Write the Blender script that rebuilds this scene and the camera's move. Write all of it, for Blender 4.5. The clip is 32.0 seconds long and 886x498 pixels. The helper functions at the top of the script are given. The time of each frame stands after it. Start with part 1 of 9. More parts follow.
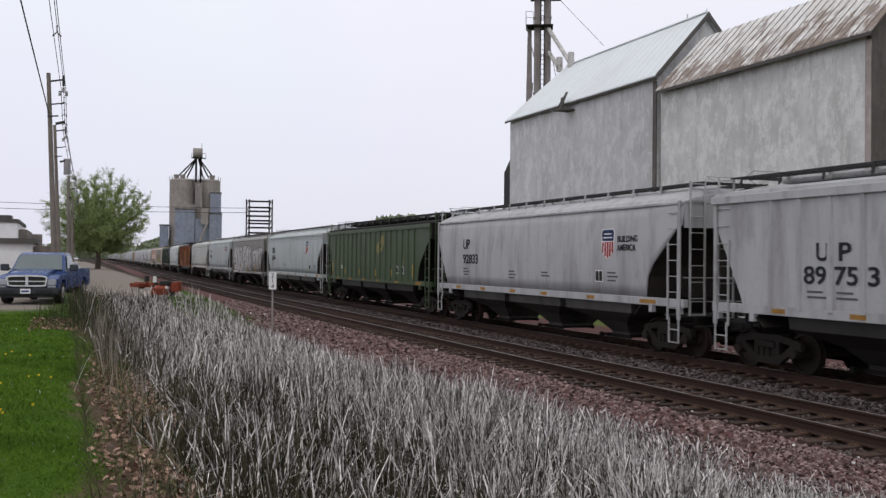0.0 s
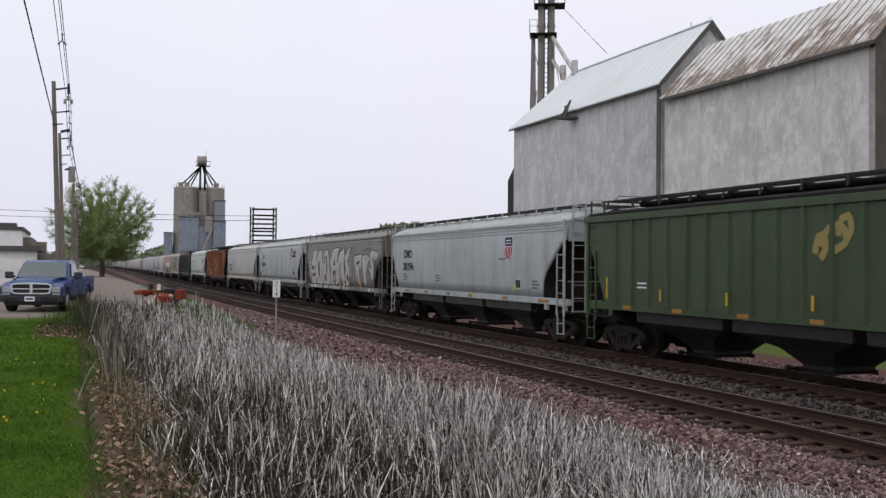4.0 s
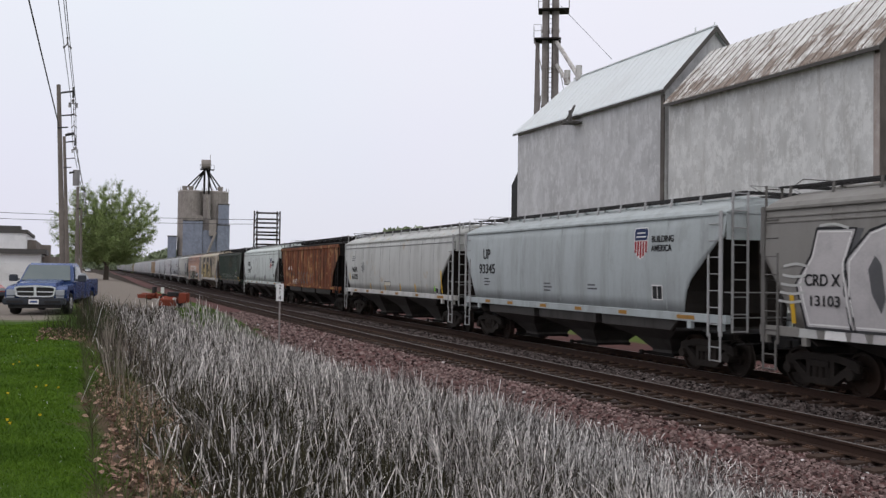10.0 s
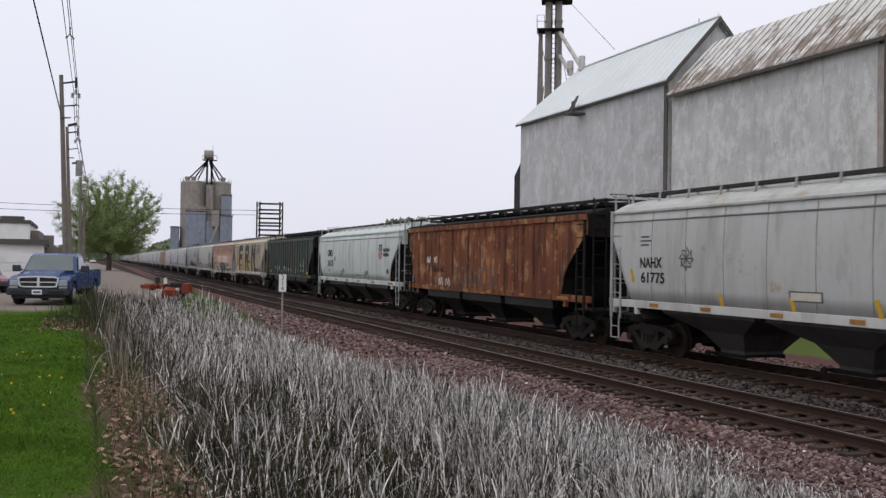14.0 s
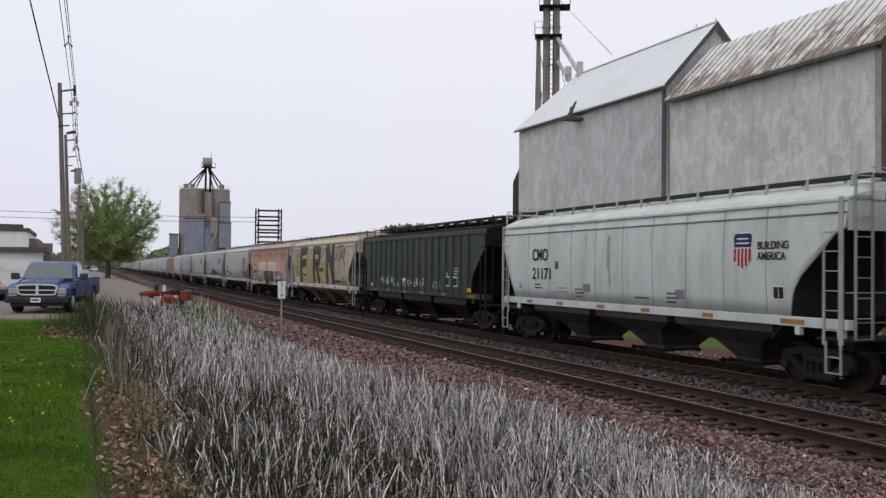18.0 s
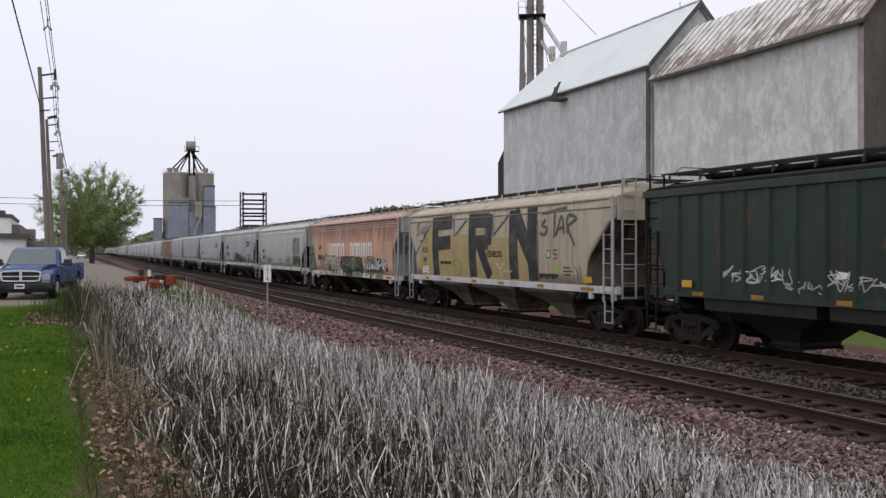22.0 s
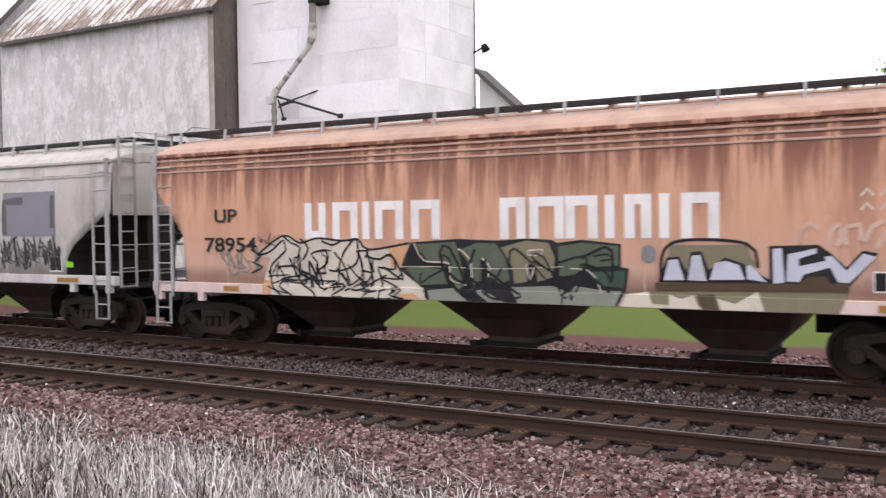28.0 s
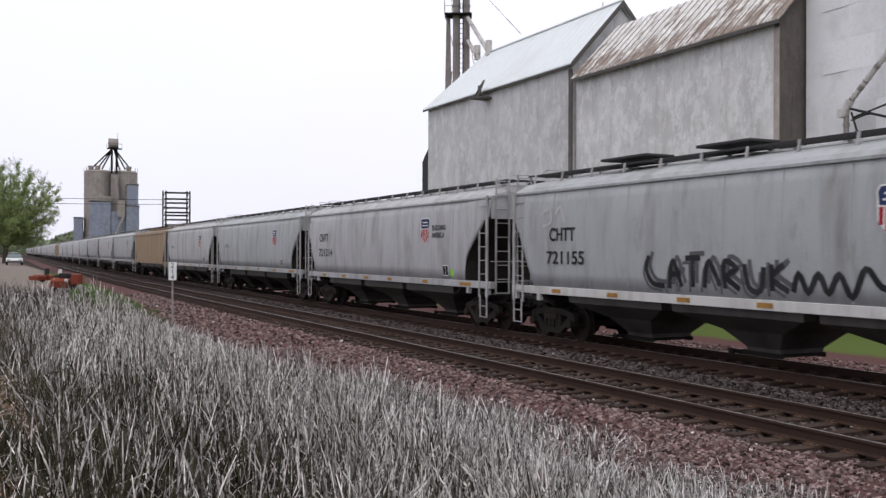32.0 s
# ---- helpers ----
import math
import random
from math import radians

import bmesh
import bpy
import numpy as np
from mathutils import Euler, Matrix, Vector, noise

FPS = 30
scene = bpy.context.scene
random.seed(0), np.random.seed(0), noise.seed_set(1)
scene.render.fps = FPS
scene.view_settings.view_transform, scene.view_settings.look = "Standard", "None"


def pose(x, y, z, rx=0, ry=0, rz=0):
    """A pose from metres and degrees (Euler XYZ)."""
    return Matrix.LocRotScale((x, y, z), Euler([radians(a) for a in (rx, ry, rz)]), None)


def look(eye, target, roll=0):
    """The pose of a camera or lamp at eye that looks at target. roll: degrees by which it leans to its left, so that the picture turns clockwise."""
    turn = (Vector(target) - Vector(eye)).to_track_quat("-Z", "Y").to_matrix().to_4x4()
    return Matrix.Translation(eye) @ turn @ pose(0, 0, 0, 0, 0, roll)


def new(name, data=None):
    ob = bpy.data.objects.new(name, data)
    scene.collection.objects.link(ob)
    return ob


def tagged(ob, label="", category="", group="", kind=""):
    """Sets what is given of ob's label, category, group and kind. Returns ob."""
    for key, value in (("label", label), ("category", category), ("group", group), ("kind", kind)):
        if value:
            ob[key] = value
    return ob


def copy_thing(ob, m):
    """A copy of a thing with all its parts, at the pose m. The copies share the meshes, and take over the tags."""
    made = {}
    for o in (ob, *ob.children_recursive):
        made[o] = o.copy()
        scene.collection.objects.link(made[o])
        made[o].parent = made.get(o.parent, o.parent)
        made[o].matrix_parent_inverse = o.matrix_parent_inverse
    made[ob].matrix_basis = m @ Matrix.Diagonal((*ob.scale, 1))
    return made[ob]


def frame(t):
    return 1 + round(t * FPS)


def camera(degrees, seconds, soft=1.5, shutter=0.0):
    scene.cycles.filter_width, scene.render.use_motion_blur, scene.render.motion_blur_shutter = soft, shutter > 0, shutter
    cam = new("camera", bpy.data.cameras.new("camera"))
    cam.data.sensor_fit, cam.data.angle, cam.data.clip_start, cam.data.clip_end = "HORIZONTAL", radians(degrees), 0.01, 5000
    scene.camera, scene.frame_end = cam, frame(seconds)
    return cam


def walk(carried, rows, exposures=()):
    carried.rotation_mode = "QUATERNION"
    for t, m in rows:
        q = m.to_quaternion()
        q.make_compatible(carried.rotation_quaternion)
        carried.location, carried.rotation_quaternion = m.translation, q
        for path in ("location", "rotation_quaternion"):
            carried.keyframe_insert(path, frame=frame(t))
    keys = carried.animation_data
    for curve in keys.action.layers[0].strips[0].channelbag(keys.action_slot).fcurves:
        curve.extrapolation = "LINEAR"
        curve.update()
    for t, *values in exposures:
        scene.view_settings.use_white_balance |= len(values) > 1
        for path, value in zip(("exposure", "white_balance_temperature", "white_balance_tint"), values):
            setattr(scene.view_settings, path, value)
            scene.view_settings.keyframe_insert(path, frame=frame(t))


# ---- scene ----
cam = camera(50.24, 32.0, soft=1.38, shutter=0.2)

# The camera stands on the lawn beside the line and turns: seconds, yaw, pitch, roll.
EYE = (0.0, 0.0, 2.44)
TURNS = [
    (0.00, -21.78, 0.66, -0.52), (0.50, -21.66, 0.60, -0.20), (1.00, -21.58, 0.54, -0.22), (1.50, -21.56, 0.59, -0.22),
    (2.00, -21.53, 0.70, -0.49), (2.50, -21.47, 0.87, -0.57), (3.00, -21.44, 1.04, -0.67), (3.50, -21.52, 1.17, -0.66),
    (5.50, -21.50, 0.90, -0.22), (6.00, -21.46, 0.82, -0.29), (6.50, -21.40, 0.72, -0.17), (7.00, -21.30, 0.65, -0.11),
    (7.50, -21.17, 0.63, -0.18), (8.00, -21.11, 0.72, -0.38), (8.50, -21.07, 0.82, -0.49), (9.00, -21.11, 0.99, -0.56),
    (9.50, -21.22, 1.20, -0.69), (10.00, -21.33, 1.40, -0.76), (10.50, -21.49, 1.55, -0.87), (11.00, -21.64, 1.59, -0.97),
    (11.50, -21.61, 1.57, -1.12), (12.00, -21.52, 1.44, -1.12), (12.50, -21.32, 1.39, -0.71), (13.00, -21.22, 1.28, -0.85),
    (13.50, -21.25, 1.09, -0.84), (14.00, -21.18, 0.85, -0.84), (14.50, -21.03, 0.81, -0.93), (16.50, -21.23, 1.17, -0.88),
    (17.00, -21.18, 1.20, -0.88), (17.50, -21.29, 1.24, -0.96), (18.00, -21.24, 1.22, -0.58), (18.50, -21.09, 1.07, -0.41),
    (19.00, -20.92, 0.87, -0.44), (19.50, -20.81, 0.76, -0.48), (20.00, -20.77, 0.73, -0.64), (20.50, -20.88, 0.82, -0.87),
    (21.00, -21.03, 0.73, 0.02), (21.50, -21.35, 0.45, -0.13), (22.00, -22.11, 0.11, 0.05), (22.50, -24.23, -0.09, 0.24),
    (22.90, -27.64, -0.25, 0.31), (23.00, -28.57, -0.23, 0.32), (23.30, -31.77, -0.29, 0.03), (23.50, -34.35, -0.32, -0.27),
    (23.70, -36.42, -0.39, -0.04), (24.00, -40.39, -0.34, 0.17), (24.50, -47.76, -0.50, -0.57), (25.00, -55.77, -0.79, -0.24),
    (25.50, -63.16, -1.06, 0.16), (26.00, -68.24, -1.28, 0.55), (26.25, -69.13, -1.36, 0.70), (26.50, -68.68, -1.41, 0.82),
    (27.00, -65.74, -1.40, 0.14), (27.50, -62.33, -1.49, -0.66), (28.00, -59.56, -1.55, 0.74), (28.50, -58.43, -1.44, 1.42),
    (29.00, -57.07, -2.21, 2.04), (29.50, -50.75, -3.38, 1.86), (30.00, -43.88, -2.62, 0.55), (30.50, -38.58, -2.30, -0.20),
    (30.70, -36.32, -1.68, -0.21), (31.00, -33.78, -1.17, -0.21), (31.50, -28.93, -0.31, -0.03), (32.00, -26.23, 0.23, -0.18),
]


# Its bearer takes a slow step towards the ditch near the end: seconds and how far in x, y and z.
STEP = [(0.0, 0.0, 0.0, 0.0), (28.3, 0.0, 0.0, 0.0), (29.0, 0.03, 0.14, -0.03), (29.5, 0.17, 0.22, -0.04), (30.0, 0.35, 0.26, -0.05), (30.5, 0.49, 0.34, -0.06), (31.0, 0.62, 0.43, -0.08), (31.5, 0.76, 0.49, -0.11), (32.0, 0.88, 0.55, -0.14)]


def turned(t, yaw, pitch, roll):
    """The camera's pose: yaw to the left, pitch upwards, roll as the picture leans."""
    x, y, z = (EYE[k] + float(np.interp(t, [q[0] for q in STEP], [q[k + 1] for q in STEP])) for k in range(3))
    return pose(x, y, z) @ pose(0, 0, 0, 0, 0, yaw) @ pose(0, 0, 0, 90 + pitch) @ pose(0, 0, 0, 0, 0, -roll)


# The clip's camera opens up while it looks at the passing cars close by.
EXPOSURES = [(t, stops, kelvin, tint) for t, stops, kelvin, tint in (
    (0.0, -0.04, 6500, 10), (6.0, -0.06, 6500, 10), (9.0, -0.06, 6500, 10), (12.0, -0.14, 6500, 10), (14.0, -0.06, 6500, 10), (18.0, -0.08, 6500, 10), (20.5, 0.02, 6500, 10), (22.0, 0.02, 6500, 10),
    (23.0, 0.15, 6550, 12), (24.0, 0.55, 6600, 14), (26.5, 0.95, 6700, 17), (27.5, 0.88, 6700, 17), (29.0, 0.84, 6700, 17), (30.0, 0.52, 6650, 15), (31.0, -0.08, 6550, 13), (32.0, 0.18, 6480, 12))]
walk(cam, [(t, turned(t, a, b, c)) for t, a, b, c in TURNS], EXPOSURES)

# ---- world, light ----
world = bpy.data.worlds.new("overcast_sky")
scene.world = world
world.use_nodes = True
wn, wl = world.node_tree.nodes, world.node_tree.links
wn.clear()
w_out = wn.new("ShaderNodeOutputWorld")
w_bg = wn.new("ShaderNodeBackground")
w_sky = wn.new("ShaderNodeTexSky")
w_sky.sky_type = "NISHITA"
w_sky.sun_disc = False
w_sky.sun_elevation, w_sky.sun_rotation = radians(52), radians(215)
w_sky.air_density, w_sky.dust_density = 1.0, 4.0
# A closed cloud cover: paler than the clear sky behind it and brighter overhead than at the horizon.
w_co = wn.new("ShaderNodeTexCoord")
w_sep = wn.new("ShaderNodeSeparateXYZ")
w_ramp = wn.new("ShaderNodeValToRGB")
w_mix = wn.new("ShaderNodeMix")
w_mix.data_type = "RGBA"
w_noise = wn.new("ShaderNodeTexNoise")
w_noise.inputs["Scale"].default_value = 2.2
w_noise.inputs["Detail"].default_value = 4.0
w_cl = wn.new("ShaderNodeMix")
w_cl.data_type, w_cl.blend_type = "RGBA", "MULTIPLY"
w_cl.inputs[0].default_value = 0.10
for p, c in ((0.0, (8.85, 8.85, 10.0, 1)), (0.09, (9.2, 9.25, 10.5, 1)), (0.30, (10.1, 10.25, 11.2, 1)), (1.0, (10.5, 10.5, 10.8, 1))):
    e = w_ramp.color_ramp.elements.new(p) if p not in (0.0, 1.0) else w_ramp.color_ramp.elements[0 if p == 0.0 else -1]
    e.color = c
wl.new(w_co.outputs["Generated"], w_sep.inputs[0])
wl.new(w_sep.outputs["Z"], w_ramp.inputs[0])
wl.new(w_co.outputs["Generated"], w_noise.inputs["Vector"])
wl.new(w_ramp.outputs[0], w_cl.inputs[6])
wl.new(w_noise.outputs["Color"], w_cl.inputs[7])
w_mix.inputs[0].default_value = 0.93
wl.new(w_sky.outputs[0], w_mix.inputs[6])
wl.new(w_cl.outputs[2], w_mix.inputs[7])
wl.new(w_mix.outputs[2], w_bg.inputs["Color"])
w_bg.inputs["Strength"].default_value = 0.1
wl.new(w_bg.outputs[0], w_out.inputs["Surface"])

sun = new("sun", bpy.data.lights.new("sun", "SUN"))
sun.data.energy, sun.data.angle, sun.data.color = 0.4, radians(25), (1.0, 0.97, 0.93)
sun.matrix_world = look((0, 0, 0), (0.35, 0.50, -0.80))

# ---- materials ----
def nodes_of(name):
    m = bpy.data.materials.new(name)
    m.use_nodes = True
    n, l = m.node_tree.nodes, m.node_tree.links
    n.clear()
    out = n.new("ShaderNodeOutputMaterial")
    b = n.new("ShaderNodeBsdfPrincipled")
    l.new(b.outputs[0], out.inputs[0])
    b.inputs["Specular IOR Level"].default_value = 0.15   # rough, dusty surfaces
    return m, n, l, b


def mixed(n, l, fac, a, b, mode="MIX"):
    """A colour mix; each input is a socket, a number or a colour."""
    x = n.new("ShaderNodeMix")
    x.data_type, x.blend_type = "RGBA", mode
    for sock, v in ((x.inputs[0], fac), (x.inputs[6], a), (x.inputs[7], b)):
        if isinstance(v, (int, float)):
            sock.default_value = v
        elif isinstance(v, tuple):
            sock.default_value = (*v, 1)
        else:
            l.new(v, sock)
    return x.outputs[2]


def sums(n, l, op, a, b=0.0, clamp=False):
    x = n.new("ShaderNodeMath")
    x.operation, x.use_clamp = op, clamp
    for sock, v in ((x.inputs[0], a), (x.inputs[1], b)):
        if isinstance(v, (int, float)):
            sock.default_value = v
        else:
            l.new(v, sock)
    return x.outputs[0]


def span(n, l, v, lo, hi):
    """0 below lo, 1 above hi."""
    x = n.new("ShaderNodeMapRange")
    x.inputs["From Min"].default_value, x.inputs["From Max"].default_value = lo, hi
    x.interpolation_type = "SMOOTHSTEP"
    l.new(v, x.inputs["Value"])
    return x.outputs[0]


def coords(n, l, size=(1, 1, 1), vary=True):
    """Object coordinates in metres, stretched, with an offset for each object."""
    c = n.new("ShaderNodeTexCoord")
    mp = n.new("ShaderNodeMapping")
    mp.inputs["Scale"].default_value = size
    l.new(c.outputs["Object"], mp.inputs["Vector"])
    if vary:
        o = n.new("ShaderNodeObjectInfo")
        k = sums(n, l, "MULTIPLY", o.outputs["Random"], 90.0)
        l.new(k, mp.inputs["Location"])
    return mp.outputs[0]


def grain(n, l, vec, scale, detail=4.0, rough=0.6):
    x = n.new("ShaderNodeTexNoise")
    x.inputs["Scale"].default_value, x.inputs["Detail"].default_value, x.inputs["Roughness"].default_value = scale, detail, rough
    l.new(vec, x.inputs["Vector"])
    return x.outputs["Fac"]


def relief(n, l, b, height, strength, depth):
    x = n.new("ShaderNodeBump")
    x.inputs["Strength"].default_value, x.inputs["Distance"].default_value = strength, depth
    l.new(height, x.inputs["Height"])
    l.new(x.outputs[0], b.inputs["Normal"])


def plain(name, colour, rough=0.6, metal=0.0, dirt=(0.06, 0.05, 0.045), amount=0.35, scale=6.0, bump=0.15, vary=True, each=0.0, gloss=0.15):
    """A surface with broad stains and fine grain; each: how far single pieces differ."""
    m, n, l, b = nodes_of(name)
    v = coords(n, l, vary=vary)
    big, fine = grain(n, l, v, scale * 0.18, 3), grain(n, l, v, scale * 4, 6)
    k = sums(n, l, "MULTIPLY", span(n, l, big, 0.42, 0.75), amount)
    c = mixed(n, l, k, colour, dirt)
    c = mixed(n, l, sums(n, l, "MULTIPLY", span(n, l, fine, 0.4, 0.8), amount * 0.5), c, tuple(x * 0.45 for x in colour))
    if each:
        o = n.new("ShaderNodeObjectInfo")
        g = n.new("ShaderNodeNewGeometry")
        r = sums(n, l, "FRACT", sums(n, l, "ADD", o.outputs["Random"], g.outputs["Random Per Island"]))
        c = mixed(n, l, sums(n, l, "MULTIPLY", r, each), c, tuple(x * 0.25 for x in colour))
    l.new(c, b.inputs["Base Color"])
    b.inputs["Metallic"].default_value = metal
    b.inputs["Specular IOR Level"].default_value = gloss
    l.new(sums(n, l, "ADD", sums(n, l, "MULTIPLY", fine, 0.25), rough - 0.12, True), b.inputs["Roughness"])
    relief(n, l, b, fine, bump, 0.01)
    return m


def car_paint(name, colour, dirt=(0.10, 0.085, 0.07), streak=0.45, rust=0.0, rust_colour=(0.16, 0.05, 0.022), low=0.3, rough=0.5, band=0.0, spots=0.0):
    """Weathered paint of a rail car: streaks that run down, road dirt, rust patches."""
    m, n, l, b = nodes_of(name)
    v = coords(n, l, vary=True)
    vs = coords(n, l, (1.5, 1.5, 0.22), vary=True)
    vf = coords(n, l, (6, 6, 0.6), vary=True)
    run, run_fine, big, fine = grain(n, l, vs, 1.0, 4), grain(n, l, vf, 1.0, 3), grain(n, l, v, 0.5, 4), grain(n, l, v, 22, 5)
    c = mixed(n, l, sums(n, l, "MULTIPLY", span(n, l, run, 0.42, 0.78), streak), colour, dirt)
    c = mixed(n, l, sums(n, l, "MULTIPLY", span(n, l, run_fine, 0.5, 0.8), streak * 0.25), c, dirt)
    c = mixed(n, l, sums(n, l, "MULTIPLY", span(n, l, big, 0.45, 0.8), low), c, tuple(0.5 * x + 0.5 * y for x, y in zip(colour, dirt)))
    if rust:
        k = sums(n, l, "MULTIPLY", span(n, l, grain(n, l, vs, 1.7, 5), 0.60 - 0.22 * rust, 0.74 - 0.16 * rust), min(1.0, 0.35 + rust * 0.6))
        c = mixed(n, l, k, c, rust_colour)
    if band:
        s = n.new("ShaderNodeSeparateXYZ")
        l.new(coords(n, l, vary=False), s.inputs[0])
        up = span(n, l, s.outputs["Z"], 2.0, 3.75)
        drip = span(n, l, sums(n, l, "ADD", grain(n, l, coords(n, l, (2.9, 2.9, 0.13)), 1.3, 6, 0.7), sums(n, l, "MULTIPLY", up, 0.20)), 0.55, 0.72)
        c = mixed(n, l, sums(n, l, "MULTIPLY", drip, sums(n, l, "MULTIPLY", up, band)), c, rust_colour)
        c = mixed(n, l, sums(n, l, "MULTIPLY", sums(n, l, "SUBTRACT", 1.0, span(n, l, s.outputs["Z"], 1.4, 2.6)), 0.45), c, (0.62, 0.47, 0.40))
    if spots:
        k = sums(n, l, "MULTIPLY", span(n, l, grain(n, l, v, 0.9, 6, 0.7), 0.60, 0.68), spots)
        c = mixed(n, l, k, c, (0.36, 0.25, 0.10))
    c = mixed(n, l, sums(n, l, "MULTIPLY", span(n, l, fine, 0.45, 0.8), 0.14), c, dirt)
    smear = grain(n, l, coords(n, l, (1.5, 1.5, 0.45)), 1.2, 6, 0.68)
    c = mixed(n, l, sums(n, l, "MULTIPLY", span(n, l, smear, 0.52, 0.66), streak * 0.6), c, dirt)
    l.new(c, b.inputs["Base Color"])
    l.new(sums(n, l, "ADD", sums(n, l, "MULTIPLY", big, 0.2), rough - 0.1, True), b.inputs["Roughness"])
    b.inputs["Specular IOR Level"].default_value = 0.35
    relief(n, l, b, grain(n, l, v, 1.3, 3), 0.12, 0.03)
    return m


M = {}
M["rail_head"] = plain("polished_rail", (0.30, 0.28, 0.27), 0.34, 0.75, (0.10, 0.075, 0.06), 0.5)
M["rail_side"] = plain("rusty_rail", (0.046, 0.027, 0.020), 0.8, 0.0, (0.03, 0.020, 0.017), 0.5)
M["tie"] = plain("weathered_tie", (0.068, 0.045, 0.035), 0.9, 0.0, (0.026, 0.018, 0.015), 0.7, 9, 0.5, each=0.6)
M["plate"] = plain("tie_plate", (0.10, 0.060, 0.042), 0.8, 0.0, (0.03, 0.025, 0.02), 0.5)
M["dark_steel"] = plain("grimy_steel", (0.013, 0.0115, 0.011), 0.85, 0.0, (0.026, 0.020, 0.017), 0.6)
M["truck_steel"] = plain("truck_steel", (0.023, 0.019, 0.0165), 0.8, 0.0, (0.050, 0.040, 0.033), 0.6)
M["wheel_steel"] = plain("wheel_steel", (0.022, 0.017, 0.0145), 0.6, 0.2, (0.055, 0.032, 0.023), 0.6)
# Slope sheets: grime plus the shade of the end cavity, both in the colour.
M["slope_grime_shade"] = plain("grimy_shaded_slope_sheet", (0.034, 0.029, 0.026), 0.8, 0.0, (0.06, 0.048, 0.04), 0.6)
M["board_steel"] = plain("running_board_steel", (0.045, 0.044, 0.044), 0.65, 0.2, (0.05, 0.04, 0.04), 0.5)
M["grey_iron"] = plain("grey_ladder_iron", (0.40, 0.40, 0.40), 0.6, 0.1, (0.13, 0.11, 0.10), 0.5)
M["black_iron"] = plain("black_iron", (0.03, 0.03, 0.03), 0.6, 0.1, (0.06, 0.05, 0.045), 0.4)

# ---- mesh helpers ----
def done(name, bm, material, smooth=False):
    me = bpy.data.meshes.new(name)
    bmesh.ops.recalc_face_normals(bm, faces=bm.faces)
    bm.to_mesh(me)
    bm.free()
    me.materials.append(material)
    if smooth:
        me.polygons.foreach_set("use_smooth", [True] * len(me.polygons))
    return me


def part(name, bm, material, parent, label="", smooth=False):
    """Links a bmesh, or a mesh made before, as one mesh object under a thing or a part."""
    me = bm if isinstance(bm, bpy.types.Mesh) else done(name, bm, material, smooth)
    ob = new(name, me)
    ob.parent = parent
    if me.materials[0] != material:
        ob.material_slots[0].link = "OBJECT"
        ob.material_slots[0].material = material
    return tagged(ob, label) if label else ob


def thing(name, label, category, at=None, group="", kind=""):
    """A top-level Empty at the thing's base."""
    ob = new(name)
    ob.empty_display_size = 0.2
    ob.matrix_basis = at if at is not None else Matrix()
    return tagged(ob, label, category, group, kind)


def mesh_thing(name, bm, material, label, category="", group="", kind="", at=None, smooth=False):
    ob = new(name, bm if isinstance(bm, bpy.types.Mesh) else done(name, bm, material, smooth))
    if at is not None:
        ob.matrix_basis = at
    return tagged(ob, label, category, group, kind)


def box(bm, x0, x1, y0, y1, z0, z1, bevel=0.0):
    vs = [bm.verts.new((x, y, z)) for x in (x0, x1) for y in (y0, y1) for z in (z0, z1)]
    fs = [bm.faces.new([vs[i] for i in q]) for q in ((0, 1, 3, 2), (4, 6, 7, 5), (0, 4, 5, 1), (2, 3, 7, 6), (0, 2, 6, 4), (1, 5, 7, 3))]
    if bevel:
        es = list({e for f in fs for e in f.edges})
        bmesh.ops.bevel(bm, geom=es, offset=bevel, segments=1, affect="EDGES")
    return bm


def tube(bm, a, b, r, n=6, r2=None):
    """A round bar from a to b."""
    a, b = Vector(a), Vector(b)
    q = (b - a).to_track_quat("Z", "Y")
    rings = []
    for p, rr in ((a, r), (b, r if r2 is None else r2)):
        rings.append([bm.verts.new(p + q @ Vector((rr * math.cos(2 * math.pi * i / n), rr * math.sin(2 * math.pi * i / n), 0))) for i in range(n)])
    for i in range(n):
        j = (i + 1) % n
        bm.faces.new((rings[0][i], rings[0][j], rings[1][j], rings[1][i]))
    bm.faces.new(rings[0][::-1])
    bm.faces.new(rings[1])
    return bm


def sheet(bm, loop, step):
    """A closed loop of points, thickened by the vector step."""
    step = Vector(step)
    a = [bm.verts.new(p) for p in loop]
    b = [bm.verts.new(Vector(p) + step) for p in loop]
    bm.faces.new(a)
    bm.faces.new(b[::-1])
    for i in range(len(a)):
        j = (i + 1) % len(a)
        bm.faces.new((a[j], a[i], b[i], b[j]))
    return bm


def loft(bm, rings, closed=False, caps=False):
    """A skin over rings of equally many points."""
    vs = [[bm.verts.new(p) for p in r] for r in rings]
    k = len(vs[0])
    for a, b in zip(vs, vs[1:]):
        for i in range(k if closed else k - 1):
            j = (i + 1) % k
            bm.faces.new((a[i], a[j], b[j], b[i]))
    if caps:
        bm.faces.new(vs[0][::-1])
        bm.faces.new(vs[-1])
    return bm


def soup(name, verts, faces, material, smooth=False):
    """A mesh from arrays, for what nobody could count."""
    me = bpy.data.meshes.new(name)
    me.from_pydata(verts, [], faces)
    me.materials.append(material)
    if smooth:
        me.polygons.foreach_set("use_smooth", [True] * len(me.polygons))
    return me

# ---- the ground ----
RAILS_NEAR = (10.74, 12.245)
RAILS_FAR = (15.075, 16.58)
FAR_MID, NEAR_MID = 15.83, 11.49


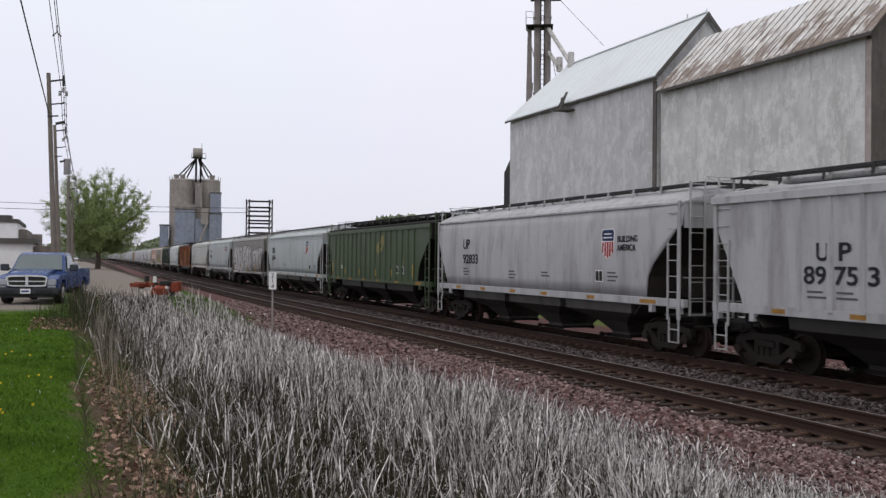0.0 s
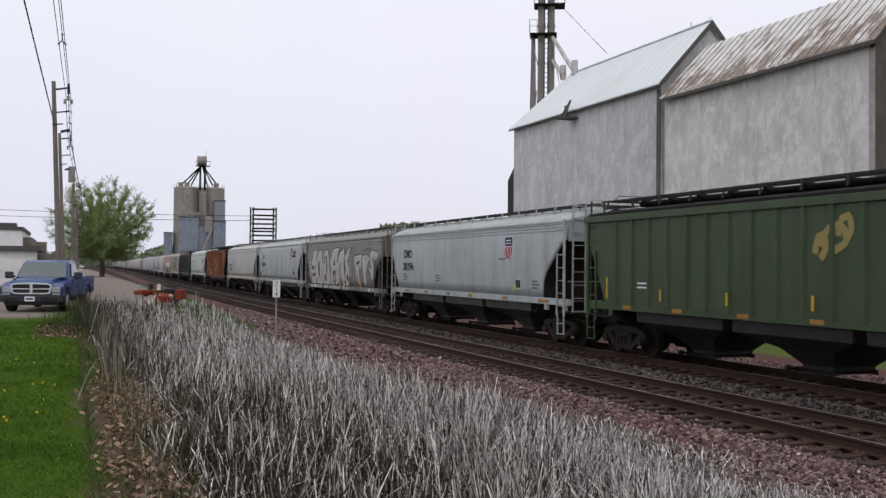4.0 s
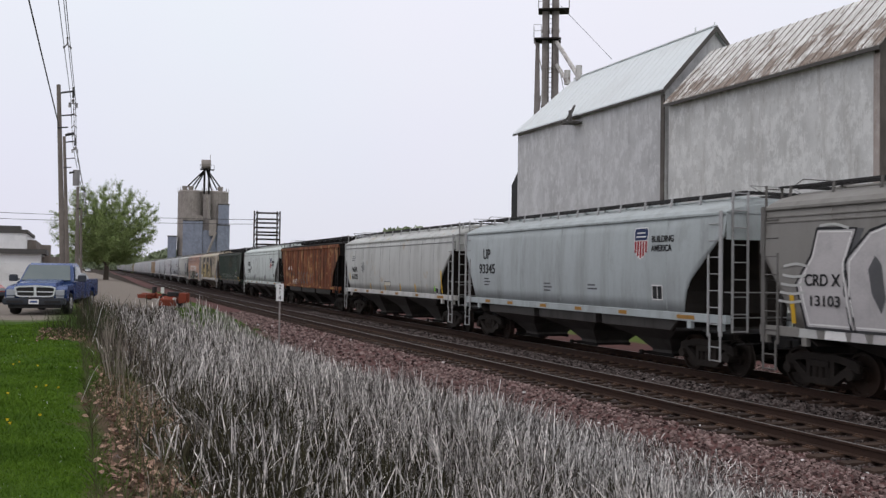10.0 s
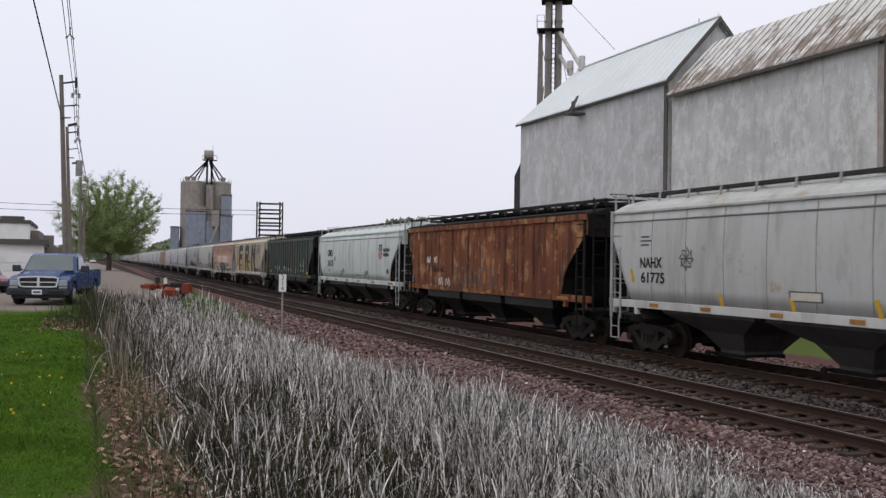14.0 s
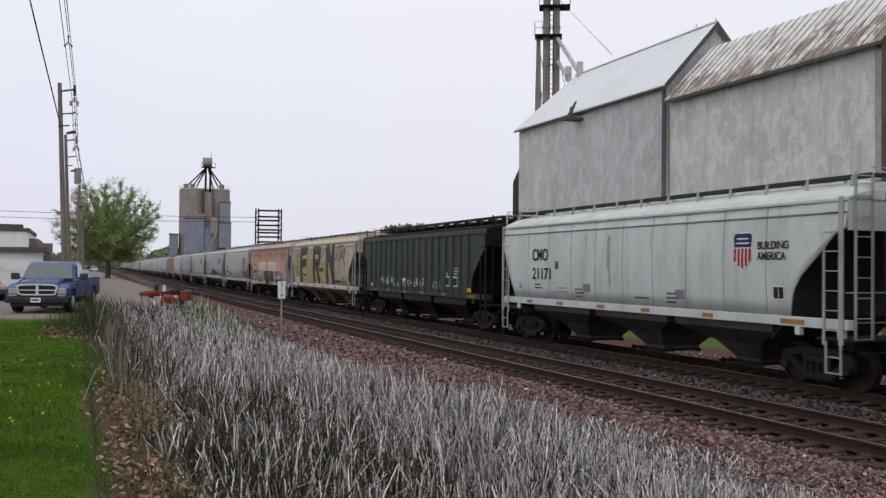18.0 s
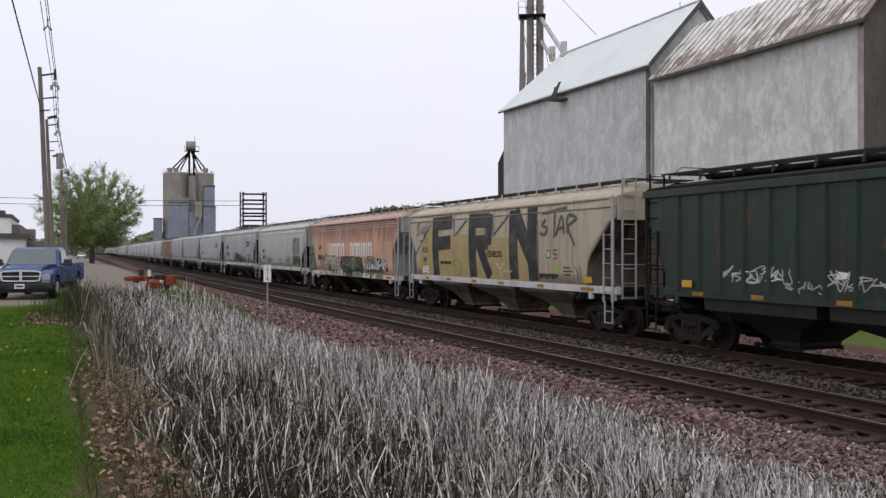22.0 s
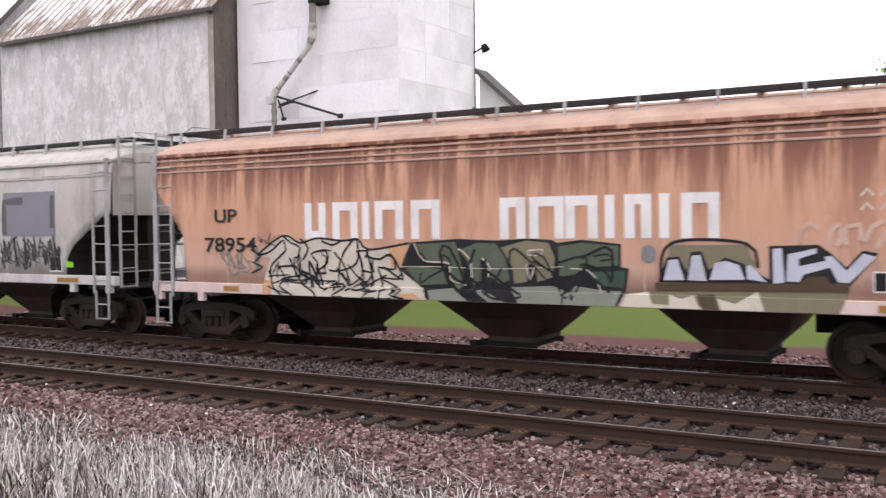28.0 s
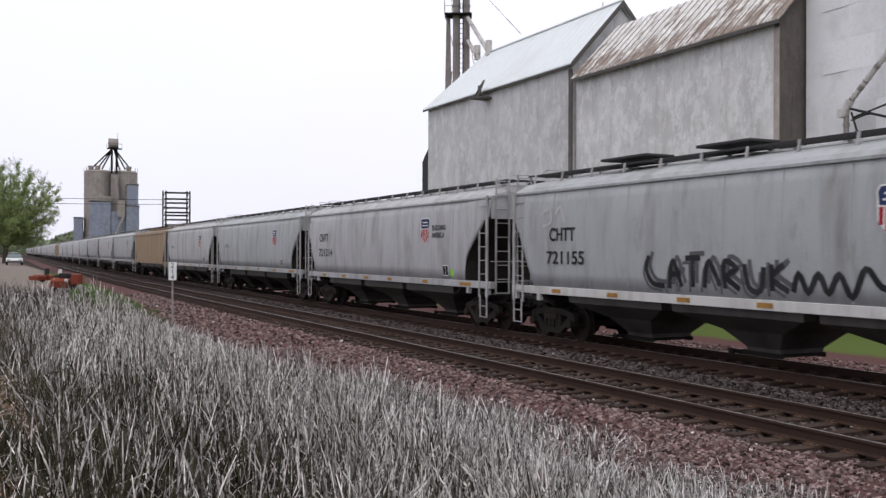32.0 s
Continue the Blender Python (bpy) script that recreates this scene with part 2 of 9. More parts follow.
def bend(y):
    """How far the line swings away from the straight, from 45 m to 160 m."""
    k = min(max(y - 45.0, 0.0), 115.0)
    return 0.000116 * k ** 2 + 0.02668 * max(y - 160.0, 0.0)


def swing(y):
    return math.degrees(math.atan(0.000232 * min(max(y - 45.0, 0.0), 115.0)))


def lerp_list(x, pts):
    return float(np.interp(x, [p[0] for p in pts], [p[1] for p in pts]))


ACROSS_NEAR = [(-400, 0.8), (-0.2, 0.8), (0.5, 0.72), (2.2, -0.15), (3.5, -0.35), (6.8, -0.45), (7.9, -0.55), (8.6, -0.48), (9.9, -0.235), (13.0, -0.235), (13.6, -0.29), (14.1, -0.25), (17.5, -0.235), (19.2, -0.55), (23.0, -0.55), (29.0, -0.45), (60, -0.4), (600, 0.3)]
ACROSS_FAR = [(-400, 0.9), (3.0, 0.75), (6.2, 0.6), (8.6, -0.35), (9.9, -0.235), (13.0, -0.235), (13.6, -0.29), (14.1, -0.25), (17.5, -0.235), (19.2, -0.55), (23.0, -0.55), (60, -0.3), (600, 0.3)]


def ground_z(x, y):
    xx = x - (bend(y) if x > 4 else 0)
    k = min(max((y - 36) / 16, 0), 1)
    k = k * k * (3 - 2 * k)
    return (1 - k) * lerp_list(xx, ACROSS_NEAR) + k * lerp_list(xx, ACROSS_FAR)


def ground_material():
    m, n, l, b = nodes_of("ground")
    v = coords(n, l, vary=False)
    s = n.new("ShaderNodeSeparateXYZ")
    l.new(v, s.inputs[0])
    wob, fine, mid = grain(n, l, v, 0.9, 5), grain(n, l, v, 30, 6), grain(n, l, v, 4, 5)
    x = sums(n, l, "ADD", s.outputs["X"], sums(n, l, "MULTIPLY", sums(n, l, "SUBTRACT", wob, 0.5), 1.4))
    y = sums(n, l, "ADD", s.outputs["Y"], sums(n, l, "MULTIPLY", sums(n, l, "SUBTRACT", wob, 0.5), 6.0))
    far_out = sums(n, l, "ADD", sums(n, l, "MULTIPLY", sums(n, l, "POWER", sums(n, l, "MINIMUM", sums(n, l, "MAXIMUM", sums(n, l, "SUBTRACT", s.outputs["Y"], 45.0), 0.0), 115.0), 2.0), 0.000116), sums(n, l, "MULTIPLY", sums(n, l, "MAXIMUM", sums(n, l, "SUBTRACT", s.outputs["Y"], 160.0), 0.0), 0.02668))
    xt = sums(n, l, "SUBTRACT", x, far_out)
    grass = mixed(n, l, mid, (0.032, 0.070, 0.004), (0.056, 0.106, 0.008))
    grass = mixed(n, l, span(n, l, mid, 0.55, 0.85), grass, (0.062, 0.095, 0.02))
    # Ditch soil, its colour deepened for the shade at the foot of the reeds.
    soil = mixed(n, l, mid, (0.018, 0.014, 0.011), (0.055, 0.040, 0.030))
    bank = mixed(n, l, mid, (0.050, 0.031, 0.023), (0.17, 0.112, 0.084))
    soil = mixed(n, l, span(n, l, x, 1.5, 2.2), bank, soil)
    gravel = mixed(n, l, fine, (0.15, 0.128, 0.108), (0.29, 0.252, 0.22))
    stone = mixed(n, l, fine, (0.045, 0.024, 0.023), (0.19, 0.098, 0.092))
    c = mixed(n, l, span(n, l, x, 0.05, 0.4), grass, soil)                     # lawn, then the ditch
    lot = sums(n, l, "MULTIPLY", span(n, l, y, 30.0, 33.0), sums(n, l, "SUBTRACT", 1.0, span(n, l, x, 5.6, 6.6)))
    lot = sums(n, l, "MULTIPLY", lot, sums(n, l, "SUBTRACT", 1.0, sums(n, l, "MULTIPLY", span(n, l, x, -1.0, 0.0), sums(n, l, "SUBTRACT", 1.0, span(n, l, y, 46.0, 50.0)))))
    c = mixed(n, l, lot, c, gravel)                                           # the gravel lot and lane
    verge = sums(n, l, "MULTIPLY", sums(n, l, "MULTIPLY", span(n, l, y, 38.0, 42.0), span(n, l, x, 5.2, 5.8)), sums(n, l, "SUBTRACT", 1.0, span(n, l, y, 75.0, 90.0)))
    c = mixed(n, l, verge, c, grass)
    c = mixed(n, l, span(n, l, xt, 8.0, 8.6), c, stone)                       # ballast of both tracks
    grime = sums(n, l, "MULTIPLY", span(n, l, xt, 10.0, 10.8), sums(n, l, "SUBTRACT", 1.0, span(n, l, xt, 17.4, 18.2)))
    c = mixed(n, l, sums(n, l, "MULTIPLY", grime, 0.9), c, mixed(n, l, fine, (0.014, 0.010, 0.009), (0.055, 0.042, 0.038)))   # oily grime under the trains
    c = mixed(n, l, span(n, l, xt, 22.8, 23.6), c, mixed(n, l, 0.35, grass, (0.20, 0.22, 0.085)))
    l.new(c, b.inputs["Base Color"])
    b.inputs["Roughness"].default_value = 0.95
    b.inputs["Specular IOR Level"].default_value = 0.08
    relief(n, l, b, fine, 0.6, 0.03)
    return m


def build_ground():
    xs = [-400, -200, -100, -60, -40, -25, -15, -10, -6, -4, -2.5, -1.5, -0.8, -0.2, 0.2, 0.5, 0.9, 1.4, 1.8, 2.2, 2.8, 3.5, 4.2, 5, 6, 6.8, 7.4, 7.9, 8.6, 9.2, 9.9, 10.8, 11.5, 12.2, 13, 13.6, 14.1, 15.1, 16.6, 17.5, 18.3, 19.2, 21, 23, 26, 29, 34, 45, 60, 90, 140, 200, 300, 450, 700, 1200]
    ys = [-400, -200, -100, -60, -40, -25, -15, -10, -6, -3] + [i * 1.0 for i in range(0, 60, 1)] + [60 + i * 4 for i in range(0, 36)] + [210, 240, 280, 330, 400, 500, 650, 900, 1300, 2000]
    rnd = random.Random(4)
    verts, faces = [], []
    for y in ys:
        for x in xs:
            px = x + (bend(y) if 7 < x < 30 else 0)
            z = ground_z(px, y) if y < 210 else (ground_z(px, y) if x < 60 else 0.0)
            if 0.6 < x < 7.5 and -10 < y < 60:
                z += rnd.uniform(-0.035, 0.035)
            if y >= 400:
                z -= 0.6
            verts.append((px, y, z))
    w = len(xs)
    for j in range(len(ys) - 1):
        for i in range(w - 1):
            a = j * w + i
            faces.append((a, a + 1, a + w + 1, a + w))
    ob = new("ground", soup("ground", verts, faces, ground_material(), True))
    return tagged(ob, "lawn, ditch, gravel lane, pink ballast and far grass", "ground", "", "structure")


build_ground()


# ---- the two tracks ----
def rail_profile():
    return [(-0.070, -0.178), (0.070, -0.178), (0.070, -0.166), (0.012, -0.145), (0.010, -0.050), (0.036, -0.036), (0.036, -0.004), (0.030, 0.0), (-0.030, 0.0), (-0.036, -0.004), (-0.036, -0.036), (-0.010, -0.050), (-0.012, -0.145), (-0.070, -0.166)]


def build_track(name, gauge_x, label, first, last, count_from):
    t = thing(name, label, "railway track", kind="structure")
    ys = [-60, -20, 0, 20, 45] + [45 + 12 * i for i in range(1, 46)] + [650, 750, 900, 1100]
    for gx in gauge_x:
        bm = bmesh.new()
        loft(bm, [[(gx + bend(y) + px, y, pz) for px, pz in rail_profile()] for y in ys], closed=True, caps=True)
        rail = part("rail", bm, M["rail_side"], t, "rusty steel rail")
        head = bmesh.new()
        loft(head, [[(gx + bend(y) + px, y, pz + 0.003) for px, pz in ((-0.022, -0.002), (-0.020, 0.0), (0.020, 0.0), (0.022, -0.002))] for y in ys])
        part("rail_head", head, M["rail_head"], rail, "worn bright running surface")
    mid = (gauge_x[0] + gauge_x[1]) / 2
    rnd = random.Random(11)
    tie_me = [done("tie", box(bmesh.new(), -1.3, 1.3, -0.115 + d, 0.115 - d, -0.36, -0.185), M["tie"]) for d in (0.0, 0.008)]
    for me in tie_me:
        for vtx in me.vertices:
            vtx.co.x += rnd.uniform(-0.02, 0.02)
            vtx.co.z += rnd.uniform(-0.008, 0.004)
    pl = bmesh.new()
    for s in (-1, 1):
        box(pl, s * 0.7525 - 0.17, s * 0.7525 + 0.17, -0.095, 0.095, -0.19, -0.166)
        for dx in (-0.12, 0.12):
            for dy in (-0.05, 0.05):
                box(pl, s * 0.7525 + dx - 0.016, s * 0.7525 + dx + 0.016, dy - 0.016, dy + 0.016, -0.168, -0.140)
    pl_me = done("tie_plate", pl, M["plate"])
    y = first
    i = 0
    while y < last:
        m = pose(mid + bend(y) + rnd.uniform(-0.04, 0.04), y, 0, 0, 0, -swing(y) + rnd.uniform(-0.8, 0.8))
        tie = part("tie", tie_me[i % 2], M["tie"], t)
        tie.matrix_basis = m
        if y < count_from:
            part("tie_plate", pl_me, M["plate"], tie)
        y += 0.533 + rnd.uniform(-0.02, 0.02)
        i += 1
    return t


build_track("track_near", RAILS_NEAR, "empty railway track with rusty rails on weathered wooden ties", -6.0, 95.0, 45.0)
build_track("track_far", RAILS_FAR, "railway track under the passing grain train", -6.0, 60.0, 30.0)

# ---- grain elevators beside the line ----
def wall_sheets(name, light, dark, streak, seed_scale=1.0, mottle=0.5):
    """Weathered sheet-metal or plastered walls with stains running down."""
    m, n, l, b = nodes_of(name)
    v = coords(n, l)
    vs = coords(n, l, (1.5 * seed_scale, 1.5 * seed_scale, 0.22))
    vf = coords(n, l, (6, 6, 0.9))
    big, run, fine, grit = grain(n, l, v, 0.35, 5), grain(n, l, vs, 1.0, 6, 0.68), grain(n, l, vf, 1.0, 5), grain(n, l, v, 14, 6)
    c = mixed(n, l, span(n, l, big, 0.35, 0.7), light, tuple(0.80 * x for x in light))
    lift = grain(n, l, coords(n, l, (0.10, 0.10, 1.15)), 1.0, 3, 0.5)
    c = mixed(n, l, sums(n, l, "MULTIPLY", span(n, l, lift, 0.50, 0.60), mottle * 0.45), c, tuple(0.55 * x + 0.45 * y for x, y in zip(light, dark)))
    patch_a, patch_b, patch_c = grain(n, l, coords(n, l, (1.2, 1.2, 0.75)), 1.0, 7, 0.74), grain(n, l, coords(n, l, (3.4, 3.4, 1.7)), 1.0, 6, 0.72), grain(n, l, coords(n, l, (2.1, 2.1, 1.3)), 1.3, 7, 0.74)
    c = mixed(n, l, sums(n, l, "MULTIPLY", span(n, l, patch_a, 0.49, 0.57), mottle), c, tuple(min(0.9, 1.24 * x) for x in light))
    c = mixed(n, l, sums(n, l, "MULTIPLY", span(n, l, patch_b, 0.54, 0.62), mottle * 0.8), c, tuple(0.45 * x + 0.55 * y for x, y in zip(light, dark)))
    c = mixed(n, l, sums(n, l, "MULTIPLY", span(n, l, patch_c, 0.55, 0.61), mottle * 0.6), c, tuple(min(0.92, 1.35 * x) for x in light))
    c = mixed(n, l, sums(n, l, "MULTIPLY", span(n, l, run, 0.50, 0.76), streak * 0.6), c, dark)
    c = mixed(n, l, sums(n, l, "MULTIPLY", span(n, l, fine, 0.58, 0.8), streak * 0.6), c, dark)
    c = mixed(n, l, sums(n, l, "MULTIPLY", span(n, l, grit, 0.5, 0.8), 0.25), c, dark)
    l.new(c, b.inputs["Base Color"])
    b.inputs["Roughness"].default_value = 0.75
    relief(n, l, b, grit, 0.3, 0.01)
    return m


M["wall_a"] = wall_sheets("weathered_grey_wall", (0.565, 0.565, 0.57), (0.27, 0.26, 0.255), 0.7)
M["wall_b"] = wall_sheets("weathered_white_wall", (0.64, 0.64, 0.63), (0.28, 0.26, 0.235), 0.8)
M["wall_dark"] = wall_sheets("bare_wood_wall", (0.13, 0.115, 0.105), (0.05, 0.045, 0.04), 0.7, 2.0)
M["block"] = plain("white_block", (0.84, 0.84, 0.86), 0.8, 0.0, (0.42, 0.41, 0.40), 0.35, 2.0, 0.2, each=0.10)
M["mortar"] = plain("white_mortar", (0.80, 0.80, 0.815), 0.9, 0.0, (0.44, 0.43, 0.42), 0.3)
M["roof_white"] = plain("painted_roof_metal", (0.76, 0.80, 0.81), 0.5, 0.0, (0.58, 0.58, 0.57), 0.3, 2.0)
M["roof_seam"] = plain("rusted_roof_seam", (0.20, 0.165, 0.14), 0.8, 0.0, (0.50, 0.48, 0.46), 0.8, 8.0)


def old_roof():
    """Metal roof whose white paint flakes off in streaks that run down the slope."""
    m, n, l, b = nodes_of("old_seam_roof")
    va, vb, v = coords(n, l, (0.8, 1.5, 0.8)), coords(n, l, (2.2, 13.0, 2.2)), coords(n, l)
    s = n.new("ShaderNodeSeparateXYZ")
    l.new(coords(n, l, vary=False), s.inputs[0])
    eave = sums(n, l, "MULTIPLY", sums(n, l, "SUBTRACT", 1.0, span(n, l, s.outputs["X"], -0.3, 2.2)), 0.10)   # more rust where water stands
    a = sums(n, l, "ADD", grain(n, l, va, 1.0, 6, 0.7), eave)
    f = sums(n, l, "ADD", grain(n, l, vb, 1.0, 5, 0.7), eave)
    c = mixed(n, l, span(n, l, grain(n, l, v, 0.7, 4), 0.35, 0.65), (0.82, 0.81, 0.79), (0.66, 0.645, 0.62))
    c = mixed(n, l, sums(n, l, "MULTIPLY", span(n, l, f, 0.55, 0.62), 0.7), c, (0.27, 0.225, 0.19))
    c = mixed(n, l, sums(n, l, "MULTIPLY", span(n, l, a, 0.54, 0.63), 0.8), c, (0.20, 0.14, 0.105))
    l.new(c, b.inputs["Base Color"])
    b.inputs["Roughness"].default_value = 0.75
    relief(n, l, b, f, 0.3, 0.01)
    return m


M["roof_old"] = old_roof()
M["rusty_corner"] = wall_sheets("rusty_corner_board", (0.42, 0.37, 0.345), (0.16, 0.08, 0.055), 0.8, 3.0)
M["trim_dark"] = plain("dark_trim", (0.10, 0.095, 0.09), 0.7)
M["leg_rust"] = wall_sheets("rusty_leg_casing", (0.27, 0.245, 0.235), (0.10, 0.065, 0.048), 0.9, 3.0)
M["pipe_white"] = plain("flaked_white_pipe", (0.55, 0.53, 0.51), 0.6, 0.0, (0.10, 0.06, 0.045), 0.9, 14.0)

D0, JOINT, NORTH, SOUTH = 29.0, 42.2, 60.0, 27.8


def elevator_north():
    """The taller sheet-metal warehouse with a hipped far end."""
    t = thing("grain_warehouse", "tall weathered grey warehouse with a pale metal gable roof", "warehouse", pose(D0, 0, 0))
    z0, ze, zr, half = -0.55, 12.33, 15.86, 3.07
    bm = bmesh.new()
    box(bm, 0.0, 0.25, JOINT, NORTH, z0, ze)
    part("wall", bm, M["wall_a"], t, "stained grey plastered wall")
    bm = bmesh.new()
    sheet(bm, [(0.25, JOINT, z0), (2 * half, JOINT, z0), (2 * half, JOINT, ze), (half, JOINT, zr - 0.25), (0.25, JOINT, ze + 0.05)], (0, 0.25, 0))
    part("gable_wall", bm, M["wall_a"], t)
    bm = bmesh.new()
    box(bm, 0.25, 2 * half, NORTH - 0.25, NORTH, z0, ze)
    box(bm, 2 * half, 2 * half + 0.25, JOINT, NORTH, z0, ze)
    part("back_wall", bm, M["wall_a"], t)
    bm = bmesh.new()
    o = 0.28
    r1 = NORTH - 2.6
    th = (0, 0, 0.09)
    sheet(bm, [(-o, JOINT - 0.25, ze - 0.12), (-o, NORTH + o, ze - 0.12), (half, r1, zr), (half, JOINT - 0.25, zr)], th)
    part("roof", bm, M["roof_white"], t, "pale painted metal roof")
    bm = bmesh.new()
    sheet(bm, [(2 * half + o, JOINT - 0.25, ze - 0.12), (half, JOINT - 0.25, zr), (half, r1, zr), (2 * half + o, NORTH + o, ze - 0.12)], th)
    sheet(bm, [(-o, NORTH + o, ze - 0.12), (2 * half + o, NORTH + o, ze - 0.12), (half, r1, zr)], th)
    part("roof", bm, M["roof_white"], t)
    # standing seams of the near slope
    for i in range(24):
        y = JOINT + 0.5 + i * 0.72
        k = 1.0 if y < r1 else max(0.05, (NORTH + o - y) / (NORTH + o - r1))
        s = bmesh.new()
        a, bq = Vector((-o, y, ze - 0.02)), Vector((-o + (half + o) * k, y, ze - 0.12 + (zr - ze + 0.12) * k + 0.10))
        tube(s, a, bq, 0.010, 4)
        part("seam", s, M["roof_white"], t)
    tr = bmesh.new()
    box(tr, -o - 0.02, -o + 0.03, JOINT - 0.25, NORTH + o, ze - 0.22, ze - 0.115)
    part("eave_trim", tr, M["trim_dark"], t, "dark eave board")
    tr = bmesh.new()
    for a, bq in (((-o, ze - 0.12), (half, zr)), ((half, zr), (2 * half + o, ze - 0.12))):
        sheet(tr, [(a[0], JOINT - 0.30, a[1] - 0.22), (bq[0], JOINT - 0.30, bq[1] - 0.22), (bq[0], JOINT - 0.30, bq[1] + 0.1), (a[0], JOINT - 0.30, a[1] + 0.1)], (0, 0.045, 0))
    part("gable_trim", tr, M["trim_dark"], t)
    cap = bmesh.new()
    box(cap, half - 0.12, half + 0.12, JOINT - 0.25, r1, zr + 0.07, zr + 0.13)
    tube(cap, (half, JOINT + 1.6, zr), (half, JOINT + 1.6, zr + 0.42), 0.05)
    tube(cap, (half, JOINT - 0.1, zr), (half, JOINT - 0.1, zr + 0.30), 0.04)
    part("ridge_cap", cap, M["roof_white"], t)
    hd = bmesh.new()
    y = 51.4
    box(hd, -1.0, 0.0, y - 0.45, y + 0.45, ze - 0.62, ze - 0.50)
    tube(hd, (-0.85, y - 0.25, ze - 0.5), (-0.3, y - 0.05, ze + 0.55), 0.05)
    tube(hd, (-0.85, y + 0.25, ze - 0.5), (-0.3, y + 0.05, ze + 0.55), 0.05)
    tube(hd, (-0.6, y, ze - 0.5), (-0.6, y, ze + 0.2), 0.12, 8)
    part("hoist_bracket", hd, M["trim_dark"], t, "rusty hoist bracket under the eave")
    ds = bmesh.new()
    box(ds, 0.02, 1.1, NORTH, NORTH + 1.0, z0, 8.7)
    sheet(ds, [(0.02, NORTH, 8.7), (0.02, NORTH + 1.0, 8.7), (0.02, NORTH, 9.6)], (1.08, 0, 0))
    part("side_duct", ds, M["black_iron"], t, "dark rusty duct on the end wall")
    cb = bmesh.new()
    box(cb, -0.06, 0.0, JOINT, JOINT + 0.32, z0, ze - 0.3)
    part("corner_board", cb, M["wall_dark"], t)
    return t


def elevator_south():
    t = thing("grain_warehouse", "lower white warehouse with a rusty standing-seam roof", "warehouse", pose(D0, 0, 0))
    z0, ze, zr, half = -0.55, 11.48, 14.4, 2.6
    north = JOINT - 0.35
    bm = bmesh.new()
    box(bm, 0.0, 0.25, SOUTH + 0.3, north, z0, ze)
    part("wall", bm, M["wall_b"], t, "peeling white plastered wall")
    bm = bmesh.new()
    sheet(bm, [(-0.02, SOUTH + 0.05, z0), (2 * half, SOUTH + 0.05, z0), (2 * half, SOUTH + 0.05, ze), (half, SOUTH + 0.05, zr - 0.2), (-0.02, SOUTH + 0.05, ze)], (0, 0.25, 0))
    part("gable_wall", bm, M["wall_dark"], t, "bare weathered wooden gable wall")
    bm = bmesh.new()
    box(bm, 2 * half, 2 * half + 0.25, SOUTH + 0.3, north, z0, ze)
    part("back_wall", bm, M["wall_b"], t)
    o = 0.35
    for name, loop in (("roof", [(-o, SOUTH - 0.25, ze - 0.1), (-o, north + 0.02, ze - 0.1), (half, north + 0.02, zr), (half, SOUTH - 0.25, zr)]), ("roof", [(2 * half + o, north + 0.02, ze - 0.1), (2 * half + o, SOUTH - 0.25, ze - 0.1), (half, SOUTH - 0.25, zr), (half, north + 0.02, zr)])):
        part(name, sheet(bmesh.new(), loop, (0, 0, 0.08)), M["roof_old"], t, "streaked and rusting metal roof")
    y = SOUTH + 0.1
    while y < north:
        s = bmesh.new()
        sheet(s, [(-o, y, ze - 0.02), (half, y, zr + 0.08), (half, y, zr + 0.115), (-o, y, ze + 0.02)], (0, 0.035, 0))
        part("seam", s, M["roof_seam"], t)
        y += 0.56
    tr = bmesh.new()
    box(tr, -o - 0.03, -o + 0.03, SOUTH - 0.25, north, ze - 0.24, ze - 0.09)
    part("eave_trim", tr, M["trim_dark"], t, "dark eave board")
    cb = bmesh.new()
    box(cb, -0.05, 0.0, SOUTH + 0.05, SOUTH + 0.34, z0, ze - 0.3)
    part("corner_board", cb, M["rusty_corner"], t, "corner board stained with rust")
    return t


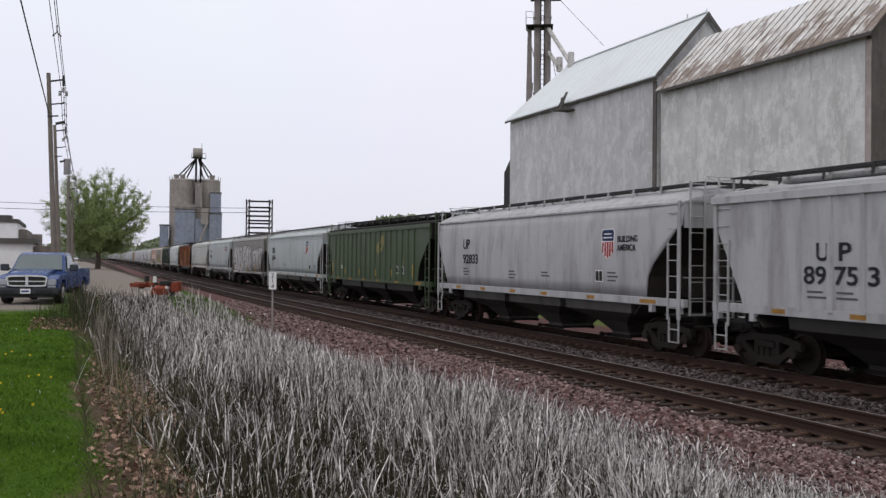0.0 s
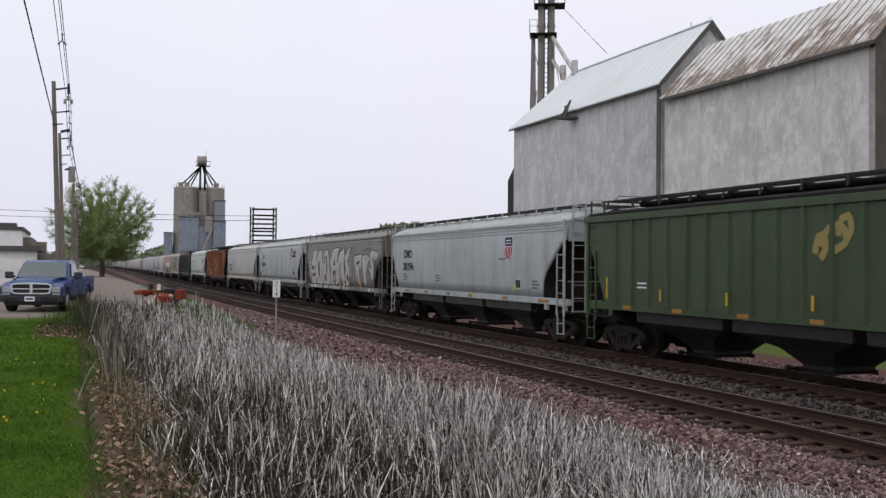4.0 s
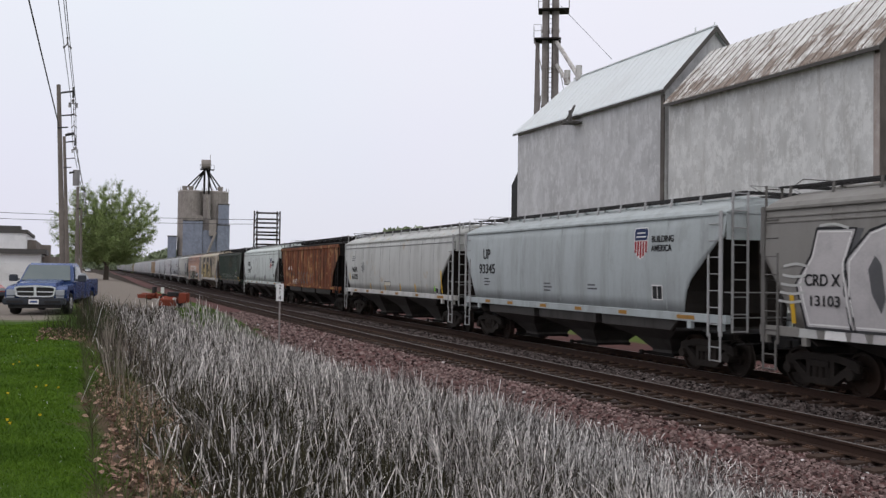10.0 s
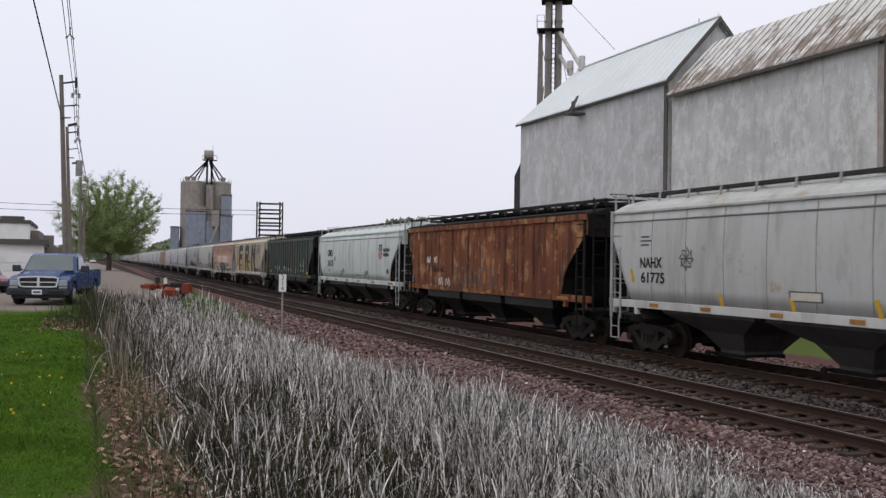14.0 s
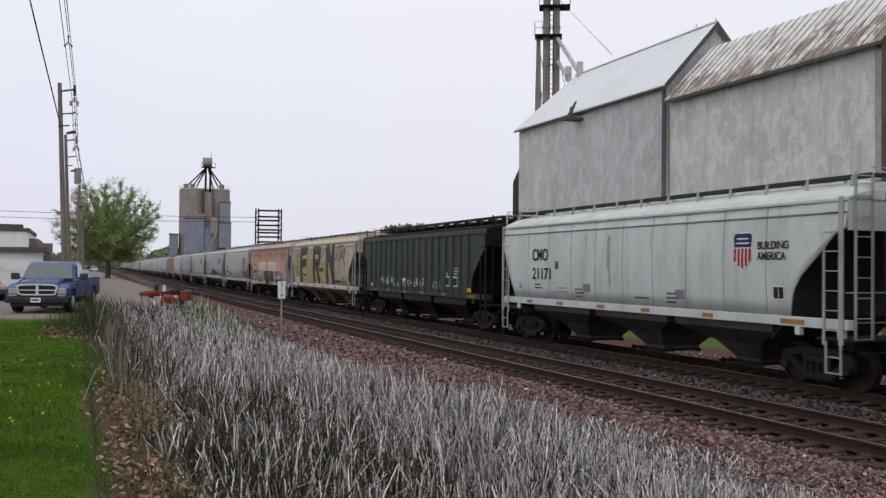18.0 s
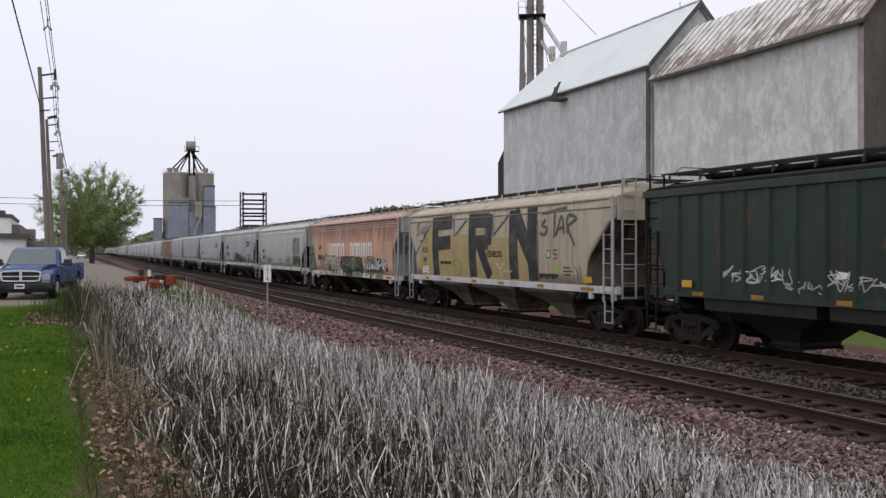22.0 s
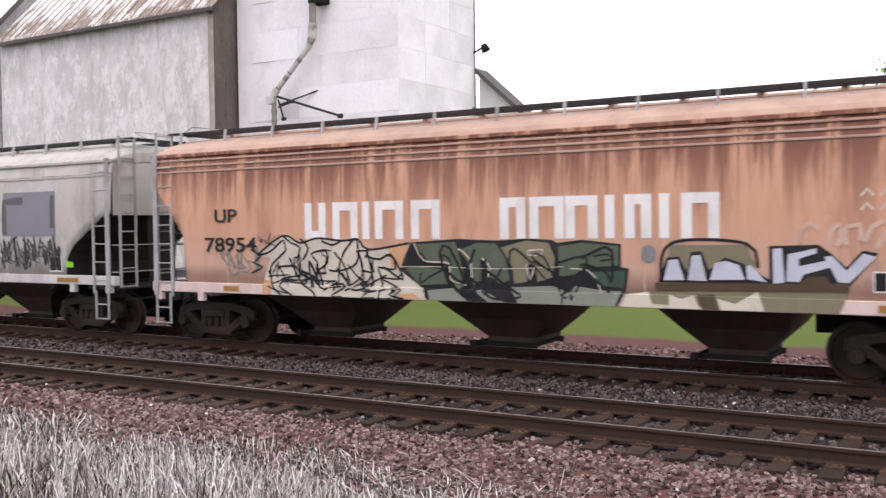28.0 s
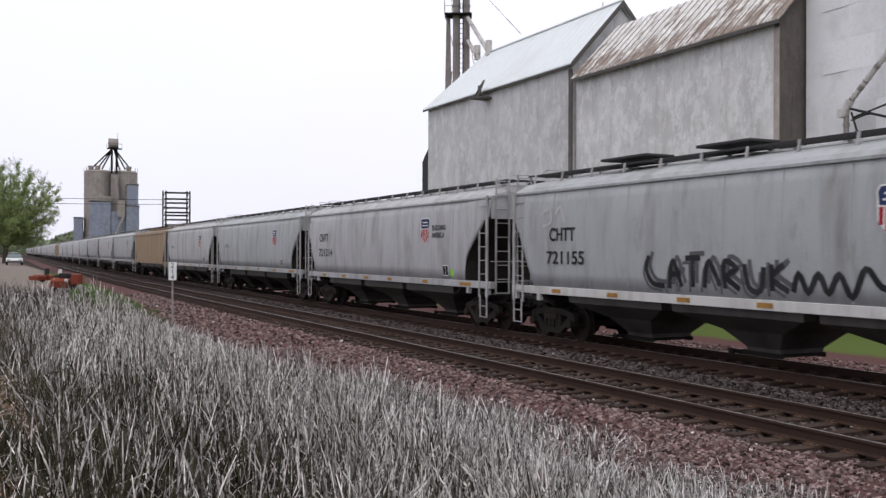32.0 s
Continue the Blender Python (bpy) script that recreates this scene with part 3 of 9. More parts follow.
def block_tower():
    """The white masonry tower; courses of blocks on the two faces that show."""
    x0, x1, y0, y1, z0, z1 = 30.22, 36.3, 19.62, 27.7, -0.55, 17.0
    t = thing("elevator_tower", "tall white-painted concrete block elevator tower", "tower")
    part("core", box(bmesh.new(), x0 + 0.02, x1, y0 + 0.02, y1, z0, z1), M["mortar"], t)
    tops = bmesh.new()
    box(tops, x0 - 0.1, x1 + 0.1, y0 - 0.1, y1 + 0.1, z1, z1 + 0.3)
    part("parapet", tops, M["mortar"], t)
    rnd = random.Random(3)
    # large cast panels with fine joints
    h = 1.22
    wide = done("panel", box(bmesh.new(), 0, 0.035, 0.002, 2.408, 0.002, h - 0.002, 0.004), M["block"])
    side = done("panel", box(bmesh.new(), 0.002, 1.948, 0, 0.035, 0.002, h - 0.002, 0.004), M["block"])
    half_w = done("panel", box(bmesh.new(), 0, 0.035, 0.002, 1.198, 0.002, h - 0.002, 0.004), M["block"])
    k = 0
    z = z0
    while z + h <= z1 + 0.5:
        y = y0
        if k % 2:
            p = part("panel", half_w, M["block"], t)
            p.matrix_basis = pose(x0 - 0.015, y, z)
            y += 1.2
        while y + 2.4 <= y1 + 0.05:
            p = part("panel", wide, M["block"], t)
            p.matrix_basis = pose(x0 - 0.015 - rnd.uniform(0, 0.004), y, z)
            y += 2.41
        for i in range(3):
            p = part("panel", side, M["block"], t)
            p.matrix_basis = pose(x0 + i * 1.95, y0 - 0.015 - rnd.uniform(0, 0.004), z)
        z += h
        k += 1
    lamp = bmesh.new()
    tube(lamp, (x1 - 0.1, y0 - 0.02, 9.8), (x1 - 0.1, y0 - 0.5, 10.0), 0.04)
    tube(lamp, (x1 - 0.1, y0 - 0.5, 10.1), (x1 - 0.1, y0 - 0.62, 9.85), 0.12, 8, 0.2)
    part("yard_lamp", lamp, M["dark_steel"], t, "small yard lamp on a bracket")
    cab = bmesh.new()
    tube(cab, (x1 - 0.03, y0 - 0.03, 4), (x1 - 0.03, y0 - 0.03, 16), 0.025)
    part("conduit", cab, M["dark_steel"], t)
    return t


elevator_north()
elevator_south()
block_tower()

# ---- the leg tower behind the warehouse, the loading spout, sheds beyond the line ----
M["barn_wall"] = wall_sheets("blue_grey_boards", (0.30, 0.335, 0.36), (0.18, 0.19, 0.20), 0.5, 3.0)
M["shingle"] = plain("mossy_shingle", (0.13, 0.15, 0.125), 0.9, 0.0, (0.06, 0.07, 0.05), 0.6, 10, 0.4, each=0.45)
M["white_paint"] = plain("white_paint", (0.75, 0.75, 0.74), 0.6, 0.0, (0.4, 0.38, 0.36), 0.3)
M["dark_glass"] = plain("dark_window_glass", (0.03, 0.035, 0.04), 0.1)
M["gravel_pile"] = plain("grey_gravel", (0.30, 0.27, 0.245), 0.95, 0.0, (0.18, 0.16, 0.145), 0.5, 30, 0.8)


def leg_tower():
    t = thing("bucket_elevator_leg", "rusty twin-shaft bucket elevator leg with a ladder platform", "grain leg", pose(36.0, 68.6, 0, 0, 0, -27.7))
    for s in (-1, 1):
        bm = bmesh.new()
        loft(bm, [[(s * 0.39 + a * w, b * w, z) for a, b in ((-1, -1), (1, -1), (1, 1), (-1, 1))] for z, w in ((-0.4, 0.33), (9, 0.33), (9.1, 0.30), (27.5, 0.29))], closed=True, caps=True)
        part("shaft", bm, M["leg_rust"], t, "streaked rusty sheet-metal shaft")
        for z in (13.0, 16.1, 19.2, 22.3, 25.4):
            c = bmesh.new()
            box(c, s * 0.39 - 0.34, s * 0.39 + 0.34, -0.34, 0.34, z - 0.05, z + 0.05)
            part("collar", c, M["leg_rust"], t)
        lad = bmesh.new()
        box(lad, s * 0.39 - 0.03, s * 0.39 + 0.03, -0.36, -0.32, 8, 27)
        part("stiffener", lad, M["leg_rust"], t)
    bm = bmesh.new()
    loft(bm, [[(-1.05 + a * w, 0.25 + b * w, z) for a, b in ((-1, -1), (1, -1), (1, 1), (-1, 1))] for z, w in ((-0.4, 0.34), (15.0, 0.26), (21.4, 0.16))], closed=True, caps=True)
    part("shaft", bm, M["leg_rust"], t, "tapering rusty side shaft")
    cage = bmesh.new()
    for x in (-0.16, 0.16):
        tube(cage, (x, -0.42, 8.0), (x, -0.42, 27.0), 0.025, 4)
    part("ladder", cage, M["dark_steel"], t)
    for k in range(46):
        part("ladder_rung", tube(bmesh.new(), (-0.16, -0.42, 8.4 + 0.4 * k), (0.16, -0.42, 8.4 + 0.4 * k), 0.018, 4), M["dark_steel"], t)
    for z, x0, x1 in ((21.6, -1.35, 0.85), (24.0, -1.0, 1.5)):
        bm = bmesh.new()
        box(bm, x0, x1, -0.8, 0.8, z - 0.12, z)
        pl = part("platform", bm, M["dark_steel"], t, "rusty service platform")
        r = bmesh.new()
        for x in (x0, (x0 + x1) / 2 - 0.5 if z < 22 else x1):
            for y in (-0.8, 0.8):
                tube(r, (x, y, z), (x, y, z + 1.05), 0.025, 5)
        for h in (0.55, 1.05):
            tube(r, (x0, -0.8, z + h), (x0, 0.8, z + h), 0.022, 5)
            tube(r, (x0, -0.8, z + h), (x0 + 0.6, -0.8, z + h), 0.022, 5)
        part("railing", r, M["grey_iron"], pl)
    br = bmesh.new()
    tube(br, (-1.3, -0.6, 21.5), (-0.7, -0.4, 19.2), 0.04, 5)
    tube(br, (-0.75, 0, 17.0), (-1.5, -1.5, 8.0), 0.05, 5)
    part("brace", br, M["leg_rust"], t)
    for k, (a, b) in enumerate((((0.5, -0.4, 21.3), (1.95, -12.5, 15.9)), ((0.55, -0.3, 19.4), (1.2, -11.0, 15.9)))):
        s = bmesh.new()
        tube(s, a, b, 0.16, 8)
        tube(s, Vector(b) + Vector((0, 0, 0.8)), Vector(b) - Vector((0, 0, 0.2)), 0.22, 8)
        part("spout", s, M["pipe_white"], t, "sloping grain spout onto the roof")
    g = bmesh.new()
    tube(g, (0.6, 0, 24.6), (3.8, -18, 15.9), 0.02, 4)
    tube(g, (0.5, 0, 20.5), (1.0, -8, 15.9), 0.02, 4)
    part("guy_wire", g, M["dark_steel"], t)
    return t


leg_tower()


def loading_spout():
    t = thing("loading_spout", "flaked white jointed grain loading spout on the tower", "spout")
    bm = bmesh.new()
    tube(bm, (29.75, 23.3, 15.0), (29.75, 23.3, 10.25), 0.15, 10)
    part("drop_pipe", bm, M["leg_rust"], t, "rusty vertical drop pipe")
    bm = bmesh.new()
    box(bm, 29.6, 30.4, 22.8, 23.4, 11.15, 11.4)
    part("bracket", bm, M["dark_steel"], t)
    bm = bmesh.new()
    tube(bm, (29.75, 23.3, 10.4), (29.75, 23.35, 9.75), 0.19, 10, 0.17)
    tube(bm, (29.75, 23.35, 9.85), (29.75, 23.6, 9.35), 0.16, 10, 0.12)
    part("elbow", bm, M["pipe_white"], t)
    bm = bmesh.new()
    tube(bm, (29.75, 23.5, 9.5), (29.6, 25.1, 7.85), 0.105, 10)
    for k in (0.15, 0.5, 0.85):
        a = Vector((29.75, 23.5, 9.5)).lerp(Vector((29.6, 25.1, 7.85)), k)
        tube(bm, a - Vector((0, 0.02, -0.02)), a + Vector((0, 0.02, -0.02)), 0.125, 10)
    part("sloping_pipe", bm, M["pipe_white"], t, "white pipe with flaking paint")
    for k, w in ((0.30, 0.05), (0.58, 0.03), (0.70, 0.09), (0.93, 0.04)):
        a, b = (Vector((29.75, 23.5, 9.5)).lerp(Vector((29.6, 25.1, 7.85)), q) for q in (k - w / 2, k + w / 2))
        part("sleeve", tube(bmesh.new(), a, b, 0.112, 10), M["leg_rust"], t, "bare rusty sleeve")
    bm = bmesh.new()
    tube(bm, (29.6, 25.05, 7.95), (29.55, 25.3, 7.4), 0.16, 8, 0.15)
    box(bm, 29.45, 29.72, 25.25, 25.52, 7.35, 7.65)
    part("joint", bm, M["pipe_white"], t)
    bm = bmesh.new()
    tube(bm, (29.6, 25.22, 7.5), (29.6, 25.22, 4.6), 0.10, 10)
    for z in (7.0, 6.6, 6.2, 5.8):
        tube(bm, (29.6, 25.22, z), (29.6, 25.22, z + 0.12), 0.125, 10)
    part("telescoping_end", bm, M["leg_rust"], t, "rust-streaked telescoping pipe")
    for a, b, r in (((29.6, 25.1, 7.65), (29.3, 21.7, 6.6), 0.05), ((29.6, 24.9, 7.3), (30.4, 23.08, 7.96), 0.035), ((29.6, 25.0, 7.5), (29.5, 24.64, 6.7), 0.04), ((29.6, 25.0, 7.2), (29.5, 24.2, 7.35), 0.035)):
        bm = bmesh.new()
        tube(bm, a, b, r, 6)
        tube(bm, Vector(b) - Vector((0, 0.08, 0)), Vector(b) + Vector((0, 0.08, 0)), r * 2.0, 6)
        part("rod", bm, M["black_iron"], t)
    return t


loading_spout()


def lean_to():
    t = thing("lean_to_shed", "white lean-to with a dark steep roof beside the tower", "shed")
    part("wall", sheet(bmesh.new(), [(36.6, 12.6, -0.5), (36.6, 19.55, -0.5), (36.6, 19.55, 8.9), (36.6, 12.6, 2.7)], (0.9, 0, 0)), M["white_paint"], t)
    part("roof", sheet(bmesh.new(), [(36.25, 19.58, 8.95), (36.25, 12.3, 2.4), (37.4, 12.3, 2.4), (37.4, 19.58, 8.95)], (0, 0, 0.22)), M["trim_dark"], t, "dark metal roof edge")
    part("side_roof", sheet(bmesh.new(), [(36.0, 19.58, 7.2), (36.0, 18.4, 6.2), (36.6, 18.4, 6.2), (36.6, 19.58, 7.2)], (0, 0, 0.25)), M["trim_dark"], t)
    return t


lean_to()


def barn():
    x, y0, y1, ze, zr = 49.6, 7.4, 24.5, 3.65, 6.7
    t = thing("barn", "long blue-grey boarded barn with a mossy shingle roof", "barn")
    part("wall", box(bmesh.new(), x, x + 0.2, y0, y1, -0.6, ze), M["barn_wall"], t)
    part("end_wall", sheet(bmesh.new(), [(x + 0.2, y0, -0.6), (x + 7, y0, -0.6), (x + 7, y0, ze), (x + 3.5, y0, zr - 0.1), (x + 0.2, y0, ze)], (0, 0.2, 0)), M["barn_wall"], t)
    part("end_wall", sheet(bmesh.new(), [(x + 0.2, y1 - 0.2, -0.6), (x + 7, y1 - 0.2, -0.6), (x + 7, y1 - 0.2, ze), (x + 3.5, y1 - 0.2, zr - 0.1), (x + 0.2, y1 - 0.2, ze)], (0, 0.2, 0)), M["barn_wall"], t)
    part("wall", box(bmesh.new(), x + 7, x + 7.2, y0, y1, -0.6, ze), M["barn_wall"], t)
    part("roof", sheet(bmesh.new(), [(x - 0.4, y0 - 0.3, ze - 0.15), (x - 0.4, y1 + 0.3, ze - 0.15), (x + 3.6, y1 + 0.3, zr), (x + 3.6, y0 - 0.3, zr)], (0, 0, 0.1)), M["shingle"], t)
    part("roof", sheet(bmesh.new(), [(x + 7.6, y1 + 0.3, ze - 0.15), (x + 7.6, y0 - 0.3, ze - 0.15), (x + 3.6, y0 - 0.3, zr), (x + 3.6, y1 + 0.3, zr)], (0, 0, 0.1)), M["shingle"], t)
    # shingle courses that show between the cars
    k = 0
    for i in range(12):
        f0 = i / 12
        xa, za = x - 0.4 + 4.0 * f0, ze - 0.05 + (zr - ze + 0.15) * f0
        c = bmesh.new()
        j = y0
        while j < y1:
            w = 0.75 + 0.25 * ((k * 7) % 5) / 5
            box(c, xa, xa + 0.34, j, min(j + w - 0.03, y1), za + 0.02, za + 0.075)
            j += w
            k += 1
        for v in c.verts:
            v.co.z += (v.co.x - xa) * 0.8
        part("shingle_course", c, M["shingle"], t)
    y = y0 + 0.3
    bat = done("batten", box(bmesh.new(), x - 0.03, x, 0, 0.05, -0.5, ze - 0.1), M["barn_wall"])
    while y < y1:
        p = part("batten", bat, M["barn_wall"], t)
        p.matrix_basis = pose(0, y, 0)
        y += 0.4
    for yw in (23.0, 18.2):
        w = part("window", box(bmesh.new(), x - 0.05, x - 0.01, yw - 0.5, yw + 0.5, 1.4, 3.0), M["dark_glass"], t, "barn window with white frame")
        f = bmesh.new()
        for a in (-0.56, 0.0, 0.50):
            box(f, x - 0.09, x - 0.05, yw + a, yw + a + 0.07, 1.33, 3.07)
        for z in (1.33, 2.17, 3.0):
            box(f, x - 0.085, x - 0.045, yw - 0.56, yw + 0.57, z, z + 0.07)
        part("window_frame", f, M["white_paint"], w)
    return t


barn()


def gravel_heap():
    rng = np.random.default_rng(31)
    bm = bmesh.new()
    n, rings = 36, []
    for k, (r, z) in enumerate(((8.0, -0.6), (6.3, 0.6), (4.6, 1.9), (3.0, 3.1), (1.4, 4.0), (0.3, 4.2))):
        rings.append([(r * math.cos(2 * math.pi * i / n) * (1 + rng.uniform(-0.05, 0.05)), 1.6 * r * math.sin(2 * math.pi * i / n) * (1 + rng.uniform(-0.05, 0.05)), z + rng.uniform(-0.12, 0.12)) for i in range(n)])
    loft(bm, rings, closed=True, caps=True)
    mesh_thing("gravel_heap", bm, M["gravel_pile"], "tall heap of grey gravel on the yard", "gravel pile", at=pose(66, -0.5, 0), smooth=True)


gravel_heap()


def white_hall():
    t = thing("white_hall", "long low white metal hall behind the gravel heap", "hall", pose(84, -14, 0))
    part("wall", box(bmesh.new(), 0, 12, 0, 24, -0.6, 5.7), M["white_paint"], t)
    part("roof", box(bmesh.new(), -0.4, 12.4, -0.4, 24.4, 5.7, 5.95), M["roof_white"], t)
    return t


white_hall()


# ---- far silos and the steel frame ----
M["concrete"] = wall_sheets("stained_concrete", (0.30, 0.272, 0.25), (0.14, 0.115, 0.10), 0.7)
M["blue_metal"] = wall_sheets("blue_grey_cladding", (0.24, 0.265, 0.33), (0.16, 0.17, 0.20), 0.5)


def silos():
    t = thing("grain_silos", "pair of stained concrete silos with blue-grey metal annexes", "silo", pose(30.3, 243.1, 0, 0, 0, -7.1))
    for x, r in ((-3.2, 3.25), (2.9, 3.0)):
        bm = bmesh.new()
        tube(bm, (x, 0, -0.5), (x, 0, 21.6), r, 28)
        part("silo", bm, M["concrete"], t, "tan stained concrete silo", smooth=False)
        c = bmesh.new()
        tube(c, (x, 0, 21.55), (x, 0, 22.0), r + 0.1, 28, r * 0.9)
        for i in range(10):
            a = i * 0.628
            tube(c, (x + r * math.cos(a), r * math.sin(a), 21.8), (x + r * math.cos(a), r * math.sin(a), 22.7), 0.06, 4)
        part("silo_cap", c, M["concrete"], t)
    for x0, x1, y0, h, mat in ((-5.0, -0.3, -5.2, 14.2, "blue_metal"), (3.2, 6.2, -5.4, 13.2, "blue_metal"), (3.4, 6.0, -4.6, 18.4, "blue_metal"), (-8.6, -6.6, -3.0, 10.3, "blue_metal")):
        a = part("annex", box(bmesh.new(), x0, x1, y0, y0 + 5, -0.5, h), M[mat], t, "blue-grey metal clad annex")
        part("annex_roof", box(bmesh.new(), x0 - 0.1, x1 + 0.1, y0 - 0.1, y0 + 5.1, h, h + 0.25), M["trim_dark"], a)
    part("annex_band", box(bmesh.new(), -5.1, -0.2, -5.3, -0.1, 14.2, 15.5), M["concrete"], t)
    leg = bmesh.new()
    for x in (-0.35, 0.75):
        box(leg, x, x + 0.5, -3.8, -3.3, -0.5, 28.0)
    part("leg", leg, M["dark_steel"], t, "dark bucket elevator leg")
    hd = bmesh.new()
    tube(hd, (-0.9, -3.6, 28.4), (1.4, -3.6, 28.4), 1.15, 14)
    tube(hd, (1.2, -3.6, 28.6), (1.2, -3.6, 30.8), 0.06, 4)
    part("head_house", hd, M["concrete"], t, "domed head house on the leg")
    pl = bmesh.new()
    box(pl, -1.2, 2.2, -4.4, -2.8, 27.0, 27.15)
    for x in (-1.2, 0.4, 2.2):
        tube(pl, (x, -4.4, 27.1), (x, -4.4, 28.2), 0.05, 4)
    tube(pl, (-1.2, -4.4, 28.2), (2.2, -4.4, 28.2), 0.05, 4)
    part("platform", pl, M["dark_steel"], t)
    for b in ((-4.8, -1, 22.3), (-3.6, 1, 22.3), (-2.3, -2, 22.3), (4.3, -1, 22.3), (3.0, -2, 22.3), (1.7, 0, 22.3)):
        s = bmesh.new()
        tube(s, (0.3, -3.5, 27.4), b, 0.17, 6)
        part("spout", s, M["dark_steel"], t)
    for b in ((-4.8, -1.5), (-3.3, -2.2), (3.8, -2.0)):
        s = bmesh.new()
        tube(s, (*b, 21.6), (*b, 23.0), 0.5, 10, 0.7)
        part("roof_hood", s, M["concrete"], t)
    p = bmesh.new()
    tube(p, (0.5, -5.6, 20.5), (1.3, -5.7, 14.5), 0.35, 8)
    tube(p, (2.9, -5.8, 11.5), (-0.6, -6.2, 2.2), 0.3, 8)
    box(p, 1.2, 2.9, -5.9, -5.2, 10.6, 14.6)
    part("chute", p, M["concrete"], t, "pale slanting chute")
    d = bmesh.new()
    box(d, -0.3, 1.5, -4.0, -3.2, -0.5, 21.0)
    part("shaft_wall", d, M["leg_rust"], t)
    part("annex", box(bmesh.new(), -0.2, 3.1, -4.9, -3.6, -0.5, 12.0), M["blue_metal"], t)
    return t


silos()


def steel_frame():
    t = thing("steel_frame_tower", "open weathered steel frame tower with cross beams", "frame tower", pose(28.0, 147.4, 0, 0, 0, -10.7))
    for x in (-1.75, 1.75):
        for dx in (-0.22, 0.22):
            bm = bmesh.new()
            box(bm, x + dx - 0.11, x + dx + 0.11, -0.15, 0.15, -0.5, 11.6)
            part("post", bm, M["truck_steel"], t)
        bm = bmesh.new()
        for i in range(11):
            tube(bm, (x - 0.22, 0, 0.6 + i), (x + 0.22, 0, 1.6 + i), 0.05, 4)
        part("lacing", bm, M["truck_steel"], t)
    for z in (11.3, 10.35, 9.75, 9.0, 8.3, 7.85, 7.2, 6.4, 5.4):
        part("cross_beam", box(bmesh.new(), -1.75, 1.75, -0.12, 0.12, z - 0.14, z + 0.12), M["truck_steel"], t)
    return t


steel_frame()


# ---- poles and lines ----
M["pole_wood"] = wall_sheets("weathered_pole_wood", (0.19, 0.165, 0.145), (0.09, 0.075, 0.065), 0.6, 6.0)
M["wire"] = plain("line_wire", (0.05, 0.05, 0.05), 0.6)
M["porcelain"] = plain("grey_porcelain", (0.28, 0.27, 0.27), 0.4)


def utility_pole(x0, x1, y, top, transformer=False, r=0.122):
    t = thing("utility_pole", "weathered wooden utility pole with brackets", "utility pole", pose(x0, y, 0.78), "utility poles along the lane")
    h = top - 0.78
    part("pole", tube(bmesh.new(), (0, 0, -0.3), (x1 - x0, 0, h), r, 12, r * 0.66), M["pole_wood"], t)
    bm = bmesh.new()
    tube(bm, (x1 - x0, 0, h - 0.35), (x1 - x0 + 0.62, 0, h - 0.22), 0.04, 6)
    tube(bm, (x1 - x0 + 0.58, 0, h - 0.5), (x1 - x0 + 0.58, 0, h - 0.05), 0.05, 6)
    part("bracket_arm", bm, M["wire"], t)
    part("lower_bracket_arm", tube(bmesh.new(), (x1 - x0, 0, h - 1.3), (x1 - x0 + 0.62, 0, h - 1.2), 0.03, 6), M["wire"], t)
    for dx, dz in ((0.58, -0.75), (0.45, -0.9), (0.7, -0.9)):
        b = bmesh.new()
        for k in range(3):
            tube(b, (x1 - x0 + dx, 0, h + dz + 0.07 * k), (x1 - x0 + dx, 0, h + dz + 0.07 * k + 0.05), 0.07, 8, 0.05)
        part("insulator", b, M["porcelain"], t)
    b = bmesh.new()
    tube(b, (-0.1, -0.2, h - 2.1), (0.25, -0.2, h - 2.0), 0.06, 6)
    tube(b, (-0.42, -0.1, h - 1.8), (0.0, -0.1, h - 1.75), 0.03, 5)
    part("clamp", b, M["wire"], t)
    if transformer:
        part("transformer", tube(bmesh.new(), (0.28, -0.1, h - 2.8), (0.28, -0.1, h - 1.9), 0.19, 12), M["porcelain"], t, "grey pole transformer")
    return t


utility_pole(-0.34, -0.74, 42.0, 9.97)
utility_pole(-0.25, -0.66, 58.0, 9.9, True)
utility_pole(0.30, 0.20, 95.0, 10.0, r=0.2)
utility_pole(0.9, 0.8, 135.0, 10.2, r=0.2)
utility_pole(-1.4, -1.4, 2.0 - 12.0, 10.4)


def span_wire(name, label, a, b, sag, r, n=14):
    bm = bmesh.new()
    a, b = Vector(a), Vector(b)
    pts = [a.lerp(b, i / n) - Vector((0, 0, sag * 4 * (i / n) * (1 - i / n))) for i in range(n + 1)]
    q = (b - a).to_track_quat("Z", "Y")
    loft(bm, [[p + q @ Vector((r * math.cos(k * 1.5708), r * math.sin(k * 1.5708), 0)) for k in range(4)] for p in pts], closed=True, caps=True)
    return mesh_thing(name, bm, M["wire"], label, "wire", "overhead wires")


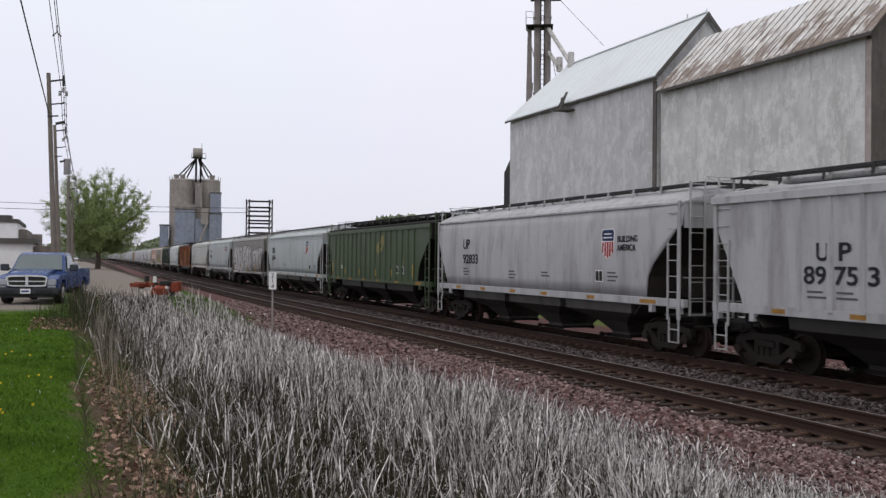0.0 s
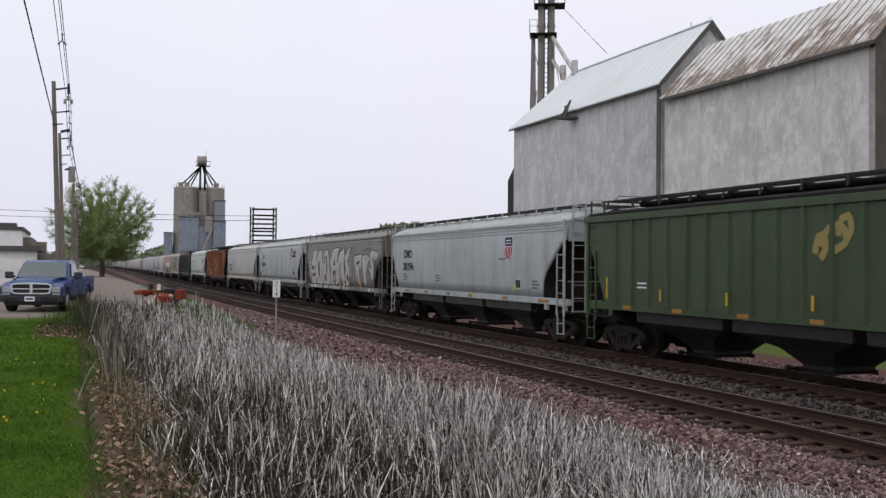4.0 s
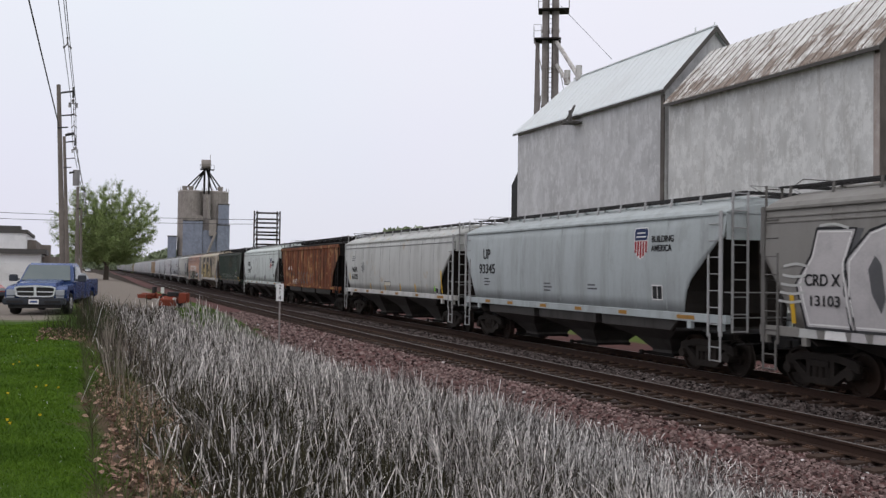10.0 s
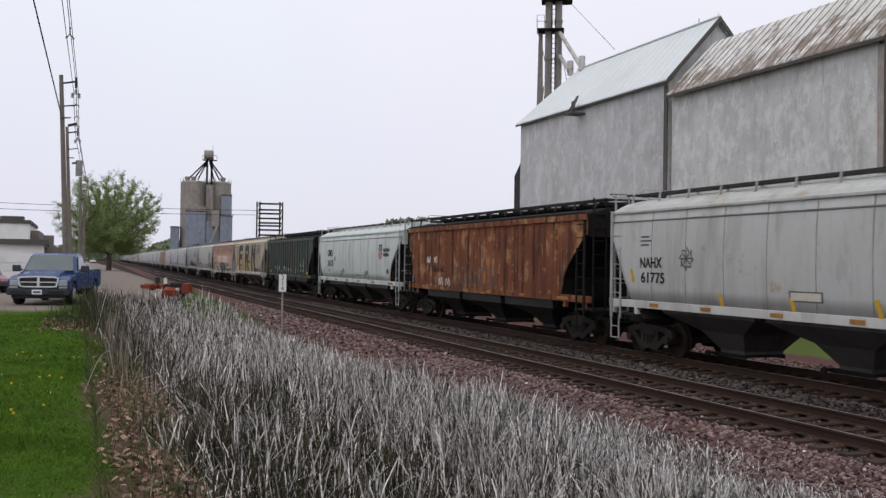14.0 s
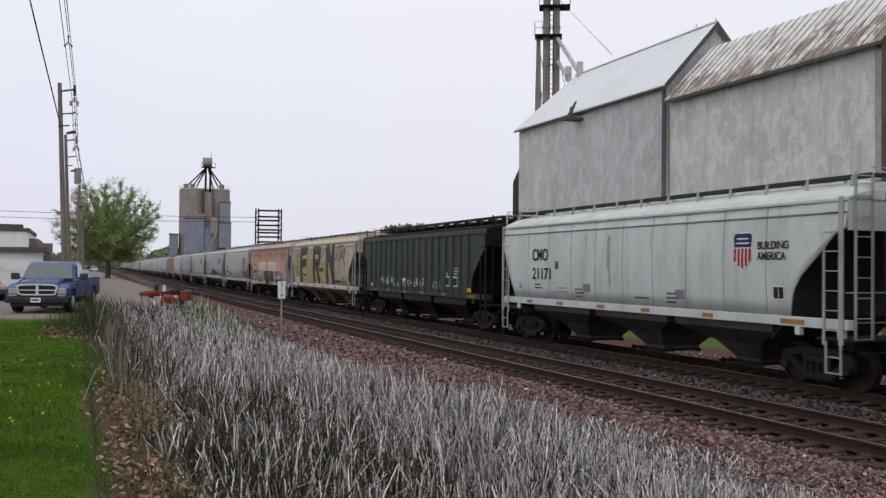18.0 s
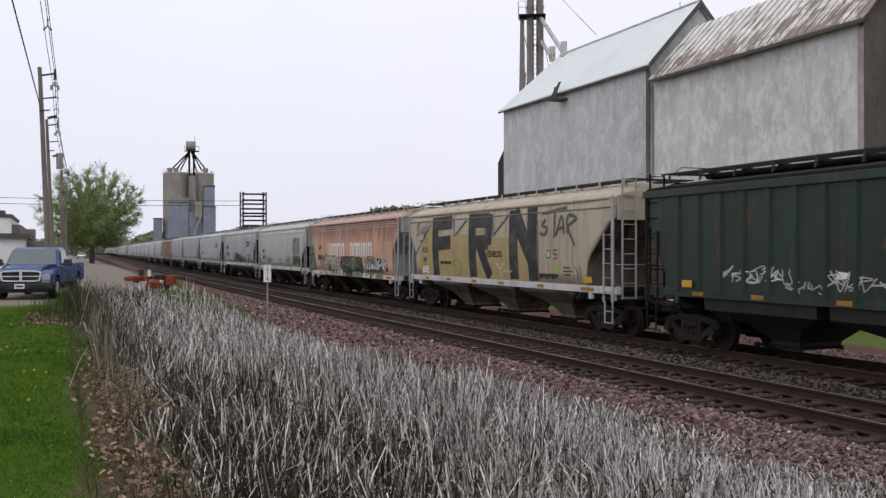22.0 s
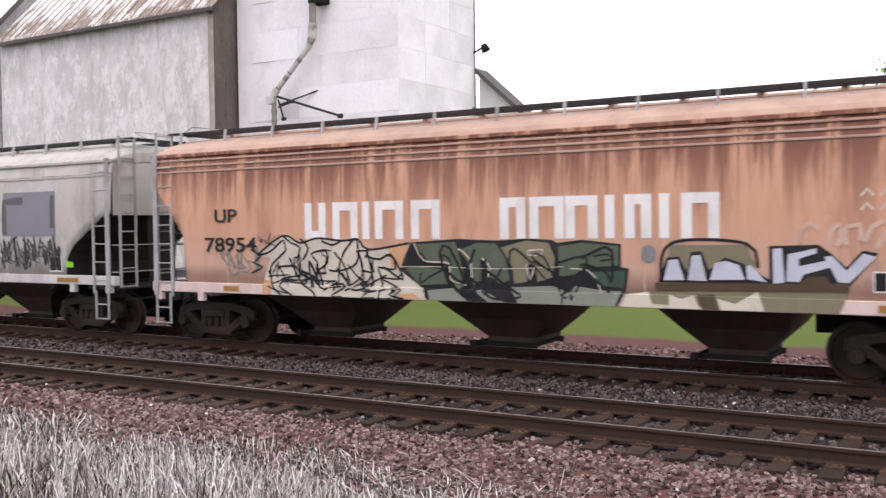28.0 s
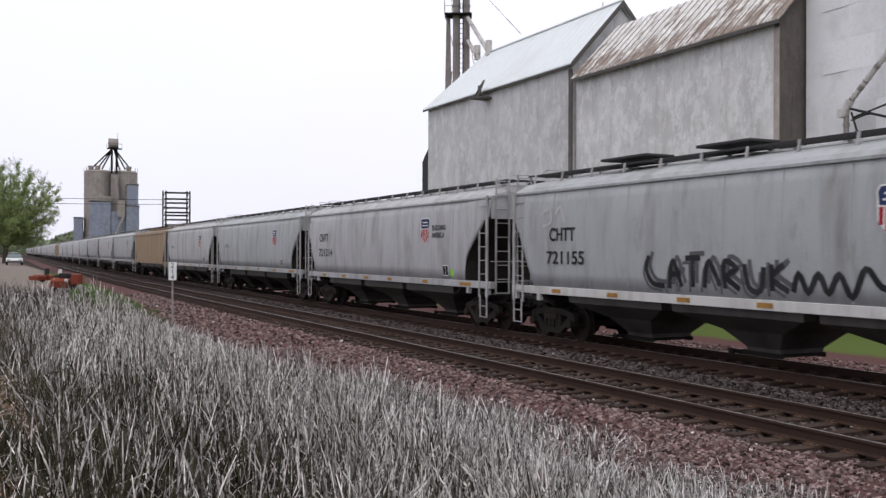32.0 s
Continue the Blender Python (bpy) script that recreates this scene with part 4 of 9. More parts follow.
stops = [(-1.0, -10.0, 9.9), (-0.16, 42.0, 9.55), (-0.08, 58.0, 9.5), (0.78, 95.0, 9.6), (1.4, 135.0, 9.8)]
for a, b in zip(stops, stops[1:]):
    for dx, dz in ((0, 0.12), (-0.09, -0.18), (0.09, -0.18)):
        span_wire("overhead_wire", "thin dark overhead power wire", (a[0] + dx, a[1], a[2] + dz), (b[0] + dx, b[1], b[2] + dz), 0.25, 0.007 + 0.00009 * max(b[1], 0))
    n = 5 if b[1] > 40 else 1
    for i in range(1, n):
        p = Vector(a).lerp(Vector(b), i / n) - Vector((0, 0, 1.0 * (i / n) * (1 - i / n)))
        s = bmesh.new()
        for q in ((0.10, -0.18), (-0.10, -0.18), (0, 0.12)):
            tube(s, (0, 0, -0.06), (q[0], 0, q[1]), 0.022, 5)
            tube(s, (q[0], -0.04, q[1]), (q[0], 0.04, q[1]), 0.035, 6)
        mesh_thing("wire_spacer", s, M["porcelain"], "small grey spacer clamp on the overhead wires", "spacer", "wire spacers", at=pose(*p))
span_wire("service_cable", "thick twisted service cable from the pole", (-0.70, 42.0, 8.3), (-2.25, 8.0, 12.4), 0.1, 0.022)
span_wire("overhead_wire", "thin dark overhead power wire", (26.5, 147.4, 10.2), (-40, 150.0, 11.0), 0.5, 0.035)
span_wire("overhead_wire", "thin dark overhead power wire", (26.5, 147.4, 9.5), (-40, 150.0, 10.0), 0.5, 0.035)


# ---- the milepost ----
def milepost():
    t = thing("milepost", "white milepost sign with black digits on a thin post", "milepost", pose(6.70, 32.7, ground_z(6.7, 32.7)))
    z = 1.36 - ground_z(6.7, 32.7)
    part("post", box(bmesh.new(), -0.03, 0.03, -0.02, 0.02, -0.2, z + 0.3), M["leg_rust"], t)
    pl = part("plate", box(bmesh.new(), -0.13, 0.13, -0.035, -0.022, z, z + 0.60), M["white_paint"], t, "white metal plate")
    for i, ch in enumerate("214"):
        cu = bpy.data.curves.new("digit", "FONT")
        cu.body, cu.size, cu.extrude, cu.align_x = ch, 0.22, 0.002, "CENTER"
        cu.materials.append(M["black_iron"])
        d = new("digit", cu)
        d.parent = pl
        d.matrix_basis = pose(0, -0.039, z + 0.42 - i * 0.19, 90)
    t.matrix_basis = pose(6.70, 32.7, ground_z(6.7, 32.7), 0, 0, -11)


milepost()


# ---- buildings across the lot ----
M["siding"] = wall_sheets("white_siding", (0.80, 0.80, 0.80), (0.52, 0.51, 0.50), 0.25, 1.0, 0.2)


def low_buildings():
    t = thing("garage_building", "low white garage with a dark flat roof edge", "garage", pose(-26.0, 62.0, 0.75))
    part("wall", box(bmesh.new(), 0, 24.15, 0, 8, -0.3, 2.45), M["siding"], t)
    part("roof_edge", box(bmesh.new(), -0.2, 24.4, -0.3, 8.3, 2.45, 2.75), M["trim_dark"], t)
    for x in (13.5, 17.6, 21.2):
        d = part("garage_door", box(bmesh.new(), x, x + 2.9, -0.05, -0.01, -0.2, 1.9), M["white_paint"], t)
        for k in range(4):
            part("door_panel", box(bmesh.new(), x + 0.05, x + 2.85, -0.08, -0.052, -0.15 + k * 0.5, 0.30 + k * 0.5), M["white_paint"], d)
    part("side_shed", box(bmesh.new(), 24.2, 25.7, 1.0, 6.0, -0.3, 2.3), M["pole_wood"], t)
    t = thing("brick_store", "two-storey white-fronted store with a stepped parapet", "store", pose(-22.0, 76.0, 0.75))
    part("wall", box(bmesh.new(), 0, 18.7, 0, 14, -0.3, 4.15), M["siding"], t)
    part("parapet", box(bmesh.new(), -0.1, 18.8, -0.1, 14.1, 4.15, 4.4), M["trim_dark"], t)
    part("rear_wing", box(bmesh.new(), 18.7, 19.3, 2.0, 14, -0.3, 3.7), M["pole_wood"], t)
    part("chimney", box(bmesh.new(), 19.6, 20.3, 4, 5, -0.3, 3.4), M["pole_wood"], t)
    part("roof_unit", box(bmesh.new(), 16.6, 18.2, 2, 4, 4.4, 4.75), M["trim_dark"], t)


low_buildings()

# ---- the parked pickup and other vehicles ----
M["blue_paint"] = plain("blue_car_paint", (0.052, 0.095, 0.25), 0.25, 0.2, (0.08, 0.08, 0.09), 0.25, gloss=0.5)
M["chrome"] = plain("chrome", (0.78, 0.79, 0.81), 0.2, 0.55, (0.5, 0.5, 0.5), 0.1, gloss=0.5)
M["grey_plastic"] = plain("grey_bumper_plastic", (0.050, 0.056, 0.068), 0.6)
M["tyre"] = plain("tyre_rubber", (0.025, 0.024, 0.023), 0.85)
M["lamp_glass"] = plain("lamp_glass", (0.34, 0.36, 0.39), 0.15, gloss=0.5)
# Vehicle glass; the base colour is lifted to paint in reflected sky.
M["wind_glass"] = plain("sky_tinted_windscreen_glass", (0.13, 0.16, 0.165), 0.06, 0.0, (0.2, 0.22, 0.22), 0.3, gloss=0.5)
M["silver_paint"] = plain("silver_car_paint", (0.45, 0.46, 0.47), 0.3, 0.3, gloss=0.5)
M["red_paint"] = plain("red_car_paint", (0.30, 0.03, 0.025), 0.3, gloss=0.5)
M["orange_paint"] = plain("faded_orange_machine_paint", (0.22, 0.048, 0.026), 0.6, 0.0, (0.16, 0.06, 0.04), 0.5)


def road_wheel(parent, x, y, r, w):
    bm = bmesh.new()
    n = 20
    prof = [(-w / 2, r * 0.62), (-w / 2, r * 0.93), (-w * 0.3, r), (w * 0.3, r), (w / 2, r * 0.93), (w / 2, r * 0.62)]
    loft(bm, [[(px, pr * math.cos(2 * math.pi * i / n), pr * math.sin(2 * math.pi * i / n)) for i in range(n)] for px, pr in prof], closed=True, caps=True)
    wh = part("tyre", bm, M["tyre"], parent)
    wh.matrix_basis = pose(x, y, r)
    s = 1 if x > 0 else -1
    rim = bmesh.new()
    tube(rim, (s * (w / 2 - 0.02), 0, 0), (s * (w / 2 + 0.01), 0, 0), r * 0.58, 14, r * 0.5)
    part("rim", rim, M["chrome"], wh)
    return wh


def slab(profile, x0, x1, taper=None):
    """A body from a side outline in y and z, between two widths; taper: x insets by height."""
    bm = bmesh.new()
    f = taper or (lambda z: 0.0)
    a = [(x0 + f(z), y, z) for y, z in profile]
    b = [(x1 - f(z), y, z) for y, z in profile]
    loft(bm, [a, b], closed=True, caps=True)
    es = [e for e in bm.edges if e.is_boundary is False]
    bmesh.ops.bevel(bm, geom=es, offset=0.03, segments=2, affect="EDGES")
    return bm


def pickup():
    t = thing("pickup_truck", "blue pickup truck with a chrome grille parked on the gravel", "pickup truck", pose(-1.20, 34.8, 0.80, 0, 0, -12))
    # nose at y = 0, the bed away from it
    part("hood", slab([(0.10, 0.62), (0.06, 0.95), (0.25, 1.08), (1.45, 1.20), (1.45, 0.62)], -0.62, 0.62), M["blue_paint"], t)
    for s in (-1, 1):
        part("fender", slab([(0.12, 0.55), (0.08, 0.86), (0.35, 0.98), (1.5, 1.06), (1.5, 0.45), (1.35, 0.45), (1.2, 0.86), (0.6, 0.86), (0.45, 0.45)], *sorted((s * 0.58, s * 0.99))), M["blue_paint"], t)
        part("headlight", box(bmesh.new(), *sorted((s * 0.64, s * 0.93)), 0.035, 0.12, 0.66, 0.86, 0.02), M["lamp_glass"], t, "rectangular headlight")
        part("turn_signal", box(bmesh.new(), *sorted((s * 0.66, s * 0.92)), 0.03, 0.10, 0.585, 0.645), M["lamp_glass"], t)
        m = bmesh.new()
        box(m, *sorted((s * 1.02, s * 1.30)), 1.65, 1.78, 1.12, 1.36, 0.03)
        box(m, *sorted((s * 0.95, s * 1.05)), 1.68, 1.74, 1.16, 1.22)
        part("wing_mirror", m, M["grey_plastic"], t)
        for y in (0.92, 4.45):
            road_wheel(t, s * 0.84, y, 0.38, 0.27)
        part("door", slab([(1.5, 0.50), (1.5, 1.12), (3.1, 1.14), (3.1, 0.50)], *sorted((s * 0.93, s * 0.99))), M["blue_paint"], t)
        part("bed_side", slab([(3.15, 0.5), (3.15, 1.2), (5.5, 1.2), (5.5, 0.55), (4.9, 0.5), (4.75, 0.9), (4.15, 0.9), (4.0, 0.5)], *sorted((s * 0.88, s * 0.99))), M["blue_paint"], t)
    cab = slab([(1.45, 1.08), (2.05, 1.70), (2.3, 1.78), (2.95, 1.78), (3.12, 1.68), (3.15, 1.08)], -0.92, 0.92, lambda z: max(0.0, (z - 1.1) * 0.26))
    part("cab", cab, M["blue_paint"], t)
    part("windscreen", sheet(bmesh.new(), [(-0.82, 1.47, 1.15), (0.82, 1.47, 1.15), (0.69, 1.98, 1.67), (-0.69, 1.98, 1.67)], (0, -0.03, 0.03)), M["wind_glass"], t, "windscreen with pale sky reflection in its colour")
    for s in (-1, 1):
        part("side_window", sheet(bmesh.new(), [(s * 0.925, 1.75, 1.16), (s * 0.925, 2.95, 1.16), (s * 0.79, 2.85, 1.66), (s * 0.80, 2.2, 1.66)], (s * 0.02, 0, 0)), M["wind_glass"], t)
    part("bed", box(bmesh.new(), -0.88, 0.88, 3.16, 5.45, 0.52, 0.62), M["blue_paint"], t)
    part("tailgate", box(bmesh.new(), -0.88, 0.88, 5.42, 5.5, 0.55, 1.18), M["blue_paint"], t)
    part("chassis", box(bmesh.new(), -0.6, 0.6, 0.3, 5.3, 0.36, 0.54), M["black_iron"], t)
    g = part("grille", box(bmesh.new(), -0.60, 0.60, 0.03, 0.10, 0.62, 0.94, 0.02), M["black_iron"], t, "black grille")
    c = bmesh.new()
    loft(c, [[(x, -0.012, z), (x, 0.05, z), (x, 0.05, z + 0.055), (x, -0.012, z + 0.055)] for x, z in ((-0.66, 0.885), (-0.52, 0.935), (0.0, 0.955), (0.52, 0.935), (0.66, 0.885))], closed=True, caps=True)
    loft(c, [[(x, -0.012, z), (x, 0.05, z), (x, 0.05, z + 0.045), (x, -0.012, z + 0.045)] for x, z in ((-0.60, 0.640), (-0.46, 0.612), (0.46, 0.612), (0.60, 0.640))], closed=True, caps=True)
    for x in (-0.66, 0.61):
        loft(c, [[(x + d, -0.01, z), (x + d, 0.05, z), (x + d + 0.05, 0.05, z), (x + d + 0.05, -0.01, z)] for d, z in ((0.05 if x < 0 else -0.05, 0.64), (0.0, 0.90))], closed=True, caps=True)
    box(c, -0.58, 0.58, 0.0, 0.05, 0.770, 0.808, 0.01)
    box(c, -0.045, 0.045, -0.004, 0.05, 0.63, 0.96, 0.01)
    part("grille_bar", c, M["chrome"], g, "chrome crossed grille surround")
    part("front_bumper", slab([(-0.12, 0.36), (-0.14, 0.56), (0.12, 0.58), (0.12, 0.34)], -1.0, 1.0), M["grey_plastic"], t, "grey front bumper")
    part("bumper_slot", box(bmesh.new(), -0.86, -0.34, -0.15, -0.12, 0.42, 0.50), M["black_iron"], t)
    part("bumper_slot", box(bmesh.new(), 0.34, 0.86, -0.15, -0.12, 0.42, 0.50), M["black_iron"], t)
    part("air_dam", box(bmesh.new(), -0.85, 0.85, 0.0, 0.12, 0.24, 0.36), M["black_iron"], t)
    n = part("licence_plate", box(bmesh.new(), -0.16, 0.16, -0.165, -0.145, 0.38, 0.54), M["white_paint"], t, "white licence plate")
    part("plate_bar", box(bmesh.new(), -0.12, 0.12, -0.170, -0.165, 0.43, 0.49), M["blue_paint"], n)
    return t


pickup()


def small_car(name, label, at, paint, w=1.7, length=4.2):
    t = thing(name, label, "car", at)
    h = w / 2
    part("body", slab([(0.0, 0.35), (0.02, 0.65), (0.9, 0.82), (3.6, 0.90), (length, 0.78), (length, 0.35)], -h, h, lambda z: max(0, (z - 0.5) * 0.12)), paint, t)
    part("cabin", slab([(0.85, 0.80), (1.55, 1.33), (2.0, 1.42), (2.9, 1.40), (3.75, 0.88)], -h + 0.08, h - 0.08, lambda z: max(0, (z - 0.8) * 0.30)), M["wind_glass"], t)
    part("roof_panel", box(bmesh.new(), -h + 0.27, h - 0.27, 1.6, 2.95, 1.405, 1.45, 0.015), paint, t)
    for s in (-1, 1):
        part("headlight", box(bmesh.new(), *sorted((s * (h - 0.45), s * (h - 0.12))), -0.02, 0.06, 0.55, 0.68, 0.01), M["lamp_glass"], t)
        for y in (0.75, 3.3):
            road_wheel(t, s * (h - 0.1), y, 0.31, 0.2)
    part("bumper", box(bmesh.new(), -h + 0.05, h - 0.05, -0.05, 0.05, 0.32, 0.5, 0.02), M["grey_plastic"], t)
    return t


small_car("parked_car", "silver-grey car parked behind the pickup", pose(-0.70, 47.0, 0.72, 0, 0, -14), M["silver_paint"])
small_car("parked_car", "dark red car parked beside the garage", pose(-3.6, 47.5, 0.76, 0, 0, 20), M["red_paint"])


def implement(label, at, long):
    """Faded orange farm machinery."""
    t = thing("farm_implement", label, "farm machine", at, "orange farm machines by the lane")
    if long:
        part("frame_beam", box(bmesh.new(), -1.5, 1.5, -0.15, 0.15, 0.35, 0.55, 0.03), M["orange_paint"], t)
        part("deck", slab([(-0.5, 0.15), (-0.55, 0.45), (0.5, 0.5), (0.55, 0.15)], -1.4, 0.2), M["orange_paint"], t)
        part("mast", box(bmesh.new(), 0.35, 0.75, -0.12, 0.12, 0.45, 1.05, 0.03), M["black_iron"], t)
        for x in (-1.2, 1.3):
            part("wheel", tube(bmesh.new(), (x - 0.08, 0.4, 0.28), (x + 0.08, 0.4, 0.28), 0.28, 14), M["tyre"], t)
        hoop = bmesh.new()
        for i in range(8):
            a, b = i * math.pi / 8, (i + 1) * math.pi / 8
            tube(hoop, (1.25 + 0.35 * math.cos(a), -0.2, 0.2 + 0.4 * math.sin(a)), (1.25 + 0.35 * math.cos(b), -0.2, 0.2 + 0.4 * math.sin(b)), 0.05, 6)
        part("guard_hoop", hoop, M["orange_paint"], t)
    else:
        part("body", slab([(-0.45, 0.2), (-0.5, 0.55), (-0.1, 0.75), (0.5, 0.7), (0.55, 0.2)], -0.55, 0.45, lambda z: max(0, (z - 0.3) * 0.3)), M["orange_paint"], t)
        part("seat", box(bmesh.new(), -0.15, 0.40, -0.2, 0.3, 0.72, 0.98, 0.04), M["black_iron"], t)
        part("hopper", slab([(-0.3, 0.35), (-0.3, 0.92), (0.3, 0.95), (0.3, 0.4)], 0.55, 1.0), M["orange_paint"], t)
        part("lamp", box(bmesh.new(), 0.30, 0.46, -0.52, -0.46, 0.55, 0.68, 0.01), M["white_paint"], t)
        for x in (-0.5, 0.5):
            part("wheel", tube(bmesh.new(), (x - 0.1, 0.1, 0.26), (x + 0.1, 0.1, 0.26), 0.26, 14), M["tyre"], t)
    return t


implement("faded orange mower machine with a black seat", pose(4.4, 47.4, ground_z(4.4, 47.4), 0, 0, -25) @ Matrix.Scale(0.85, 4), False)
implement("low orange implement with a hooped wheel guard", pose(3.95, 53.4, ground_z(3.95, 53.4), 0, 0, -70) @ Matrix.Scale(0.7, 4), True)
b = tube(bmesh.new(), (0, 0, 0), (0, 0, 0.45), 0.13, 14, 0.12)
mesh_thing("white_barrel", b, M["white_paint"], "small white barrel beside the lane", "barrel", at=pose(6.1, 72, ground_z(6.1, 72)))

LANE_CAR = small_car("white_car", "white car driving along the gravel lane", pose(4.7, 120, 0.74), M["white_paint"], 1.8)

# ---- trees ----
M["bark"] = plain("grey_bark", (0.085, 0.068, 0.055), 0.9, 0.0, (0.04, 0.032, 0.028), 0.6, 12, 0.6)


def leaf_material(name, stops):
    """Each leaf takes its own green between two."""
    m, n, l, b = nodes_of(name)
    g = n.new("ShaderNodeNewGeometry")
    r = n.new("ShaderNodeValToRGB")
    els = r.color_ramp.elements
    els[0].color, els[1].color = (*stops[0], 1), (*stops[1], 1)
    l.new(g.outputs["Random Per Island"], r.inputs[0])
    l.new(r.outputs[0], b.inputs["Base Color"])
    b.inputs["Roughness"].default_value = 0.7
    return m


M["leaf_fresh"] = leaf_material("fresh_leaf", ((0.115, 0.165, 0.050), (0.335, 0.42, 0.165)))
M["leaf_spring"] = leaf_material("spring_leaf", ((0.06, 0.095, 0.03), (0.20, 0.24, 0.09)))
# Horizon leaves, paled so the colour carries the distance haze.
M["leaf_far"] = leaf_material("hazed_far_leaf", ((0.15, 0.19, 0.11), (0.25, 0.29, 0.18)))


def tree(label, at, height, spread, trunk, leaf, seed, clear=0.22, leaves=7000, size=0.2, limbs=26):
    """A tapered trunk, rising limbs that fork, and leaves gathered on their twigs."""
    rng = random.Random(seed)
    t = thing("tree", label, "tree", at)
    bm = bmesh.new()
    tube(bm, (0, 0, -0.3), (0, 0, height * clear), trunk, 12, trunk * 0.8)
    tube(bm, (0, 0, height * clear), (0.1, 0, height * 0.62), trunk * 0.8, 10, trunk * 0.35)
    twigs = []
    for i in range(limbs):
        z0 = height * (clear * 0.85 + 0.42 * (i / limbs))
        a = i * 2.399 + rng.uniform(-0.3, 0.3)
        reach = spread * rng.uniform(0.75, 1.05) * (1.0 - 0.30 * i / limbs)
        rise = height * rng.uniform(0.22, 0.42) * (0.75 + 0.6 * i / limbs)
        p = Vector((0, 0, z0))
        r = trunk * 0.38 * (1 - 0.5 * i / limbs)
        for k in range(3):
            q = p + Vector((math.cos(a) * reach / 3, math.sin(a) * reach / 3, rise / 3 * (1.25 if k else 0.6)))
            q += Vector((rng.uniform(-0.2, 0.2), rng.uniform(-0.2, 0.2), rng.uniform(-0.15, 0.15))) * spread * 0.12
            tube(bm, p, q, r, 6, r * 0.65)
            r *= 0.62
            for j in range(4):
                b = a + rng.uniform(-1.2, 1.2)
                ln = spread * rng.uniform(0.14, 0.34)
                e = q + Vector((math.cos(b) * ln, math.sin(b) * ln, ln * rng.uniform(0.1, 1.0)))
                tube(bm, q, e, r * 0.5, 4, r * 0.15)
                twigs.append((q, e))
            p = q
        twigs.append((p, p + Vector((math.cos(a), math.sin(a), 1.0)) * spread * 0.15))
    part("trunk", bm, M["bark"], t, "grey-brown trunk and limbs")
    verts, faces = [], []
    for i in range(leaves):
        q, e = rng.choice(twigs)
        c = q.lerp(e, rng.uniform(0.1, 1.15)) + Vector((rng.gauss(0, 1), rng.gauss(0, 1), rng.gauss(0, 1))) * spread * 0.035
        s = size * rng.uniform(0.55, 1.3)
        m = Matrix.Translation(c) @ Euler((rng.uniform(0, 6.3), rng.uniform(0, 6.3), rng.uniform(0, 6.3))).to_matrix().to_4x4()
        b = len(verts)
        verts += [tuple(m @ Vector(v)) for v in ((-s, 0, 0), (0, -s * 0.5, s * 0.1), (s, 0, 0), (0, s * 0.5, s * 0.1))]
        faces.append((b, b + 1, b + 2, b + 3))
    cr = new("crown", soup("crown", verts, faces, leaf))
    cr.parent = t
    tagged(cr, "many small fresh leaves", kind="stuff")
    return t


def maple(label, at, height, spread, trunk, leaf, seed, limbs=84, leaves=150000, size=0.085):
    """A low-forked dome: arching limbs, feathery twigs that point up and outward."""
    rng = random.Random(seed)
    t = thing("tree", label, "tree", at)
    bm = bmesh.new()
    tube(bm, (0, 0, -0.3), (0.1, 0, height * 0.17), trunk, 12, trunk * 0.75)
    mid, tallness = height * 0.56, height * 0.44
    twigs = []
    for i in range(limbs):
        u = (i + 0.5) / limbs
        el = math.asin(-0.90 + 1.89 * u)
        a = i * 2.399 + rng.uniform(-0.25, 0.25)
        k = rng.uniform(0.80, 1.04)
        end = Vector((math.cos(a) * math.cos(el) * spread * k, math.sin(a) * math.cos(el) * spread * k, mid + math.sin(el) * tallness * k))
        base = Vector((0.1, 0, height * rng.uniform(0.11, 0.19)))
        ctrl = base.lerp(end, 0.4) + Vector((-math.cos(a), -math.sin(a), 0)) * spread * 0.16 + Vector((0, 0, height * 0.04))
        r = trunk * rng.uniform(0.22, 0.34)
        prev = base
        for j in range(1, 9):
            f = j / 8
            p = base * (1 - f) ** 2 + ctrl * 2 * f * (1 - f) + end * f * f
            tube(bm, prev, p, r * (1.05 - f * 0.9), 5, r * (1.05 - f * 0.9) * 0.88)
            if j >= 3:
                d = (p - prev).normalized()
                for q in range(6):
                    w = (d * 0.9 + Vector((rng.gauss(0, 0.62), rng.gauss(0, 0.62), rng.gauss(0.15, 0.5)))).normalized()
                    ln = spread * rng.uniform(0.10, 0.29)
                    e = p + w * ln
                    tube(bm, p, e, 0.025, 3, 0.008)
                    twigs.append((p, e))
            prev = p
    part("trunk", bm, M["bark"], t, "dark low-forked trunk and limbs")
    verts, faces = [], []
    for i in range(leaves):
        q, e = rng.choice(twigs)
        c = q.lerp(e, rng.uniform(0.0, 1.05)) + Vector((rng.gauss(0, 1), rng.gauss(0, 1), rng.gauss(0, 1))) * 0.14
        s = size * rng.uniform(0.5, 1.3)
        m = Matrix.Translation(c) @ Euler((rng.uniform(0, 6.3), rng.uniform(0, 6.3), rng.uniform(0, 6.3))).to_matrix().to_4x4()
        b = len(verts)
        verts += [tuple(m @ Vector(v)) for v in ((-s, 0, 0), (0, -s * 0.5, s * 0.1), (s, 0, 0), (0, s * 0.5, s * 0.1))]
        faces.append((b, b + 1, b + 2, b + 3))
    cr = new("crown", soup("crown", verts, faces, leaf))
    cr.parent = t
    tagged(cr, "many small fresh leaves", kind="stuff")
    return t


